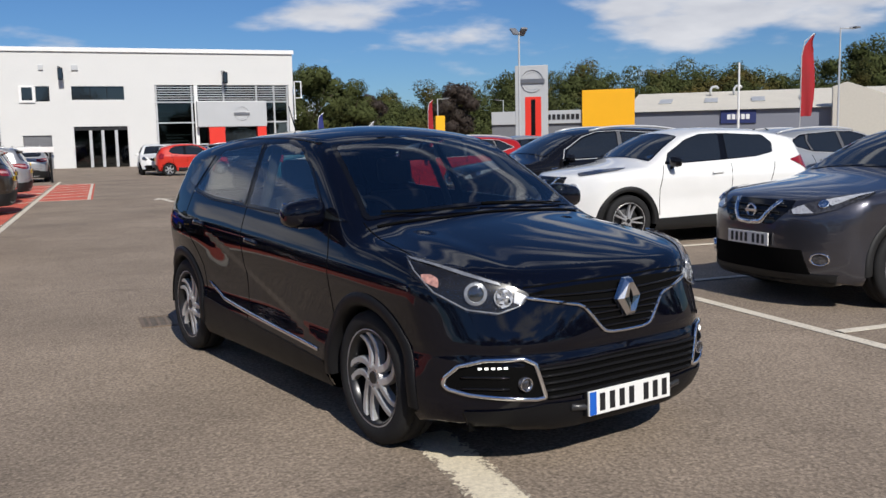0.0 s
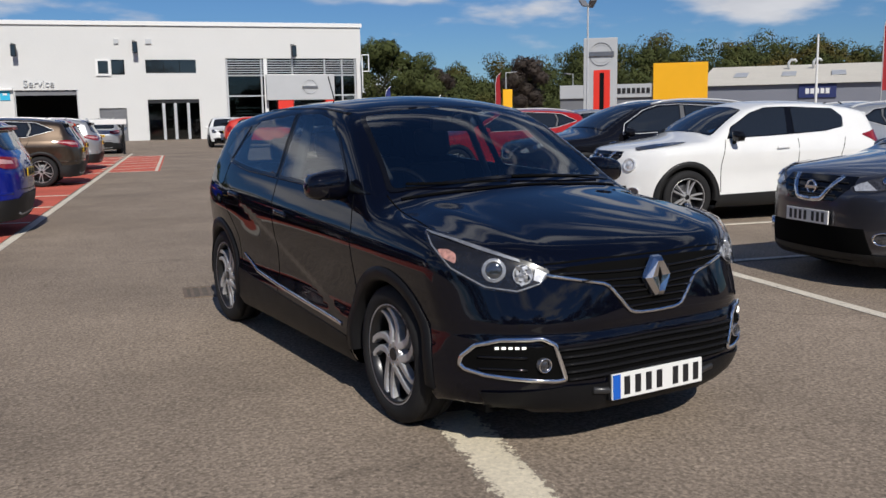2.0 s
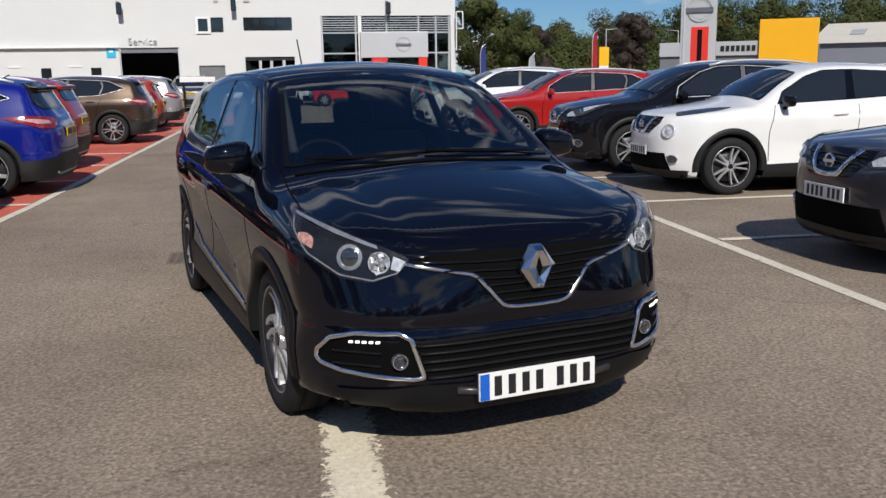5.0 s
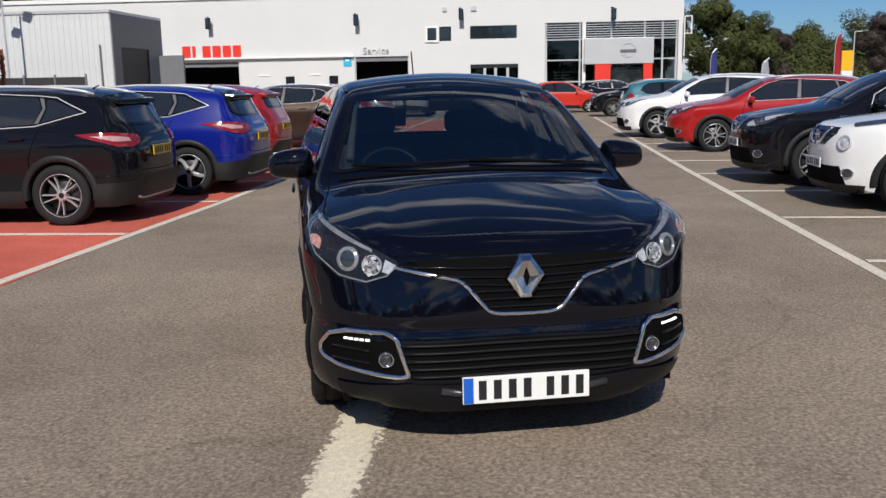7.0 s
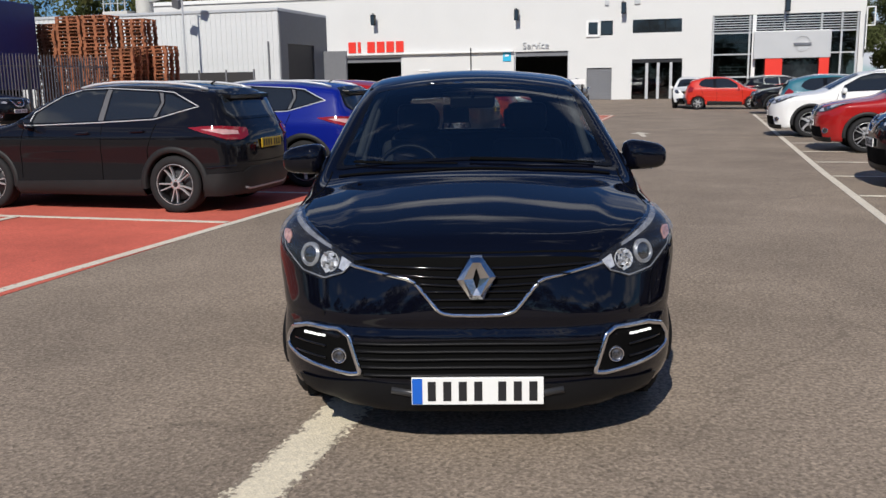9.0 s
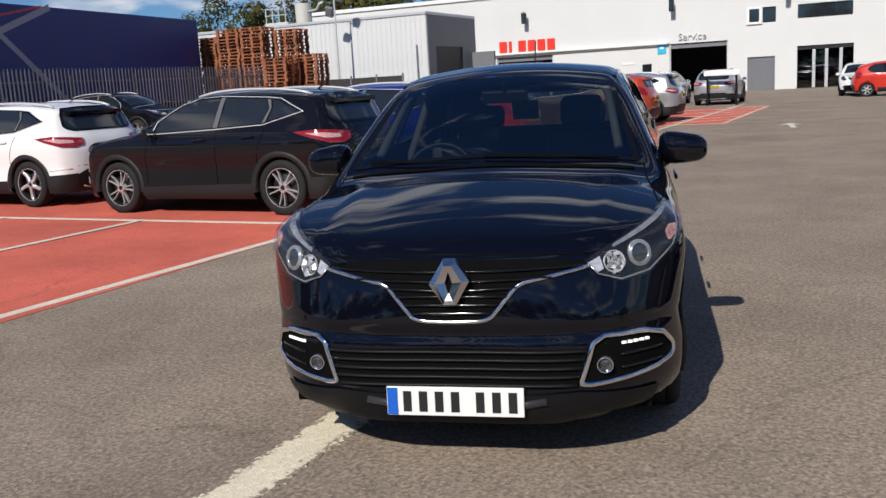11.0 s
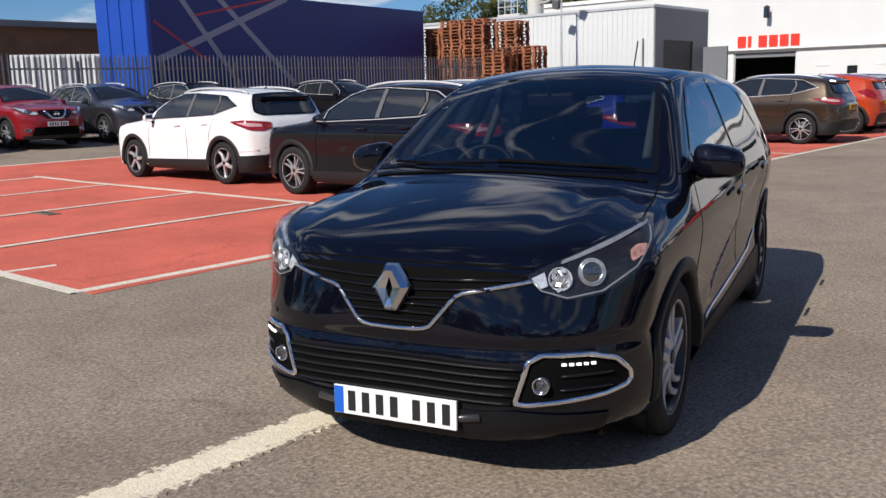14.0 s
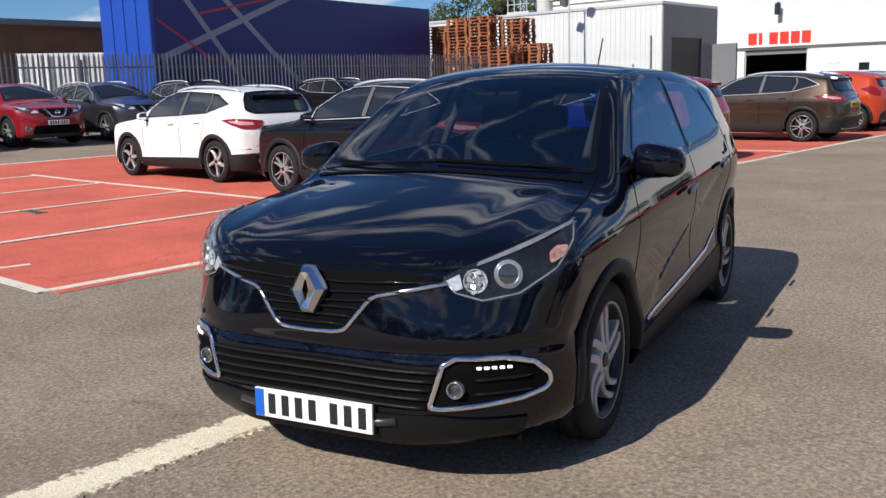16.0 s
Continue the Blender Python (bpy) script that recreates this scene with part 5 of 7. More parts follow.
    # lower grille with fins
    low = [(-0.455, 0.345), (-0.492, 0.470), (-0.488, 0.490), (0, 0.503), (0.488, 0.490), (0.492, 0.470), (0.455, 0.345), (0.0, 0.338)]
    lower = car.lay("lower_grille", [Vector((x, -2.1, z)) for x, z in low[::-1]], MATT_BLACK, 0.002, 0.05, 0, None, fw, "black finned lower air intake")
    for i, z in enumerate((0.352, 0.384, 0.416, 0.448, 0.479)):
        x = 0.450 + 0.0095 * i
        car.trim("fin", [(-x, -2.1, z + 0.004), (0, -2.1, z + 0.010), (x, -2.1, z + 0.004)], BLACK_PLASTIC, 0.0070, 1.8, 0.002, way=fw, parent=lower, rounds=1)
    lip = [(-0.70, 0.205), (-0.74, 0.30), (-0.46, 0.330), (-0.30, 0.322), (0.30, 0.322), (0.46, 0.330), (0.74, 0.30), (0.70, 0.205)]
    car.lay("front_lip", [Vector((x, -2.1, z)) for x, z in lip[::-1]], BLACK_PLASTIC, 0.012, 0.022, 0, None, fw, "satin black lower bumper")
    line, nor = car.skin.line([(-0.34, -2.1, 0.300), (-0.25, -2.1, 0.285), (0.25, -2.1, 0.285), (0.34, -2.1, 0.300)], 0.012, 0.05, fw)
    part("lip_blade", sweep(line, 0.016, 8, 0.8, up=nor), mat("satin_grey_plastic", (0.03, 0.03, 0.032), 0.3), root, smooth=True)
    # headlamps
    lamp = [(0.475, -1.93, 0.800), (0.56, -1.88, 0.842), (0.68, -1.74, 0.895), (0.795, -1.44, 0.948), (0.812, -1.50, 0.885), (0.792, -1.64, 0.800), (0.715, -1.79, 0.728), (0.61, -1.88, 0.712), (0.52, -1.93, 0.755)]
    for side, loop in two_sides(lamp):
        way = Vector((-0.55 * side, 0.82, -0.12))
        L = car.lay("headlamp", loop, mat("lamp_housing", (0.012, 0.012, 0.014), 0.2, 0.0, 0.3, 34), 0.004, 0.03, 1, None, way, "clear headlamp with two round lenses")
        for (px, py, pz), r in (((0.672, -1.80, 0.804), 0.051),):
            c, nor = car.skin.drop(Vector((px * side, py, pz)), way, 0.0)
            q = (nor * 0.7 + Vector((0.28 * side, -0.96, 0.05)) * 0.3).to_track_quat("Z", "Y").to_matrix().to_4x4()
            vs, fs = lathe([(r * 0.66, -0.014), (r * 0.68, 0.004), (r * 0.74, 0.009), (r * 0.80, 0.005), (r * 0.84, 0.001), (r * 0.92, 0.007), (r, 0.002), (r, -0.02)], 28, "z")
            b = part("bezel", mesh_of("bezel", vs, fs, LAMP_SILVER, True), None, L, m=Matrix.Translation(c + nor * 0.008) @ q)
            vs, fs = lathe([(r * 0.70 * math.cos(k * 0.16), r * 0.18 * math.sin(k * 0.16)) for k in range(10)] + [(0.0, r * 0.18)], 28, "z")
            part("projector", mesh_of("projector", vs, fs, PROJECTOR, True), None, b)
        # faceted dipped-beam bowl beside the grille
        c, nor = car.skin.drop(Vector((0.578 * side, -1.87, 0.786)), way, 0.0)
        q = (nor * 0.6 + Vector((0.2 * side, -0.97, 0.05)) * 0.4).to_track_quat("Z", "Y").to_matrix().to_4x4()
        vs, fs = lathe([(0.0, -0.020), (0.016, -0.018), (0.030, -0.008), (0.040, 0.005), (0.042, 0.005), (0.043, 0.0)], 14, "z")
        bowl = part("reflector", mesh_of("reflector", vs, fs, LAMP_CLEAR), None, L, "bright faceted reflector", m=Matrix.Translation(c + nor * 0.010) @ q)
        for i in range(16):
            ang, rad = 2.4 * i, 0.008 + 0.0019 * i
            part("facet", FACETS[i % 2], None, bowl, m=pose(rad * math.cos(ang), rad * math.sin(ang), 0.001 + 0.008 * (i / 16), 32 * math.sin(i * 2.3), 32 * math.sin(i * 1.7), 50 * i))
        wedge = [(0.492, -1.93, 0.790), (0.535, -1.90, 0.812), (0.545, -1.90, 0.765), (0.53, -1.93, 0.757)]
        car.lay("inner_reflector", wedge if side > 0 else flip(wedge), LAMP_CLEAR, 0.006, 0.025, 0, None, way, "ribbed bright corner of the lamp", L)
        st = [(0.795, -1.45, 0.944), (0.690, -1.73, 0.892), (0.590, -1.86, 0.848), (0.588, -1.87, 0.836), (0.690, -1.75, 0.876), (0.790, -1.48, 0.932)]
        car.lay("upper_blade", st if side > 0 else flip(st), LAMP_SILVER, 0.009, 0.025, 0, None, way, "satin silver blade along the top of the lamp", L)
        am = [(0.775, -1.67, 0.824), (0.800, -1.60, 0.846), (0.803, -1.57, 0.876), (0.780, -1.62, 0.880), (0.766, -1.66, 0.862)]
        car.lay("indicator", am if side > 0 else flip(am), LAMP_AMBER, 0.008, 0.025, 0.6, None, way, "pale rose indicator lens", L)
        base_line = [(0.500, -1.93, 0.788), (0.535, -1.93, 0.752), (0.61, -1.88, 0.722), (0.71, -1.79, 0.738), (0.782, -1.64, 0.806), (0.800, -1.52, 0.888), (0.796, -1.45, 0.940)]
        car.trim("lamp_base", [(x * side, y, z) for x, y, z in base_line], LAMP_SILVER, 0.0035, 0.5, 0.006, way=way, parent=L)
        car.lay("cover", loop, LAMP_GLASS, 0.020, 0.03, 1, None, way, "clear lamp cover", L, deep=0.018)
    # fog lamp bays
    fog = [(0.812, -1.73, 0.410), (0.808, -1.74, 0.450), (0.772, -1.80, 0.508), (0.70, -1.89, 0.536), (0.55, -1.98, 0.540), (0.500, -2.00, 0.515), (0.452, -2.02, 0.352), (0.50, -2.0, 0.345), (0.74, -1.84, 0.366), (0.797, -1.76, 0.384)]
    for side, loop in two_sides(fog):
        way = Vector((-0.45 * side, 0.89, 0))
        fb = car.lay("fog_lamp_bay", shrink(loop, 0.012), MATT_BLACK, 0.002, 0.035, 1, None, way, "chrome framed fog lamp recess")
        car.trim("fog_surround", soften(shrink(loop, 0.010), 0.4), CHROME, 0.0105, 0.8, 0.008, 0.02, way, True, "polished chrome surround", fb, seg=12)
        c, nor = car.skin.drop(Vector((0.545 * side, -1.97, 0.425)), way, 0.0)
        q = Vector((0.10 * side, -1, 0.0)).to_track_quat("Z", "Y").to_matrix().to_4x4()
        vs, fs = lathe([(0.0, 0.010), (0.013, 0.008), (0.021, 0.003), (0.025, 0.012), (0.030, 0.014), (0.032, -0.01)], 28, "z")
        fl = part("fog_lamp", mesh_of("fog_lamp", vs, fs, mat("dull_fog_reflector", (0.12, 0.12, 0.13), 0.12, 0.7, 0.7, 50), True), None, fb, m=Matrix.Translation(c + nor * 0.003) @ q)
        vs, fs = lathe([(0.026, 0.012), (0.0275, 0.0155), (0.030, 0.014)], 28, "z")
        part("ring", mesh_of("ring", vs, fs, CHROME, True), None, fl)
        for i in range(5):
            c, nor = car.skin.drop(Vector(((0.60 + 0.030 * i) * side, -1.9, 0.496 - 0.001 * i)), way, 0.005)
            part("daytime_light", box(-0.0085, 0.0085, -0.002, 0.004, -0.0045, 0.0045, 0.0015), DAY_LED, fb, m=Matrix.Translation(c) @ pose(0, 0, 0, 0, 0, 25 * side))
        for z in (0.455, 0.405):
            car.trim("fin", [(0.61 * side, -1.95, z), (0.70 * side, -1.9, z), (0.765 * side, -1.82, z - 0.004)], GLOSS_BLACK, 0.006, 0.8, 0.006, way=way, parent=fb)
        # tail lamp
        tl = [(0.82, 1.72, 0.965), (0.72, 1.92, 0.985), (0.54, 1.98, 0.955), (0.56, 2.0, 0.875), (0.76, 1.92, 0.86), (0.84, 1.76, 0.90)]
        car.lay("tail_lamp", tl if side > 0 else flip(tl), LAMP_RED, 0.010, 0.05, 1, None, (-0.6 * side, -0.8, 0), "red tail lamp")
    # parking sensors and tow cover
    for x, z in ((-0.62, 0.585), (0.62, 0.585)):
        c, nor = car.skin.drop(Vector((x, -2.0, z)), Vector(fw), 0.0)
        bm = add_cyl(bmesh.new(), c - nor * 0.004, c + nor * 0.004, 0.011, 0.010, 14)
        part("sensor", bm, GLOSS_BLACK, root)
    # diamond emblem
    bm = bmesh.new()
    outer, inner_ = [(0.026, 0.094), (0.090, 0.006), (0.028, -0.096), (-0.028, -0.096), (-0.090, -0.006), (-0.026, 0.094)], [(0.002, 0.040), (0.015, 0.0), (0.002, -0.040), (-0.002, -0.040), (-0.015, 0.0), (-0.002, 0.040)]
    rows = []
    for pts, y in ((outer, 0.016), ([(x * 0.93, z * 0.93) for x, z in outer], -0.004), ([(x * 0.62, z * 0.72) for x, z in outer], -0.022), (inner_, -0.014), (inner_, 0.016)):
        rows.append([bm.verts.new((x, y, z)) for x, z in pts])
    for a, b in zip(rows, rows[1:]):
        for i in range(6):
            bm.faces.new((a[i], a[(i + 1) % 6], b[(i + 1) % 6], b[i]))
    em = part("emblem", bm, mat("satin_chrome", (0.66, 0.66, 0.67), 0.14, 1.0, 0.05), root, "chrome diamond emblem", m=pose(0, -2.052, 0.751, -5, 0, 0) @ Matrix.Diagonal((0.90, 1.0, 0.93, 1)))
    part("emblem_core", box(-0.03, 0.03, 0.004, 0.014, -0.05, 0.05), MATT_BLACK, em)
    plate_on(root, pose(0, -2.062, 0.300, -1.5, 0, 0), PLATE_WHITE)
    part("plate_holder", box(-0.265, 0.265, 0.006, 0.035, -0.06, 0.06, 0.006), BLACK_PLASTIC, root, m=pose(0, -2.062, 0.300, -1.5, 0, 0))
    plate_on(root, pose(0, 2.06, 0.62, 0, 0, 180), PLATE_YELLOW)
    # wipers, aerial, spoiler
    for pts in ([(-0.08, -1.06, 1.105), (-0.40, -1.03, 1.112), (-0.60, -0.97, 1.118)], [(0.60, -1.00, 1.108), (0.30, -1.03, 1.112), (-0.02, -1.02, 1.122)]):
        line, nor = car.skin.line(pts, 0.014, 0.05, (0, 1, -0.35))
        w = part("wiper", sweep(line, 0.0055, 6, 0.8, up=nor), MATT_BLACK, root)
        line, nor = car.skin.line([pts[1], pts[2]], 0.006, 0.05, (0, 1, -0.35))
        part("blade", sweep([p + Vector((0, 0, 0.012)) for p in line], 0.004, 6, up=nor), MATT_BLACK, w)
    part("cowl", car_strip(car, [(-0.68, -1.0, 1.085), (-0.3, -1.06, 1.095), (0.3, -1.06, 1.095), (0.68, -1.0, 1.085)], 0.011), MATT_BLACK, root, smooth=True)
    ae = part("aerial", sweep([(0, 1.30, 1.52), (0, 1.36, 1.62), (0, 1.43, 1.74)], 0.005, 6), BLACK_PLASTIC, root)
    part("aerial_base", add_cyl(bmesh.new(), (0, 1.30, 1.50), (0, 1.305, 1.545), 0.03, 0.012, 12), BLACK_PLASTIC, ae)
    part("underbody", box(-0.72, 0.72, -1.80, 1.85, 0.20, 0.28), MATT_BLACK, root)
    # cabin
    part("dashboard", box(-0.66, 0.66, -0.98, -0.52, 0.72, 1.035, 0.05), BLACK_PLASTIC, root, smooth=False)
    part("cabin_floor", box(-0.70, 0.70, -0.9, 1.75, 0.29, 0.42), SEAT_CLOTH, root)
    for x in (-0.36, 0.36):
        seat = part("front_seat", box(-0.24, 0.24, -0.28, 0.24, 0.0, 0.22, 0.06), SEAT_CLOTH, root, "dark cloth front seat", m=pose(x, 0.10, 0.42))
        part("backrest", box(-0.23, 0.23, 0.0, 0.13, 0.0, 0.60, 0.055), SEAT_CLOTH, seat, m=pose(0, 0.20, 0.14, -14, 0, 0))
        hd = part("headrest", box(-0.13, 0.13, 0.0, 0.10, 0.0, 0.19, 0.045), SEAT_CLOTH, seat, m=pose(0, 0.36, 0.76, -10, 0, 0))
    bench = part("rear_seat", box(-0.60, 0.60, 0.85, 1.35, 0.42, 0.64, 0.06), SEAT_CLOTH, root, "dark cloth rear bench")
    part("backrest", box(-0.60, 0.60, 1.32, 1.46, 0.60, 1.13, 0.05), SEAT_CLOTH, bench)
    for x in (-0.36, 0.36):
        part("headrest", box(x - 0.12, x + 0.12, 1.36, 1.45, 1.14, 1.30, 0.04), SEAT_CLOTH, bench)
    ringp = [(0.18 * math.cos(a), 0.18 * math.sin(a), 0) for a in [2 * math.pi * i / 40 for i in range(40)]]
    sw = part("steering_wheel", sweep(ringp, 0.015, 8, closed=True), BLACK_PLASTIC, root, m=pose(-0.36, -0.42, 0.985, 62, 0, 0), smooth=True)
    part("spoke", box(-0.17, 0.17, -0.025, 0.025, -0.02, 0.0, 0.008), BLACK_PLASTIC, sw)
    part("hub", box(-0.07, 0.07, -0.06, 0.05, -0.03, 0.012, 0.02), BLACK_PLASTIC, sw)
    rv = part("rear_view_mirror", box(-0.125, 0.125, -0.015, 0.02, -0.035, 0.035, 0.012), BLACK_PLASTIC, root, m=pose(0, -0.33, 1.385, 10, 0, 0))
    part("stem", sweep([(0, -0.01, 0.02), (0, -0.04, 0.08)], 0.008), BLACK_PLASTIC, rv)
    for s in (-1, 1):
        part("pillar_lining", sweep([(0.60 * s, -0.72, 1.12), (0.55 * s, -0.35, 1.36), (0.50 * s, -0.12, 1.46)], 0.022, 8), PALE_LINING, root, smooth=True)
        part("centre_pillar", sweep([(0.72 * s, 0.34, 0.5), (0.70 * s, 0.36, 1.05), (0.56 * s, 0.42, 1.44)], 0.04, 8, 0.6), PALE_LINING, root, smooth=True)
    part("price_card", box(-0.10, 0.10, -0.002, 0.002, -0.075, 0.075), WHITE_PLASTIC, root, "white card behind the rear screen", m=pose(-0.12, 1.70, 1.25, 20, 0, 0))
    meshes = wheel_meshes(0.330, 0.236, 0.205, (5, True, 0.42, 0.0185, 0.030, 0.036), ALLOY_DARK)
    for i, (x, y) in enumerate(((0.745, FY), (-0.745, FY), (0.745, RY), (-0.745, RY))):
        put_wheel(root, meshes, x, y, 0.330, 17 * i)
    car.finish()
    return root


def car_strip(car, pts, w):
    line, nor = car.skin.line(pts, 0.004, 0.04)
    return sweep(line, w, 8, 0.25, up=nor)


black_crossover()


# ---- parked cars ----
def crossover_shape():
    return dict(
        top=[(-2.4, 0.72), (-2.16, 0.82), (-2.08, 0.90), (-1.9, 0.965), (-1.6, 1.02), (-1.3, 1.06), (-1.10, 1.09), (-1.0, 1.125), (-0.55, 1.36), (-0.20, 1.490), (0.1, 1.537), (0.5, 1.553), (1.1, 1.540), (1.6, 1.497), (1.9, 1.447), (2.4, 1.34)],
        crown=[(-2.2, 0.08), (-1.1, 0.11), (-0.8, 0.16), (0.2, 0.14), (1.8, 0.16)],
        base=[(-2.4, 0.80), (-2.0, 0.855), (-1.5, 0.885), (-1.0, 0.890), (0.8, 0.895), (1.4, 0.90), (1.8, 0.875), (2.2, 0.80)],
        flank=[(0.1, -0.06), (0.22, -0.03), (0.32, -0.006), (0.45, -0.012), (0.60, -0.016), (0.75, -0.004), (0.88, 0.0), (0.98, -0.02), (1.08, -0.065), (1.3, -0.165), (1.5, -0.265), (1.65, -0.35)],
        nose=[(0.1, -2.05), (0.25, -2.14), (0.40, -2.175), (0.60, -2.185), (0.75, -2.175), (0.88, -2.12), (1.0, -2.0), (1.1, -1.85)],
        nose_k=[(0.1, 0.62), (1.1, 0.55)], nose_n=[(0.1, 3.6), (1.1, 3.0)],
        tail=[(0.1, 2.05), (0.30, 2.14), (0.55, 2.19), (0.80, 2.185), (0.98, 2.13), (1.08, 2.06), (1.25, 1.96), (1.42, 1.86), (1.52, 1.79), (1.66, 1.70)],
        tail_k=0.42, FY=-1.295, RY=1.351, R=0.345, arch=0.39, zc=0.68,
        side=[[(-0.62, 1.055), (0.33, 1.085), (0.38, 1.460), (0.05, 1.448), (-0.22, 1.380), (-0.55, 1.200)],
              [(0.42, 1.088), (1.08, 1.122), (1.16, 1.30), (1.10, 1.425), (0.46, 1.461)],
              [(1.15, 1.135), (1.62, 1.255), (1.30, 1.395), (1.18, 1.412), (1.21, 1.30)]],
        screen=[(0.40, 1.135), (0.70, 1.115), (0.66, 1.22), (0.57, 1.43), (0.54, 1.462), (0.28, 1.482)],
        rear=[(0.54, 1.095), (0.66, 1.15), (0.61, 1.35), (0.52, 1.435), (0.2, 1.455)],
        head=[(0.40, -2.13, 0.812), (0.48, -2.11, 0.862), (0.62, -2.03, 0.910), (0.745, -1.86, 0.950), (0.82, -1.62, 0.980), (0.815, -1.70, 0.920), (0.74, -1.94, 0.838), (0.60, -2.07, 0.790), (0.46, -2.13, 0.782)],
        tail_lamp=[(0.89, 1.60, 1.010), (0.83, 1.85, 1.030), (0.72, 2.00, 1.020), (0.46, 2.11, 0.992), (0.47, 2.13, 0.905), (0.62, 2.12, 0.862), (0.78, 2.0, 0.872), (0.875, 1.76, 0.955)],
        tail_core=[(0.86, 1.74, 0.990), (0.79, 1.93, 0.992), (0.62, 2.07, 0.965), (0.62, 2.09, 0.925), (0.79, 1.97, 0.930)],
        mirror=(0.97, -0.60, 1.075, 0.175, 0.135, 0.12), plate_z=0.565, rails=True, spokes=(5, True, 0.0, 0.0085, 0.009, 0.044))


def compact_shape():
    d = crossover_shape()
    d.update(
        top=[(-2.3, 0.76), (-2.05, 0.86), (-1.96, 0.945), (-1.75, 1.005), (-1.5, 1.045), (-1.2, 1.085), (-0.98, 1.125), (-0.9, 1.15), (-0.5, 1.38), (-0.18, 1.515), (0.1, 1.555), (0.4, 1.565), (0.9, 1.552), (1.3, 1.510), (1.62, 1.450), (2.2, 1.30)],
        nose=[(0.1, -1.92), (0.25, -2.02), (0.45, -2.06), (0.65, -2.065), (0.80, -2.04), (0.92, -1.99), (1.02, -1.88), (1.1, -1.75)],
        nose_k=[(0.1, 0.75), (1.1, 0.62)], nose_n=[(0.1, 3.4), (1.1, 2.8)],
        tail=[(0.1, 1.80), (0.30, 1.90), (0.55, 1.95), (0.85, 1.94), (1.0, 1.87), (1.15, 1.79), (1.32, 1.70), (1.45, 1.63), (1.62, 1.54)],
        FY=-1.25, RY=1.28, R=0.345, arch=0.40,
        side=[[(-0.67, 1.075), (0.25, 1.112), (0.31, 1.472), (0.0, 1.464), (-0.25, 1.395), (-0.58, 1.215)],
              [(0.35, 1.117), (0.85, 1.145), (1.14, 1.200), (1.17, 1.33), (1.04, 1.440), (0.38, 1.472)]],
        screen=[(0.40, 1.165), (0.68, 1.145), (0.64, 1.24), (0.56, 1.43), (0.53, 1.472), (0.28, 1.495)],
        rear=[(0.46, 1.13), (0.54, 1.17), (0.50, 1.34), (0.42, 1.385), (0.2, 1.40)],
        head=[(0.50, -1.84, 0.985), (0.60, -1.68, 1.032), (0.70, -1.46, 1.062), (0.775, -1.32, 1.062), (0.785, -1.42, 1.020), (0.735, -1.64, 0.970), (0.60, -1.86, 0.945)], tail_core=None,
        tail_lamp=[(0.86, 1.45, 1.09), (0.78, 1.65, 1.15), (0.66, 1.75, 1.09), (0.62, 1.86, 0.98), (0.70, 1.85, 0.90), (0.84, 1.62, 0.96)],
        mirror=(0.955, -0.58, 1.11, 0.18, 0.14, 0.12), plate_z=0.52, rails=False, spokes=(5, True, 0.0, 0.0115, 0.012, 0.042), round_lamp=True, spoiler=True)
    return d


def hatch_shape():
    d = crossover_shape()
    d.update(
        top=[(-2.1, 0.66), (-1.84, 0.76), (-1.76, 0.84), (-1.6, 0.90), (-1.3, 0.965), (-1.1, 1.01), (-0.95, 1.06), (-0.5, 1.33), (-0.15, 1.48), (0.15, 1.53), (0.5, 1.54), (0.9, 1.515), (1.3, 1.44), (1.55, 1.37), (2.1, 1.2)],
        base=[(-2.1, 0.74), (-1.5, 0.80), (-1.0, 0.822), (0.8, 0.825), (1.3, 0.82), (1.7, 0.76), (2.0, 0.68)],
        nose=[(0.1, -1.75), (0.25, -1.83), (0.45, -1.86), (0.62, -1.85), (0.76, -1.80), (0.88, -1.70), (1.0, -1.55)],
        nose_k=[(0.1, 0.80), (1.1, 0.75)], nose_n=[(0.1, 3.0), (1.1, 2.6)],
        tail=[(0.1, 1.72), (0.30, 1.82), (0.55, 1.86), (0.85, 1.83), (1.0, 1.78), (1.2, 1.68), (1.4, 1.56), (1.55, 1.47)],
        tail_k=0.6, FY=-1.20, RY=1.23, R=0.30, arch=0.345, zc=0.66,
        side=[[(-0.62, 0.985), (0.42, 1.00), (0.46, 1.435), (0.10, 1.445), (-0.15, 1.40), (-0.52, 1.16)], [(0.52, 1.005), (1.05, 1.06), (1.22, 1.17), (1.12, 1.32), (0.95, 1.405), (0.56, 1.435)]],
        screen=[(0.36, 1.09), (0.62, 1.075), (0.58, 1.18), (0.50, 1.40), (0.47, 1.445), (0.25, 1.465)],
        rear=[(0.42, 1.06), (0.50, 1.10), (0.46, 1.30), (0.38, 1.35), (0.2, 1.365)],
        head=[(0.48, -1.72, 0.78), (0.60, -1.62, 0.87), (0.66, -1.46, 0.93), (0.72, -1.42, 0.86), (0.70, -1.56, 0.76), (0.58, -1.70, 0.72)],
        tail_core=None, tail_lamp=[(0.78, 1.45, 1.02), (0.70, 1.58, 1.10), (0.66, 1.70, 0.95), (0.74, 1.66, 0.80), (0.80, 1.50, 0.82)],
        mirror=(0.90, -0.58, 1.02, 0.17, 0.14, 0.12), plate_z=0.44, rails=False, spokes=(6, False, 0.0, 0.026, 0, 0), cladding=False)
    return d


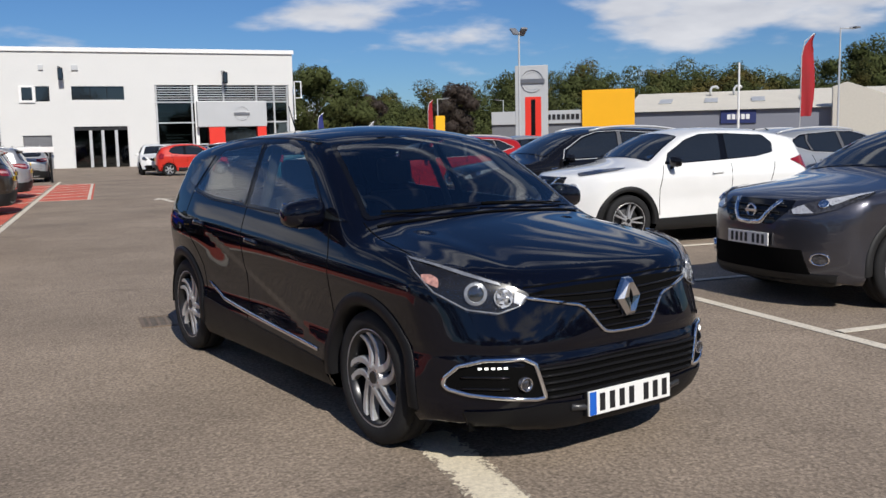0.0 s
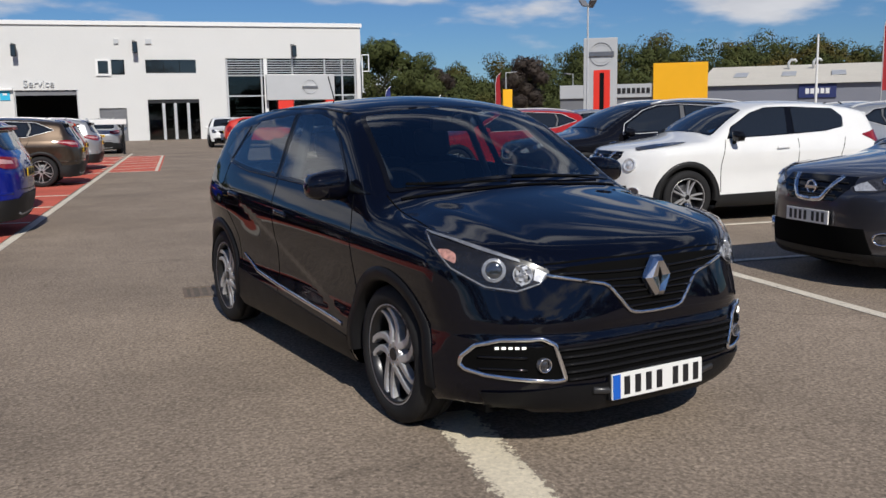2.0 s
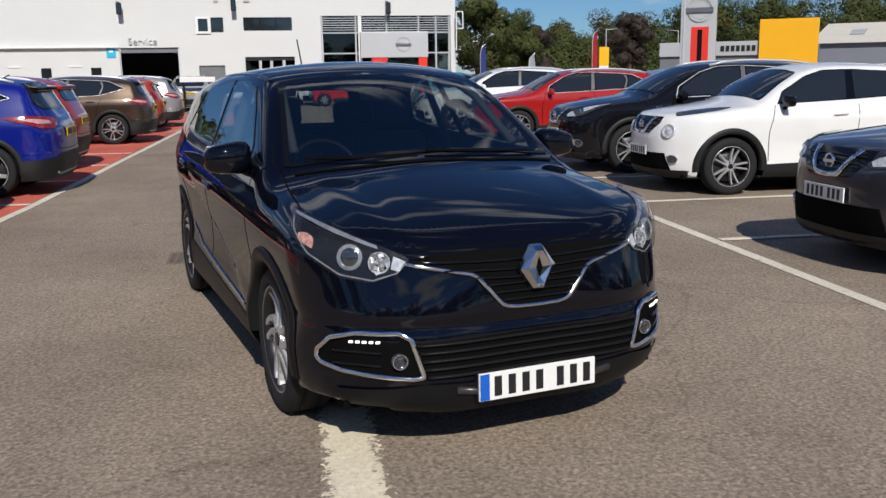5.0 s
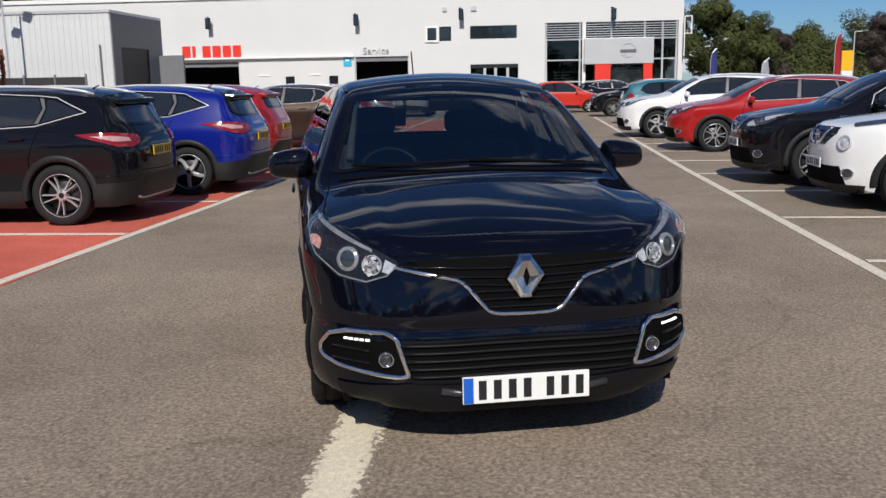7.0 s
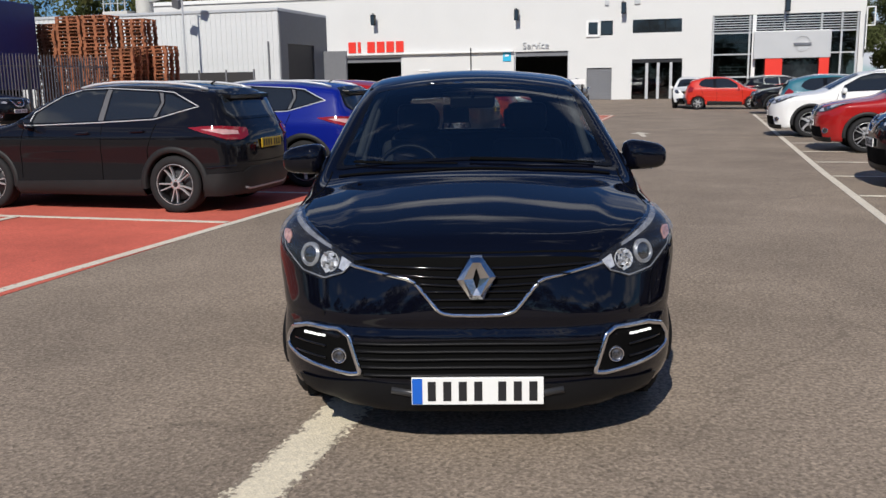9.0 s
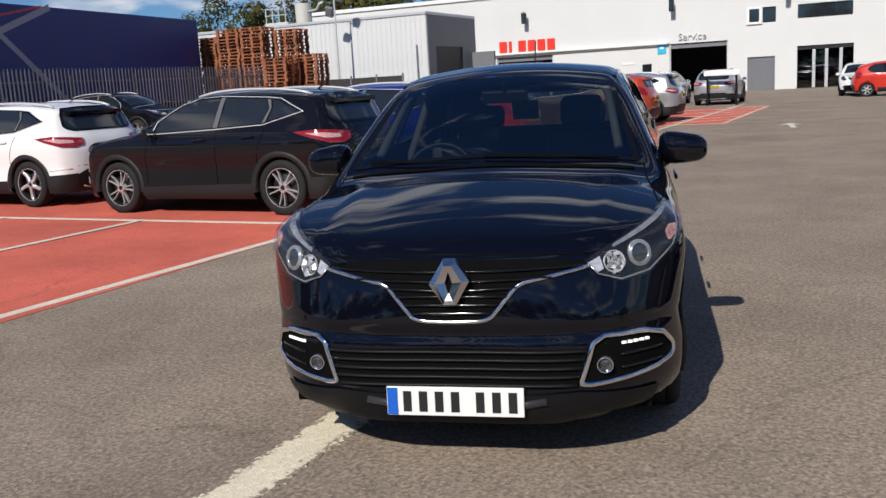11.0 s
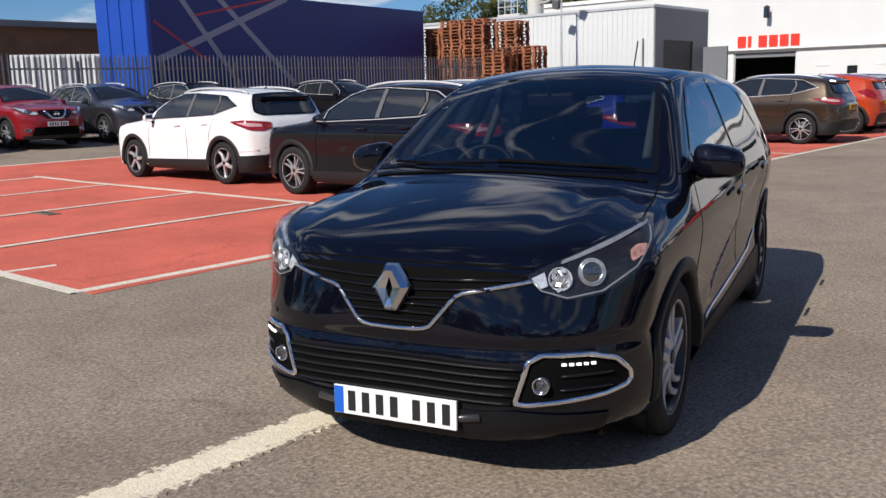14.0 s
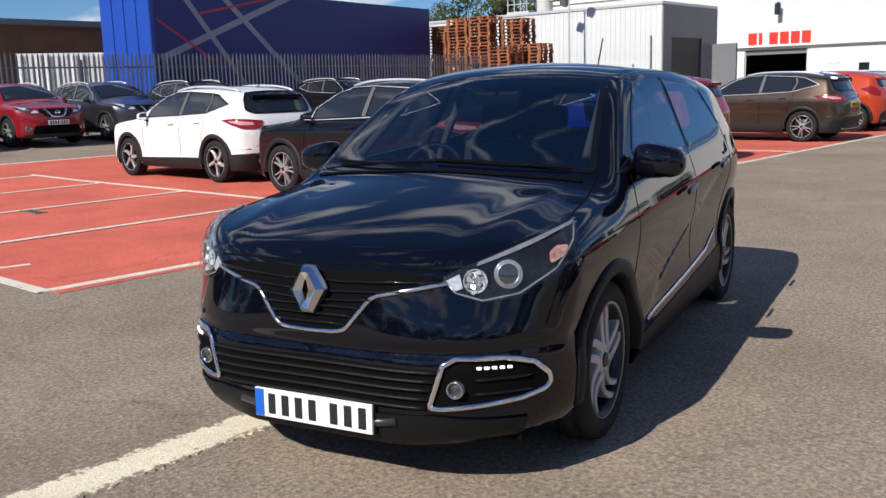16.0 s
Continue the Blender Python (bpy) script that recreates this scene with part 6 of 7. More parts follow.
def parked_car(name, d, label, paint_mat, m, rear_plate=PLATE_YELLOW):
    root = thing(name, Matrix(), label, "car", "parked cars")
    f = body_field(d["top"], d["crown"], d["base"], d["flank"], d["nose"], d["nose_k"], d["nose_n"], d["tail"], d["tail_k"], 0.21, 0.07)
    car = Car(root, f, -1.2, 1.2, d["zc"], (104, 64, 34), paint_mat)
    FY, RY, R = d["FY"], d["RY"], d["R"]
    fw, bw = (0, 1, 0), (0, -1, 0)
    part_mat = DUSTY_PLASTIC if d.get("cladding", True) else paint_mat
    scr = [Vector((x, -1.0 + (z - 1.1) * 1.7, z)) for x, z in d["screen"] + [(0, d["screen"][-1][1] + 0.006)] + [(-x, z) for x, z in d["screen"][::-1]] + [(0, d["screen"][0][1] + 0.005)]]
    car.window("windscreen", scr, (0, 1, -0.35), 0.03, False, DARK_GLASS, 0.07, 2)
    rs = [Vector((x, 1.95, z)) for x, z in [(-x, z) for x, z in d["rear"]] + d["rear"][::-1]]
    car.window("rear_screen", rs, bw, 0.03, False, DARK_GLASS, 0.07, 2)
    if len(d["side"]) == 3:
        outline = [(-0.66, 1.040), (0.33, 1.073), (1.10, 1.110), (1.66, 1.255), (1.31, 1.418), (1.10, 1.440), (0.40, 1.476), (0.03, 1.464), (-0.24, 1.392), (-0.60, 1.195)]
    else:
        a0, a1 = d["side"]
        outline = [a0[0], a0[1]] + a1[:-1] + [a1[-1]] + a0[2:]
    for side, loop in two_sides([(0.85, y, z) for y, z in outline]):
        car.lay("window_band", loop, GLOSS_BLACK, 0.004, 0.06, 0, None, (-side, 0, 0), "black window surround", deep=0.003)
        if d["rails"]:
            car.trim("window_trim", loop, RAIL_SILVER, 0.0065, 0.6, 0.004, 0.06, (-side, 0, 0), True, "bright trim round the side windows")
    if d["rails"]:
        # satin pillars between the panes; the sky they reflect is put into the grey
        for pts in ([(0.335, 1.090), (0.412, 1.093), (0.452, 1.458), (0.386, 1.458)], [(1.088, 1.130), (1.140, 1.140), (1.200, 1.300), (1.170, 1.405), (1.115, 1.415), (1.168, 1.300)]):
            for side, loop in two_sides([(0.85, y, z) for y, z in pts]):
                car.lay("window_pillar", loop, PILLAR_SKY_GREY, 0.011, 0.05, 0, None, (-side, 0, 0), "satin pillar between side windows, sky reflection put into its grey", deep=0.004)
    for pts in d["side"]:
        for side, loop in two_sides([(0.85, y, z) for y, z in pts]):
            car.window("side_window", loop, (-side, 0, 0), 0.010, False, DARK_GLASS, 0.06, 1, 0.008)
    for y in (FY, RY):
        car.arch(y, d["arch"], R)
    for s in (1, -1):
        for y in (FY, RY):
            car.arch_trim(y, d["arch"], 0.06 if d.get("cladding", True) else 0.02, part_mat, 0.9 * s, R)
        sill = [(0.9 * s, FY + 0.42, 0.215), (0.9 * s, RY - 0.42, 0.215), (0.9 * s, RY - 0.42, 0.40), (0.9 * s, FY + 0.42, 0.36)]
        car.lay("sill_cladding", sill if s > 0 else sill[::-1], DUSTY_PLASTIC, 0.010, 0.05, 0, None, (-s, 0, 0))
        for y, y2 in ((-0.78, -0.70), (0.38, 0.40), (1.02, 1.14)):
            car.trim("door_gap", [(0.9 * s, y, 0.40 if y < 1 else 0.62), (0.9 * s, y, 0.75), (0.9 * s, y2, 1.06)], MATT_BLACK, 0.005, 0.4, 0.0015, 0.08, (-s, 0, 0))
        for y, z in ((0.14, 0.94), (0.90, 0.965))[:1 if d.get("round_lamp") else 2]:
            line, nor = car.skin.line([(0.9 * s, y - 0.09, z), (0.9 * s, y + 0.09, z + 0.008)], 0.024, 0.05, (-s, 0, 0))
            part("door_handle", sweep(line, 0.015, 6, 0.6, up=nor), paint_mat, root)
        if d["rails"]:
            line, nor = car.skin.line([(0.57 * s, -0.05, 1.5), (0.57 * s, 0.15, 1.53), (0.565 * s, 0.9, 1.53), (0.55 * s, 1.55, 1.48), (0.545 * s, 1.68, 1.46)], 0.0, 0.12)
            k = len(line) - 1
            line = [p + Vector((0, 0, 0.012 + 0.035 * math.sin(math.pi * min(1, max(0, i / k))) ** 0.4)) for i, p in enumerate(line)]
            part("roof_rail", sweep(line, 0.017, 8), RAIL_SILVER, root, smooth=True)
        x, y, z, w, h, dd = d["mirror"]
        mirror_on(car, x * s, y, z, w, h, dd, GLOSS_BLACK if d.get("round_lamp") else paint_mat)
        L = car.lay("headlamp", d["head"] if s > 0 else flip(d["head"]), LAMP_SMOKE, 0.010, 0.05, 1, None, (-0.5 * s, 0.85, -0.15), "clear headlamp")
        if d["rails"]:
            h = [Vector(p) for p in d["head"]]
            for piece in ([h[0].lerp(h[1], 0.3), h[1], h[1].lerp(h[2], 0.35), h[7].lerp(h[6], 0.2), h[8]], [h[2].lerp(h[3], 0.1), h[3], h[4], h[5].lerp(h[4], 0.3), h[6].lerp(h[2], 0.25)]):
                piece = shrink(piece, 0.010)
                car.lay("reflector", piece if s > 0 else flip(piece), LAMP_CLEAR, 0.013, 0.04, 0, None, (-0.5 * s, 0.85, -0.15), "bright lamp reflector", L, deep=0.002)
        c = sum((Vector(p) for p in d["head"]), Vector()) / len(d["head"])
        c.x *= s
        q, nor = car.skin.drop(c, Vector((-0.5 * s, 0.85, -0.15)), 0.012)
        vs, fs = lathe([(0.0, 0.014), (0.022, 0.012), (0.030, 0.005), (0.036, 0.012), (0.043, 0.0)], 20, "z")
        part("projector", mesh_of("projector", vs, fs, CHROME, True), None, L, m=Matrix.Translation(q) @ nor.to_track_quat("Z", "Y").to_matrix().to_4x4())
        car.lay("tail_lamp", d["tail_lamp"] if s > 0 else flip(d["tail_lamp"]), LAMP_RED, 0.012, 0.05, 1, None, (-0.6 * s, -0.8, 0), "red tail lamp")
        if d["tail_core"]:
            car.lay("tail_lamp_core", d["tail_core"] if s > 0 else flip(d["tail_core"]), LAMP_ROSE, 0.016, 0.05, 0, None, (-0.6 * s, -0.8, 0), "paler middle of the tail lamp", root.children[-1], deep=0.003)
        if d.get("cladding", True) and not d.get("round_lamp"):
            corner = [(0.9 * s, RY + 0.40, 0.225), (0.76 * s, RY + 0.79, 0.225), (0.74 * s, RY + 0.81, 0.49), (0.9 * s, RY + 0.44, 0.47)]
            car.lay("rear_corner_cladding", corner if s > 0 else corner[::-1], DUSTY_PLASTIC, 0.016, 0.05, 0, None, (-s, -0.45, 0))
        car.trim("bumper_ridge", [(0.9 * s, RY + 0.44, 0.545), (0.88 * s, RY + 0.66, 0.560), (0.80 * s, RY + 0.76, 0.56)], paint_mat, 0.014, 0.7, 0.002, 0.08, (-s, -0.3, 0))
        fogc, nor = car.skin.drop(Vector((0.66 * s, -2.0, 0.43)), Vector((-0.3 * s, 0.95, 0)), 0.004)
        vs, fs = lathe([(0.062, -0.01), (0.064, 0.012), (0.056, 0.016), (0.050, 0.004)], 24, "z")
        fog = part("fog_lamp", mesh_of("fog_lamp", vs, fs, CHROME, True), None, root, m=Matrix.Translation(fogc) @ nor.to_track_quat("Z", "Y").to_matrix().to_4x4() @ Matrix.Diagonal((1.25, 0.85, 1, 1)))
        vs, fs = lathe([(0.0, 0.004), (0.03, 0.003), (0.052, 0.001)], 24, "z")
        part("lens", mesh_of("lens", vs, fs, LAMP_SMOKE, True), None, fog)
        if d.get("round_lamp"):
            rc, nor = car.skin.drop(Vector((0.60 * s, -2.0, 0.765)), Vector((-0.35 * s, 0.93, 0)), 0.006)
            vs, fs = lathe([(0.0, 0.016), (0.03, 0.015), (0.050, 0.006), (0.066, 0.004), (0.076, 0.016), (0.088, 0.012), (0.092, -0.02)], 28, "z")
            part("round_lamp", mesh_of("round_lamp", vs, fs, LAMP_CLEAR, True), None, root, "round clear lamp", m=Matrix.Translation(rc) @ nor.to_track_quat("Z", "Y").to_matrix().to_4x4())
    # nose: grille, vee, intake, lower panel
    ny = min(p[1] for p in d["nose"])
    gz = 0.865 if not d.get("round_lamp") else 0.90
    g = car.lay("grille", [Vector((x, ny, z)) for x, z in ((0.42, gz - 0.04), (0.40, gz + 0.03), (-0.40, gz + 0.03), (-0.42, gz - 0.04), (-0.26, gz - 0.17), (0.26, gz - 0.17))], GLOSS_BLACK, 0.006, 0.08, 0, None, fw, "black grille")
    for k in range(3):
        car.trim("grille_bar", [(-0.36 + 0.04 * k, ny, gz - 0.02 - 0.05 * k), (0.36 - 0.04 * k, ny, gz - 0.02 - 0.05 * k)], BLACK_PLASTIC, 0.008, 0.8, 0.010, 0.1, fw, parent=g)
    if d.get("cladding", True):
        for s in (1, -1):
            car.trim("chrome_vee", [(0.275 * s, ny, gz + 0.025), (0.155 * s, ny, gz - 0.135), (0.125 * s, ny, gz - 0.155), (0.0, ny, gz - 0.165)], CHROME, 0.023, 0.6, 0.012, 0.05, fw, parent=g)
        vs, fs = lathe([(0.045, 0.0), (0.048, 0.012), (0.058, 0.012), (0.06, 0.0)], 24, "z")
        c, nor = car.skin.drop(Vector((0, ny, gz - 0.07)), Vector(fw), 0.012)
        e = part("emblem", mesh_of("emblem", vs, fs, CHROME, True), None, root, "chrome ring emblem", m=Matrix.Translation(c) @ pose(0, 0, 0, 90, 0, 0))
        part("emblem_bar", box(-0.07, 0.07, -0.012, 0.012, 0.0, 0.014, 0.002), CHROME, e)
    car.lay("intake", [Vector((x, ny, z)) for x, z in ((0.60, 0.28), (0.54, 0.50), (-0.54, 0.50), (-0.60, 0.28))], MATT_BLACK, 0.008, 0.05, 0, None, fw)
    car.lay("front_lip", [Vector((x, ny, z)) for x, z in ((0.72, 0.20), (0.76, 0.30), (-0.76, 0.30), (-0.72, 0.20))], DUSTY_PLASTIC, 0.014, 0.035, 0, None, fw)
    ty = max(p[1] for p in d["tail"])
    car.lay("rear_bumper", [Vector((x, ty, z)) for x, z in ((-0.64, 0.22), (-0.66, 0.46), (-0.50, 0.54), (0.50, 0.54), (0.66, 0.46), (0.64, 0.22))], DUSTY_PLASTIC, 0.012, 0.05, 0, None, bw)
    car.trim("skid_line", [(-0.55, ty, 0.30), (-0.46, ty, 0.275), (0.46, ty, 0.275), (0.55, ty, 0.30)], SATIN_SILVER, 0.018, 0.6, 0.006, 0.1, bw)
    car.trim("tailgate_gap", [(-0.62, ty, 0.60), (0, ty, 0.585), (0.62, ty, 0.60)], MATT_BLACK, 0.005, 0.4, 0.0, 0.1, bw)
    c, nor = car.skin.drop(Vector((0, ny, d["plate_z"])), Vector(fw), 0.02)
    plate_on(root, Matrix.Translation(c), PLATE_WHITE, False)
    c, nor = car.skin.drop(Vector((0, ty, 0.80)), Vector(bw), 0.02)
    plate_on(root, Matrix.Translation(c) @ pose(0, 0, 0, 0, 0, 180), rear_plate, False)
    top = spline(d["top"])
    yr = 1.78 if not d.get("spoiler") else 1.58
    zr = float(top(yr)) - 0.02
    bm = box(-0.56, 0.56, yr - 0.24, yr + 0.17, zr - 0.035, zr + 0.024, 0.012)
    for v in bm.verts:
        k = (v.co.y - (yr - 0.24)) / 0.41
        v.co.x *= 1 - 0.10 * k
        v.co.z -= 0.055 * k + 0.10 * v.co.x ** 2
    part("spoiler", bm, paint_mat if d.get("spoiler") else GLOSS_BLACK, root)
    part("underbody", box(-0.72, 0.72, FY - 0.55, RY + 0.45, 0.21, 0.30), MATT_BLACK, root)
    part("aerial", sweep([(0, 1.40, float(top(1.40)) - 0.01), (0, 1.45, float(top(1.40)) + 0.02), (0, 1.48, float(top(1.40)) + 0.03)], 0.016, 8, 0.5), BLACK_PLASTIC, root)
    meshes = wheel_meshes(R, R * 0.69, 0.215, d["spokes"], ALLOY_DARK)
    for i, (x, y) in enumerate(((0.775, FY), (-0.775, FY), (0.775, RY), (-0.775, RY))):
        put_wheel(root, meshes, x - math.copysign(0.07 if not d.get("cladding", True) else 0, x), y, R, 23 * i)
    car.finish()
    root.matrix_basis = m
    return root


def repaint(root, old, new_mat):
    for o in root.children_recursive:
        for sl in o.material_slots:
            if sl.material == old:
                sl.link = "OBJECT"
                sl.material = new_mat


def nose_to(u, v, turn, big=1.0):
    """Pose of a parked car in the car park's grid; turn 0 has the nose towards -v."""
    return park(u, v, rise(u), turn) @ Matrix.Scale(big, 4)


LAMP_SMOKE = mat("smoked_lamp", (0.10, 0.10, 0.11), 0.08, 0.6, 0.6, 30)
PILLAR_SKY_GREY = mat("sky_toned_pillar", (0.13, 0.13, 0.135), 0.25, 0.2, 0.08)
RAIL_SILVER = mat("satin_silver_rail", (0.62, 0.62, 0.63), 0.35, 0.3, 0.05)
P_WHITE, P_BLUE, P_RED = paint("white_car_paint", (0.78, 0.78, 0.77)), paint("deep_blue_car_paint", (0.004, 0.012, 0.19)), paint("red_car_paint", (0.33, 0.012, 0.012))
P_BROWN, P_SILVER, P_GREY = paint("bronze_brown_car_paint", (0.060, 0.044, 0.032), 0.6), paint("silver_car_paint", (0.42, 0.43, 0.44), 0.6), paint("blue_grey_car_paint", (0.080, 0.080, 0.096), 0.8, 0.32)
P_ORANGE, P_TEAL, P_NIGHT, P_BURGUNDY = paint("orange_red_car_paint", (0.42, 0.045, 0.012)), paint("teal_car_paint", (0.03, 0.14, 0.19)), mat("near_black_car_paint", (0.006, 0.006, 0.008), 0.05, 0, 0.05, 3.0, 300.0, spec=0.4), paint("burgundy_car_paint", (0.22, 0.010, 0.016))
P_POPPY = paint("poppy_red_car_paint", (0.52, 0.03, 0.018))

CROSS = parked_car("parked_crossover", crossover_shape(), "dark near-black crossover reversed into a red bay", P_NIGHT, nose_to(-6.0, 5.0, -90))
SMALL = parked_car("parked_compact", compact_shape(), "white compact crossover with round lamps, nosed to the lane", P_WHITE, nose_to(6.03, 5.68, -90))
HATCH = parked_car("parked_hatchback", hatch_shape(), "small bright red hatchback parked across the lane's end", P_POPPY, nose_to(2.55, 40.6, 90))


FAT_SPOKES = wheel_meshes(0.345, 0.238, 0.215, (5, False, 0.18, 0.025, 0, 0), ALLOY_DARK)[2]


def more(src, old, col, u, v, turn, label, big=1.0):
    c = copy_thing(src, Matrix())
    c.scale = (1, 1, 1)
    c.matrix_basis = nose_to(u, v, turn, big)
    tagged(c, label)
    repaint(c, old, col)
    return c


for col, u, v, turn, label, big in (
        (P_BLUE, -5.56, 7.75, -90, "deep blue crossover reversed into a red bay", 1.0),
        (P_BROWN, -5.75, 17.25, -90, "bronze-brown crossover reversed into a red bay", 1.0),
        (P_SILVER, -5.85, 24.1, -90, "silver crossover reversed into a red bay", 1.0),
        (P_WHITE, -10.85, 5.40, -90, "white crossover standing nose out on red bays", 1.0),
        (P_GREY, 5.78, 0.98, -90, "blue-grey crossover nosed up to the bay line", 1.0),
        (P_NIGHT, 5.92, 8.35, -90, "large dark crossover nosed up to the bay line", 1.05),
        (P_RED, 5.78, 14.75, -90, "metallic red crossover nosed up to the bay line", 1.0),
        (P_WHITE, 5.35, 19.6, -90, "white large crossover nosed up to the bay line", 1.05),
        (P_NIGHT, 5.6, 34.5, -90, "near-black crossover parked beside the lane", 1.0),
        (P_SILVER, -4.75, 38.6, 180, "silver car parked with its tail to the yard", 1.0),
        (P_WHITE, -7.4, 39.2, 180, "white car parked beside a silver one", 1.0),
        (P_BURGUNDY, -20.9, 6.45, 90, "dark red crossover nosed out from the fence", 1.0),
        (P_NIGHT, -20.9, 3.85, 90, "black crossover nosed out from the fence", 1.0),
        (P_GREY, -20.9, 9.00, 90, "dark grey crossover nosed out from the fence", 1.0),
        (P_NIGHT, -20.7, 12.0, 90, "black crossover nosed out from the fence", 1.0),
        (P_NIGHT, -20.3, 17.5, 90, "black crossover nosed out from the fence", 1.0),
        (P_NIGHT, 11.3, 3.3, 90, "black crossover parked back to back with others", 1.0),
        (P_SILVER, 11.3, 8.2, 90, "silver crossover parked back to back with others", 1.0),
        (P_NIGHT, 11.3, 10.7, 90, "dark crossover parked back to back with others", 1.0),
        (P_NIGHT, 5.8, 46.5, 90, "dark crossover near the showroom", 1.0)):
    copy = more(CROSS, P_NIGHT, col, u, v, turn, label, big)
    if col in (P_BLUE, P_WHITE):
        for o in copy.children_recursive:
            if o.name.startswith("spokes"):
                o.data = FAT_SPOKES
for col, u, v, turn, label in ((P_RED, -5.80, 10.95, -90, "red compact crossover reversed into a red bay"), (P_ORANGE, -5.80, 21.2, -90, "orange-red compact crossover reversed into a red bay")):
    more(SMALL, P_WHITE, col, u, v, turn, label)
for col, u, v, turn, label in ((P_TEAL, 5.7, 26.8, 90, "teal blue hatchback with its tail to the lane"), (P_WHITE, 0.9, 43.6, 0, "white hatchback behind a red one"), (P_BLUE, 5.6, 50.0, 90, "blue hatchback near the showroom"), (P_SILVER, 11.0, 20.0, 90, "silver hatchback in the next row")):
    more(HATCH, P_POPPY, col, u, v, turn, label)


# ---- boundary fence, trailer, pallets ----
def fence():
    t = thing("palisade_fence", PARK, "grey steel palisade fence with pointed pales", "fence")
    steel = mat("galvanised_steel", (0.20, 0.205, 0.215), 0.55, 0.4, 0.15, 3.0, per_piece=0.2)
    bm = bmesh.new()
    pts = [(-0.033, 0), (0.033, 0), (0.033, 2.28), (0.0, 2.42), (-0.033, 2.28)]
    a = [bm.verts.new((x, 0.0 if abs(x) > 0.01 else -0.012, z)) for x, z in pts]
    b = [bm.verts.new((x, 0.006 if abs(x) > 0.01 else -0.004, z)) for x, z in pts]
    bm.faces.new(a)
    bm.faces.new(b[::-1])
    for i in range(5):
        bm.faces.new((a[i], b[i], b[(i + 1) % 5], a[(i + 1) % 5]))
    pale = bm_mesh("pale", bm, steel)
    p0, p1 = Vector((-24.4, -4.0, 0.27)), Vector((-21.9, 30.0, 0.27))
    d = p1 - p0
    turn = math.degrees(math.atan2(d.y, d.x))
    n = 226
    for i in range(n):
        part("pale", pale, None, t, m=Matrix.Translation(p0 + d * i / n) @ pose(0, 0, 0.05, 0, 0, turn))
    post = bm_mesh("post", box(-0.05, 0.05, 0.03, 0.09, 0, 2.25), steel)
    for i in range(13):
        part("post", post, None, t, m=Matrix.Translation(p0 + d * i / 12.5) @ pose(0, 0, 0, 0, 0, turn))
    for z in (0.45, 2.0):
        part("rail", box(0, d.length, 0.008, 0.03, z, z + 0.05), steel, t, m=Matrix.Translation(p0) @ pose(0, 0, 0, 0, 0, turn))


fence()


def trailer():
    t = thing("curtain_trailer", park(-24.99, 12.05, 0.28, 90 + 7), "tall blue curtain-sided lorry trailer with crossing pale stripes", "trailer")
    blue = mat("blue_curtain", (0.003, 0.024, 0.175), 0.5, 0, 0.12, 0.6, 6.0, bump=0.05, bump_scale=3)
    blue2 = mat("bright_blue_panel", (0.01, 0.06, 0.36), 0.4, 0, 0.08, 1.0)
    Lx, W, z0, z1 = 15.7, 1.25, 1.15, 4.66
    part("curtain", box(0.12, Lx, -W, W, z0, z1, 0.04), blue, t, "dark blue curtain side")
    part("end_panel", box(-0.02, 0.118, -W, W, z0 - 0.15, z1 + 0.02, 0.02), blue2, t, "bright blue end panel")
    for y in (-0.62, 0.0, 0.62):
        part("panel_rib", box(-0.05, -0.022, y - 0.03, y + 0.03, z0, z1), blue2, t)
    part("corner_post", box(0.0, 0.16, -W - 0.03, -W - 0.002, z0, z1 + 0.02), blue2, t)
    part("chassis", box(0.3, Lx - 0.2, -0.5, 0.5, 0.85, z0 - 0.005), MATT_BLACK, t)
    pale = mat("pale_blue_grey_print", (0.26, 0.30, 0.38), 0.45, 0, 0.08)
    red = mat("red_print", (0.45, 0.03, 0.05), 0.45, 0, 0.08)

    def band(a, b, w, m, lift):
        a, b = Vector((a[0], a[1], 0)), Vector((b[0], b[1], 0))
        dv = b - a
        s = Vector((-dv.y, dv.x, 0)).normalized() * w / 2
        bm = bmesh.new()
        q = [bm.verts.new((p.x, -W - lift, p.y)) for p in (a + s, b + s, b - s, a - s)]
        r = [bm.verts.new((v.co.x, -W + 0.001, v.co.z)) for v in q]
        bm.faces.new(q)
        for i in range(4):
            bm.faces.new((q[i], q[(i + 1) % 4], r[(i + 1) % 4], r[i]))
        part("stripe", bm, m, t)

    band((0.35, 2.3), (6.6, 4.65), 0.22, pale, 0.006)
    band((1.2, 4.65), (4.2, 1.2), 0.20, pale, 0.009)
    band((2.9, 4.65), (7.2, 1.2), 0.20, pale, 0.012)
    band((0.30, 3.55), (2.6, 2.25), 0.07, red, 0.015)
    band((2.0, 3.8), (6.2, 4.65), 0.07, red, 0.018)
    mesh_w = wheel_meshes(0.50, 0.29, 0.38, (6, False, 0, 0.04, 0, 0))
    for x in (7.6, 8.9, 10.2):
        for y in (-1.0, 1.0):
            w = part("wheel", mesh_w[0], None, t, m=pose(x, y, 0.5, 0, 0, 90))
            part("rim", mesh_w[2], None, w)


trailer()


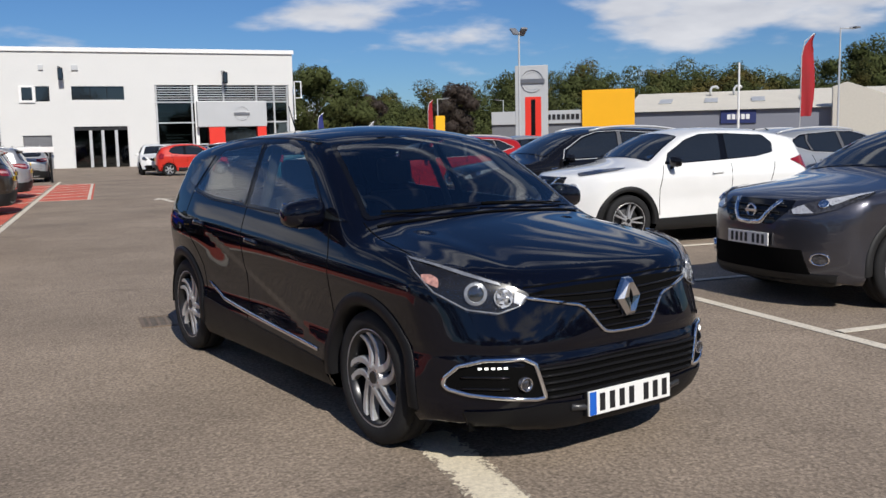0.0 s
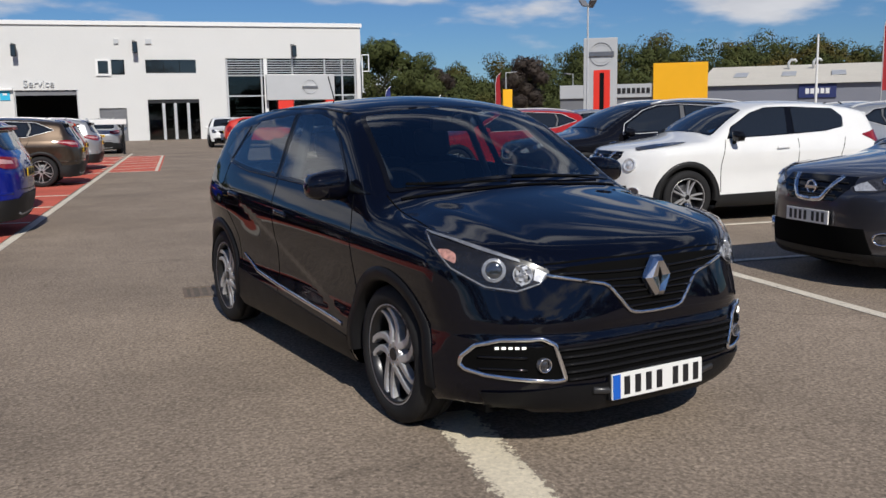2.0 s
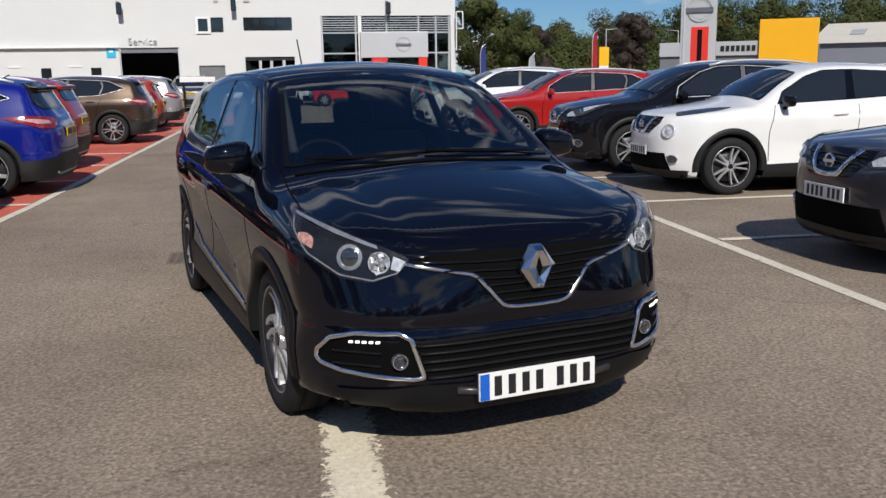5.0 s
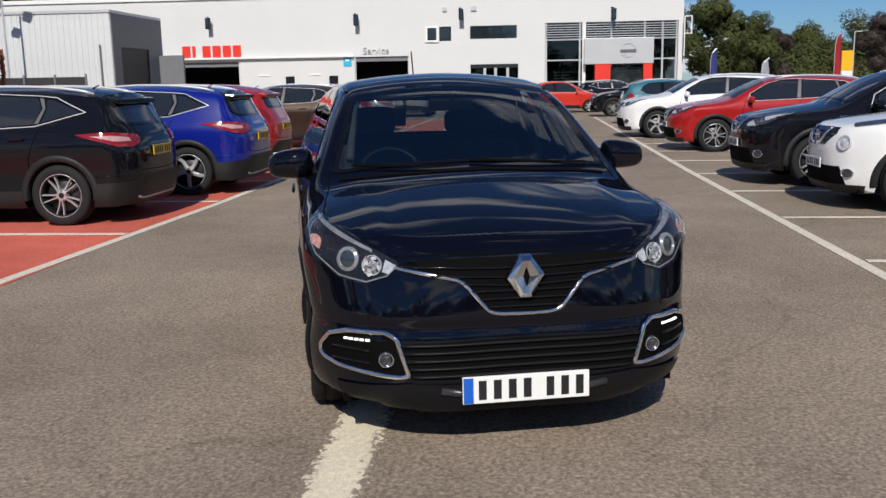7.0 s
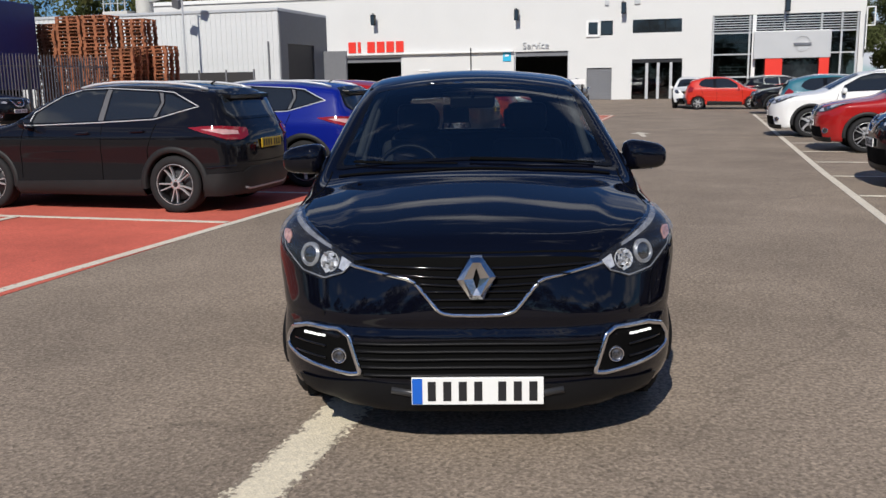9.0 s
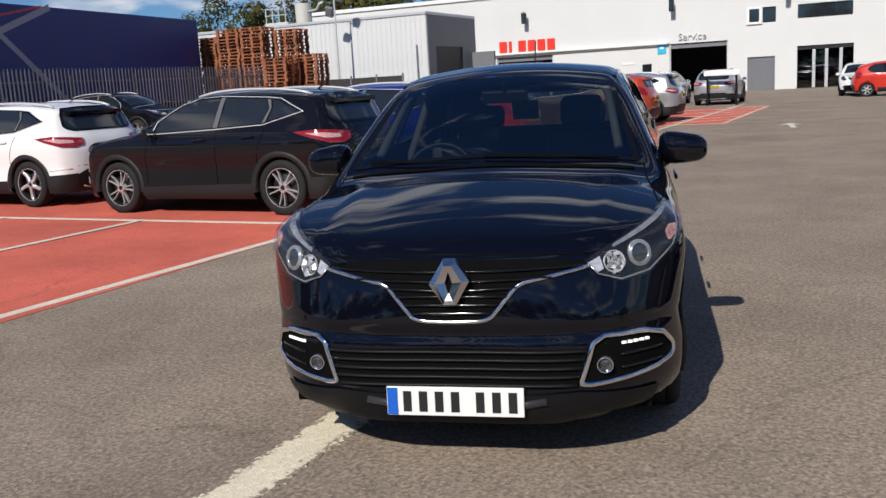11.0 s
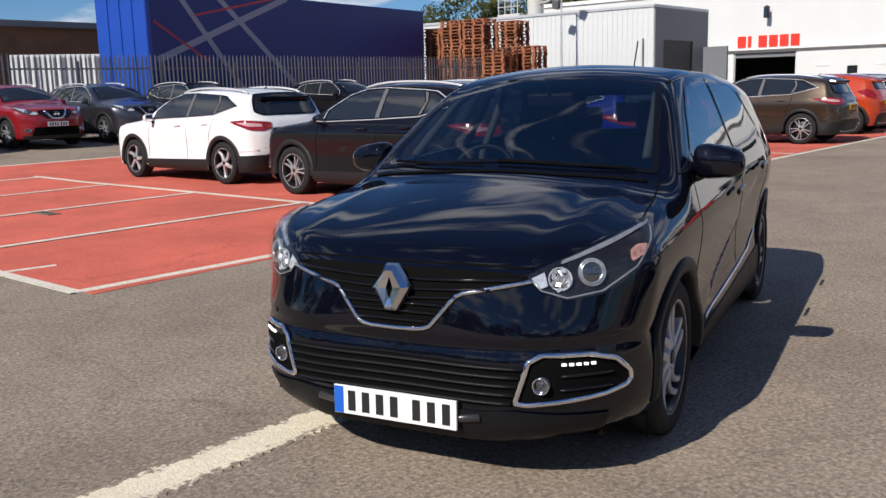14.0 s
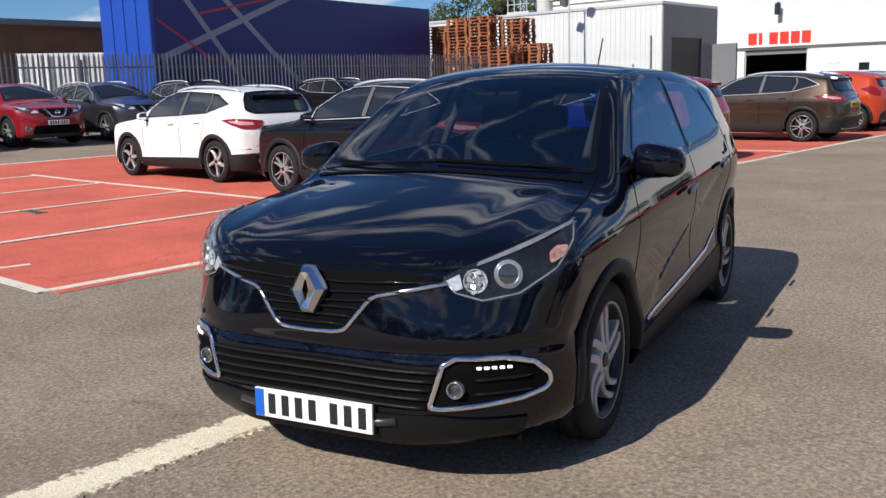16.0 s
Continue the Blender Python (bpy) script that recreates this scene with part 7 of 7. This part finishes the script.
def panel_fence():
    """Dark solid panels between posts in front of the store."""
    t = thing("panel_fence", park(-29.0, 38.2), "low dark panel fence before the white store", "fence")
    dark = mat("dark_fence_panel", (0.030, 0.029, 0.030), 0.8, 0, 0.2, 2.0)
    me, post = bm_mesh("panel", box(0.04, 1.56, -0.02, 0.02, 0.05, 2.15, 0.01), dark), bm_mesh("post", box(-0.04, 0.04, -0.04, 0.04, 0, 2.28), CLAD_GREY)
    for i in range(6):
        part("post", post, None, t, m=pose(1.6 * i, 0, 0))
        if i < 5:
            part("panel", me, None, t, m=pose(1.6 * i, 0, 0))


panel_fence()


def pallet_stack(u, v, count, z0, group):
    t = thing("pallet_stack", park(u, v, z0, random.uniform(-4, 4)), "tall stack of orange-brown wooden pallets", "pallets", group)
    for i in range(count):
        part("pallet", PALLET, None, t, m=pose(random.uniform(-0.03, 0.03), random.uniform(-0.03, 0.03), 0.145 * i, 0, 0, random.uniform(-2, 2)))


WOOD = mat("orange_stained_wood", (0.27, 0.095, 0.042), 0.8, 0, 0.25, 4.0, 40.0, per_piece=0.2)
bm_ = bmesh.new()
for i_ in range(6):
    add_box(bm_, -0.6, 0.6, -0.5 + 0.18 * i_, -0.5 + 0.18 * i_ + 0.10, 0.120, 0.142)
for y_ in (-0.5, -0.05, 0.4):
    add_box(bm_, -0.6, 0.6, y_, y_ + 0.10, 0.0, 0.02)
    for x_ in (-0.6, -0.07, 0.46):
        add_box(bm_, x_, x_ + 0.14, y_, y_ + 0.10, 0.0205, 0.1195)
PALLET = bm_mesh("pallet", bm_, WOOD)
for u_, v_, n_ in ((-25.9, 28.9, 27), (-24.65, 29.0, 29), (-23.35, 29.0, 29), (-22.1, 29.8, 28), (-21.4, 27.9, 19), (-20.75, 29.2, 20)):
    pallet_stack(u_, v_, n_, 0.28 if u_ < -21 else 0.26, "pallet stacks")
for x_, z_ in ((0, 0),):
    t_ = thing("yard_shed", park(-34.0, 12.2, 0.27), "low brown-walled yard shed with dark flat roof", "building")
    part("wall", box(-6, 0.0, -2.5, 8.0, 0, 4.0), mat("brown_brick_wall", (0.20, 0.10, 0.055), 0.85, 0, 0.2, 1.5, 14), t_)
    part("door", box(0.002, 0.06, -0.6, 0.5, 0, 3.7), mat("timber_door", (0.16, 0.085, 0.04), 0.7, 0, 0.2, 3), t_)
    part("dark_wing", box(-6, -0.4, 8.0, 22.0, 0, 3.9), mat("dark_timber_cladding", (0.035, 0.03, 0.028), 0.8, 0, 0.2, 2), t_)
    part("roof", box(-6.3, 0.35, -2.8, 22.2, 4.0, 4.25, 0.02), CLAD_GREY, t_)
    t_ = thing("white_container", park(-29.6, 10.4, 0.27, -30), "white corrugated storage container behind the fence", "container")
    part("body", box(-2.4, 0, 0, 6.0, 0.1, 2.7), WHITE_PLASTIC, t_)
    rib = bm_mesh("rib", box(0.001, 0.05, 0, 0.14, 0.15, 2.65, 0.01), WHITE_PLASTIC)
    for i_ in range(20):
        part("rib", rib, None, t_, m=pose(0, 0.1 + 0.29 * i_, 0))


# ---- signs, masts and flags across the lane ----
def pylon():
    m = park(21.3, 41.2) @ pose(0, 0, 0, 0, 0, -32)
    t = thing("sign_pylon", m, "tall grey sign pylon with ring emblem and red panel", "sign")
    part("slab", box(-0.92, 0.92, -0.15, 0.15, 0.0, 5.5, 0.03), SIGN_GREY, t)
    part("red_panel", box(-0.36, 0.55, -0.175, -0.152, 0.6, 3.75, 0.01), SIGN_RED, t, "red lower panel")
    part("dark_bar", box(-0.02, 0.22, -0.19, -0.177, 1.6, 3.6), GLOSS_BLACK, t)
    emblem(t, 0.05, -0.19, 4.62, 0.62)


pylon()


def mast(name, u, v, h, label, heads, finish=None):
    t = thing(name, park(u, v), label, "lamp post")
    part("pole", add_cyl(bmesh.new(), (0, 0, 0), (0, 0, h), 0.075, 0.045, 12), finish or STEEL_FRAME, t)
    for dx, tilt in heads:
        part("lamp_head", box(-0.18, 0.18, -0.30, 0.30, -0.05, 0.06, 0.03), CLAD_GREY, t, m=pose(dx, 0, h + 0.02, tilt, 0, 0))
        if abs(dx) > 0.3:
            part("arm", sweep([(0, 0, h - 0.05), (dx, 0, h + 0.0)], 0.03), STEEL_FRAME, t)
    return t


mast("flood_mast", 19.3, 38.6, 7.0, "slim steel mast with tilted floodlights", ((-0.25, 35), (0.22, -35)))
yard = mast("yard_flood_mast", -25.5, 39.1, 6.6, "slim steel mast with two floodlights before the store", ())
for dx_, z_ in ((-0.28, 5.85), (0.42, 6.62)):
    part("lamp_head", box(-0.22, 0.22, -0.12, 0.12, -0.28, 0.28, 0.03), CLAD_GREY, yard, m=pose(dx_, -0.1, z_, 30, 18, 0))
    part("arm", sweep([(0, 0, z_ - 0.1), (dx_, -0.06, z_ - 0.02)], 0.03), STEEL_FRAME, yard)
mast("street_lamp", 40.0, 37.6, 7.6, "grey street lamp with one arm", ((1.1, 0),))
mast("white_mast", 29.5, 33.6, 5.1, "slim white mast beside the depot", (), WHITE_PLASTIC)
mast("street_lamp", 30.0, 80.0, 5.5, "grey street lamp beside trees", ((0.9, 0),))
mast("street_lamp", 44.0, 95.0, 6.0, "grey street lamp beside trees", ((-0.9, 0),))


def flag(u, v, z0, z1, turn, material, label, w=0.75):
    t = thing("feather_flag", park(u, v, 0, turn), label, "flag", "feather flags")
    part("pole", sweep([(0, 0, 0), (0, 0, z1 - 0.9), (0.12, 0, z1 - 0.3), (0.5, 0, z1)], 0.022, 8), STEEL_FRAME, t)
    vs, fs, n = [], [], 26
    for i in range(n + 1):
        f = i / n
        z = z0 + (z1 - z0) * f
        wd = w * (0.55 + 0.45 * math.sin(math.pi * min(1, f * 0.9 + 0.1))) * (1 if f < 0.8 else (1 - (f - 0.8) / 0.2) * 0.9 + 0.1)
        lean = 0.0 if f < 0.75 else 0.5 * ((f - 0.75) / 0.25) ** 1.6
        for j in range(7):
            x = lean + wd * j / 6
            vs.append((x, 0.10 * math.sin(4.5 * f + j * 0.9) * j / 6, z))
    for i in range(n):
        for j in range(6):
            fs.append((i * 7 + j, i * 7 + j + 1, (i + 1) * 7 + j + 1, (i + 1) * 7 + j))
    part("cloth", mesh_of("cloth", vs, fs, material, True), None, t)


FLAG_RED = mat("red_flag_cloth", (0.30, 0.010, 0.016), 0.8, 0, 0.15, 2)
FLAG_BLUE = mat("dark_blue_flag_cloth", (0.02, 0.03, 0.16), 0.8, 0, 0.15, 2)
FLAG_GREY = mat("grey_flag_cloth", (0.28, 0.29, 0.33), 0.8, 0, 0.15, 2)
flag(25.05, 24.2, 2.1, 5.4, -20, FLAG_RED, "tall dark red feather flag on a pole", 0.6)
flag(22.5, 62.0, 1.6, 4.6, 20, FLAG_RED, "red feather flag by the far lane", 0.6)
flag(15.5, 70.0, 1.2, 3.9, 10, FLAG_BLUE, "dark blue feather flag beside the showroom", 0.6)
flag(17.0, 60.0, 0.9, 2.9, 10, FLAG_GREY, "small grey feather flag by the lane", 0.6)
t_ = thing("yellow_totem", park(22.0, 58.0), "small yellow and white totem sign", "sign")
part("panel", box(-0.35, 0.35, -0.08, 0.08, 0, 3.2, 0.02), WHITE_PLASTIC, t_)
part("yellow_top", box(-0.36, 0.36, -0.09, 0.09, 1.9, 3.22, 0.01), SIGN_YELLOW, t_)


def far_depots():
    """Low white-roofed depot and yellow-fronted showroom beyond the car park."""
    t = thing("yellow_showroom", park(34.3, 54.6, 0, -35), "low grey showroom with large yellow sign panel", "building")
    part("wall", box(-9.0, 1.5, 0.3, 10.0, 0, 3.4), CLAD_GREY, t)
    part("yellow_panel", box(-1.95, 1.95, -0.1, 0.29, 1.0, 4.95, 0.03), SIGN_YELLOW, t, "large yellow sign panel")
    part("fascia", box(-9.0, -2.0, 0.1, 0.29, 2.5, 3.5, 0.02), SIGN_GREY, t)
    for i in range(7):
        part("letter_bar", box(-4.6 + i * 0.36, -4.6 + i * 0.36 + 0.25, 0.06, 0.098, 2.8, 3.2), PLATE_BAR, t)
    d = thing("depot", park(50.0, 62.0, 0, -39), "long low depot with pale sheet roof", "building")
    part("wall", box(-8, 34, 0, 24, 0, 3.55), mat("blue_grey_sheet_wall", (0.19, 0.20, 0.24), 0.6, 0, 0.08, 0.5), d)
    bm = bmesh.new()
    vs = [bm.verts.new(p) for p in ((-8.3, -0.4, 3.56), (34.3, -0.4, 3.56), (34.3, 12, 5.7), (-8.3, 12, 5.7), (34.3, 24.4, 3.56), (-8.3, 24.4, 3.56))]
    for f in ((0, 1, 2, 3), (3, 2, 4, 5), (1, 4, 2), (0, 3, 5)):
        bm.faces.new([vs[i] for i in f])
    part("roof", bm, mat("pale_roof_sheet", (0.62, 0.58, 0.50), 0.7, 0, 0.08, 0.4, 3), d)
    part("sign", box(0.2, 3.2, -0.15, -0.01, 2.35, 3.5, 0.02), mat("navy_sign", (0.02, 0.03, 0.12), 0.5), d, "navy sign board with pale bars")
    for i in range(5):
        part("letter_bar", box(0.75 + i * 0.40, 1.05 + i * 0.40, -0.19, -0.152, 2.7, 3.15), WHITE_PLASTIC, d)
    for i in range(9):
        part("roof_light", box(-0.6, 0.6, -1.4, 1.4, 0, 0.05), SIGN_GREY, d, m=pose(-5 + i * 4.2, 5.5, 4.62, 9.8, 0, 0))
    for x in (-1.0, 1.2):
        part("roof_vent", sweep([(x, 9, 5.0), (x, 9, 5.8), (x + 0.18, 9, 6.05), (x + 0.55, 9, 6.05), (x + 0.7, 9, 5.85)], 0.13, 10), STEEL_FRAME, d, smooth=True)
    bm = bmesh.new()
    ring = ((9.3, 0.0), (16.5, 0.0), (16.5, 3.3), (10.4, 5.6), (9.3, 5.25))
    near, back = [bm.verts.new((x, -1.2, z)) for x, z in ring], [bm.verts.new((x, -0.02, z)) for x, z in ring]
    bm.faces.new(near)
    bm.faces.new(back[::-1])
    for i in range(5):
        bm.faces.new((near[i], back[i], back[(i + 1) % 5], near[(i + 1) % 5]))
    part("gable_block", bm, mat("cream_sheet_wall", (0.52, 0.49, 0.43), 0.6, 0, 0.06), d)


far_depots()


def workshop_barrier():
    t = thing("loading_frame", park(-4.3, 36.0), "white board on dark posts beside the yard", "frame")
    for x in (-0.6, 0.6):
        part("post", box(x - 0.04, x + 0.04, -0.05, 0.05, 0, 1.45), BLACK_PLASTIC, t)
    part("board", box(-0.75, 0.75, -0.09, -0.052, 1.28, 1.50, 0.01), WHITE_PLASTIC, t)


workshop_barrier()


# ---- trees ----
LEAF = mat("green_leaves", (0.060, 0.072, 0.022), 0.8, 0, 0.45, 0.13, 0.9, second=(0.085, 0.066, 0.018), amount=0.10, spec=0.2)
LEAF_DARK = mat("dark_purple_leaves", (0.040, 0.027, 0.020), 0.7, 0, 0.3, 0.5, 2.0)
BARK = mat("bark", (0.09, 0.07, 0.05), 0.9, 0, 0.2, 6)


def leaf_cloud(centres, per, size, rng, squash=0.8):
    """Many small bent leaves spread in clumps round the given centres (x, y, z, radius)."""
    vs, fs, nors = [], [], []
    for cx, cy, cz, r in centres:
        d = rng.normal(size=(per, 3))
        d /= np.linalg.norm(d, axis=1)[:, None]
        rad = r * (0.72 + 0.33 * rng.random(per)) * (1 + 0.22 * np.sin(d[:, 0] * 7 + cx) * np.sin(d[:, 2] * 6 + cy))
        p = d * rad[:, None] * np.array([1, 1, squash]) + np.array([cx, cy, cz])
        a = rng.normal(size=(per, 3))
        a -= (a * d).sum(1)[:, None] * d * 0.7
        a /= np.linalg.norm(a, axis=1)[:, None]
        b = np.cross(d, a) + 0.3 * rng.normal(size=(per, 3))
        b /= np.linalg.norm(b, axis=1)[:, None]
        b *= -np.sign((np.cross(a, b) * d).sum(1))[:, None]
        s = size * (0.6 + 0.8 * rng.random(per))[:, None]
        k = len(vs)
        q = np.stack([p - a * s, p + b * s * 0.6, p + a * s, p - b * s * 0.6], 1).reshape(-1, 3)
        vs.extend(map(tuple, q))
        soft_n = d * 0.9 + np.cross(a, b) * np.sign((np.cross(a, b) * d).sum(1))[:, None] * 0.22
        soft_n /= np.linalg.norm(soft_n, axis=1)[:, None]
        nors.extend(map(tuple, np.repeat(soft_n, 4, axis=0)))
        fs.extend((k + 4 * i, k + 4 * i + 1, k + 4 * i + 2, k + 4 * i + 3) for i in range(per))
    return vs, fs, nors


def leaf_mesh(name, cloud, material):
    me = mesh_of(name, cloud[0], cloud[1], material, True)
    me.normals_split_custom_set_from_vertices(cloud[2])
    return me


def tree(u, v, h, w, leaf, label, seed, per=420):
    rng = np.random.default_rng(seed)
    t = thing("tree", park(u, v), label, "tree", "broad-leaved trees")
    bm = bmesh.new()
    add_cyl(bm, (0, 0, -0.1), (0.1, 0, h * 0.45), 0.035 * h, 0.02 * h, 10)
    for i in range(7):
        a = i * 0.9 + rng.random()
        z0 = h * (0.28 + 0.03 * i)
        add_cyl(bm, (0.05, 0, z0), (w * 0.36 * math.cos(a), w * 0.36 * math.sin(a), z0 + h * 0.28), 0.012 * h, 0.004 * h, 6)
    part("trunk", bm, BARK, t)
    cs = []
    for i in range(20):
        a, f = rng.random() * 6.283, rng.random()
        rr = w * 0.5 * math.sqrt(rng.random()) * math.sin(math.pi * (0.22 + 0.68 * f)) * 0.9
        cs.append((rr * math.cos(a), rr * math.sin(a), h * (0.30 + 0.58 * f), w * (0.13 + 0.10 * rng.random())))
    part("crown", leaf_mesh("crown", leaf_cloud(cs, per * 3, 0.012 * h, rng), leaf), None, t)


tree(17.8, 82.0, 9.0, 7.5, LEAF, "tall dense green tree beside the showroom", 3)
tree(13.8, 84.0, 8.6, 6.5, LEAF, "tall dense green tree beside the showroom", 4)
tree(21.6, 82.5, 7.6, 5.5, LEAF, "dense green tree beside the showroom", 5)
tree(24.3, 84.0, 6.4, 3.6, LEAF_DARK, "dark purple-leaved small tree", 6)
tree(47.0, 118.0, 9.6, 7.5, LEAF_DARK, "dark brownish tree before the wood", 7)


def wood(name, line, depth, seed, count, size, material, label):
    """A far wooded slope: one mass of many clumps of leaves over a rising bank."""
    rng = np.random.default_rng(seed)
    us, vs_, hs = zip(*line)
    cs = []
    for i in range(count // 3):
        f = rng.random()
        u, v, h = [float(np.interp(f, np.linspace(0, 1, len(line)), q)) for q in (us, vs_, hs)]
        g = rng.random()
        nrm = math.hypot(u, v)
        du, dv = u / nrm, v / nrm
        back = -depth * (1 - g)
        wide = size * (1.0 + 0.5 * rng.random())
        z = h * (0.10 + 0.90 * g ** 0.8) - wide * 0.75 + rng.normal() * 0.5
        for k in range(7):
            o = rng.normal(size=3)
            o *= wide * 0.85 / np.linalg.norm(o)
            r = size * (0.50 + 0.35 * rng.random())
            cs.append((u + du * back + o[0], v + dv * back + o[1], z + 0.9 * o[2] - (0 if k else 0.5 * wide), r if k else wide * 0.9))
    solid(name, leaf_mesh(name, leaf_cloud(cs, 420, size * 0.064, rng, 0.85), material), None, PARK, label, "trees", kind="stuff")


wood("far_wood", ((42, 175, 8.5), (59, 185, 11.0), (76, 178, 14.2), (93, 170, 17.6), (105, 163, 17.0), (118, 154, 16.6), (131, 144, 14.6), (140, 135, 18.4), (152, 120, 18.0), (165, 100, 17.0)), 26, 11, 620, 3.4, LEAF, "dense green wood on a far slope")
wood("far_wood", ((-70, 78, 12.0), (-50, 82, 13.5), (-34, 84, 13.5), (-46, 95, 14.5)), 8, 12, 140, 3.0, LEAF, "green trees behind the store")
wood("far_wood", ((-150, 30, 9.0), (-120, 70, 9.0), (-70, 95, 9.0)), 14, 13, 120, 3.6, LEAF, "distant green trees beyond the yard")
# added tree row behind the camera, out of view, to darken bumper reflections
wood("far_wood", ((-75, -12, 10.0), (-48, -34, 11.0), (-10, -46, 11.0), (25, -46, 11.0), (58, -30, 11.0), (80, -5, 10.0)), 6, 14, 190, 3.2, LEAF, "unseen green trees added behind the camera to darken reflections")
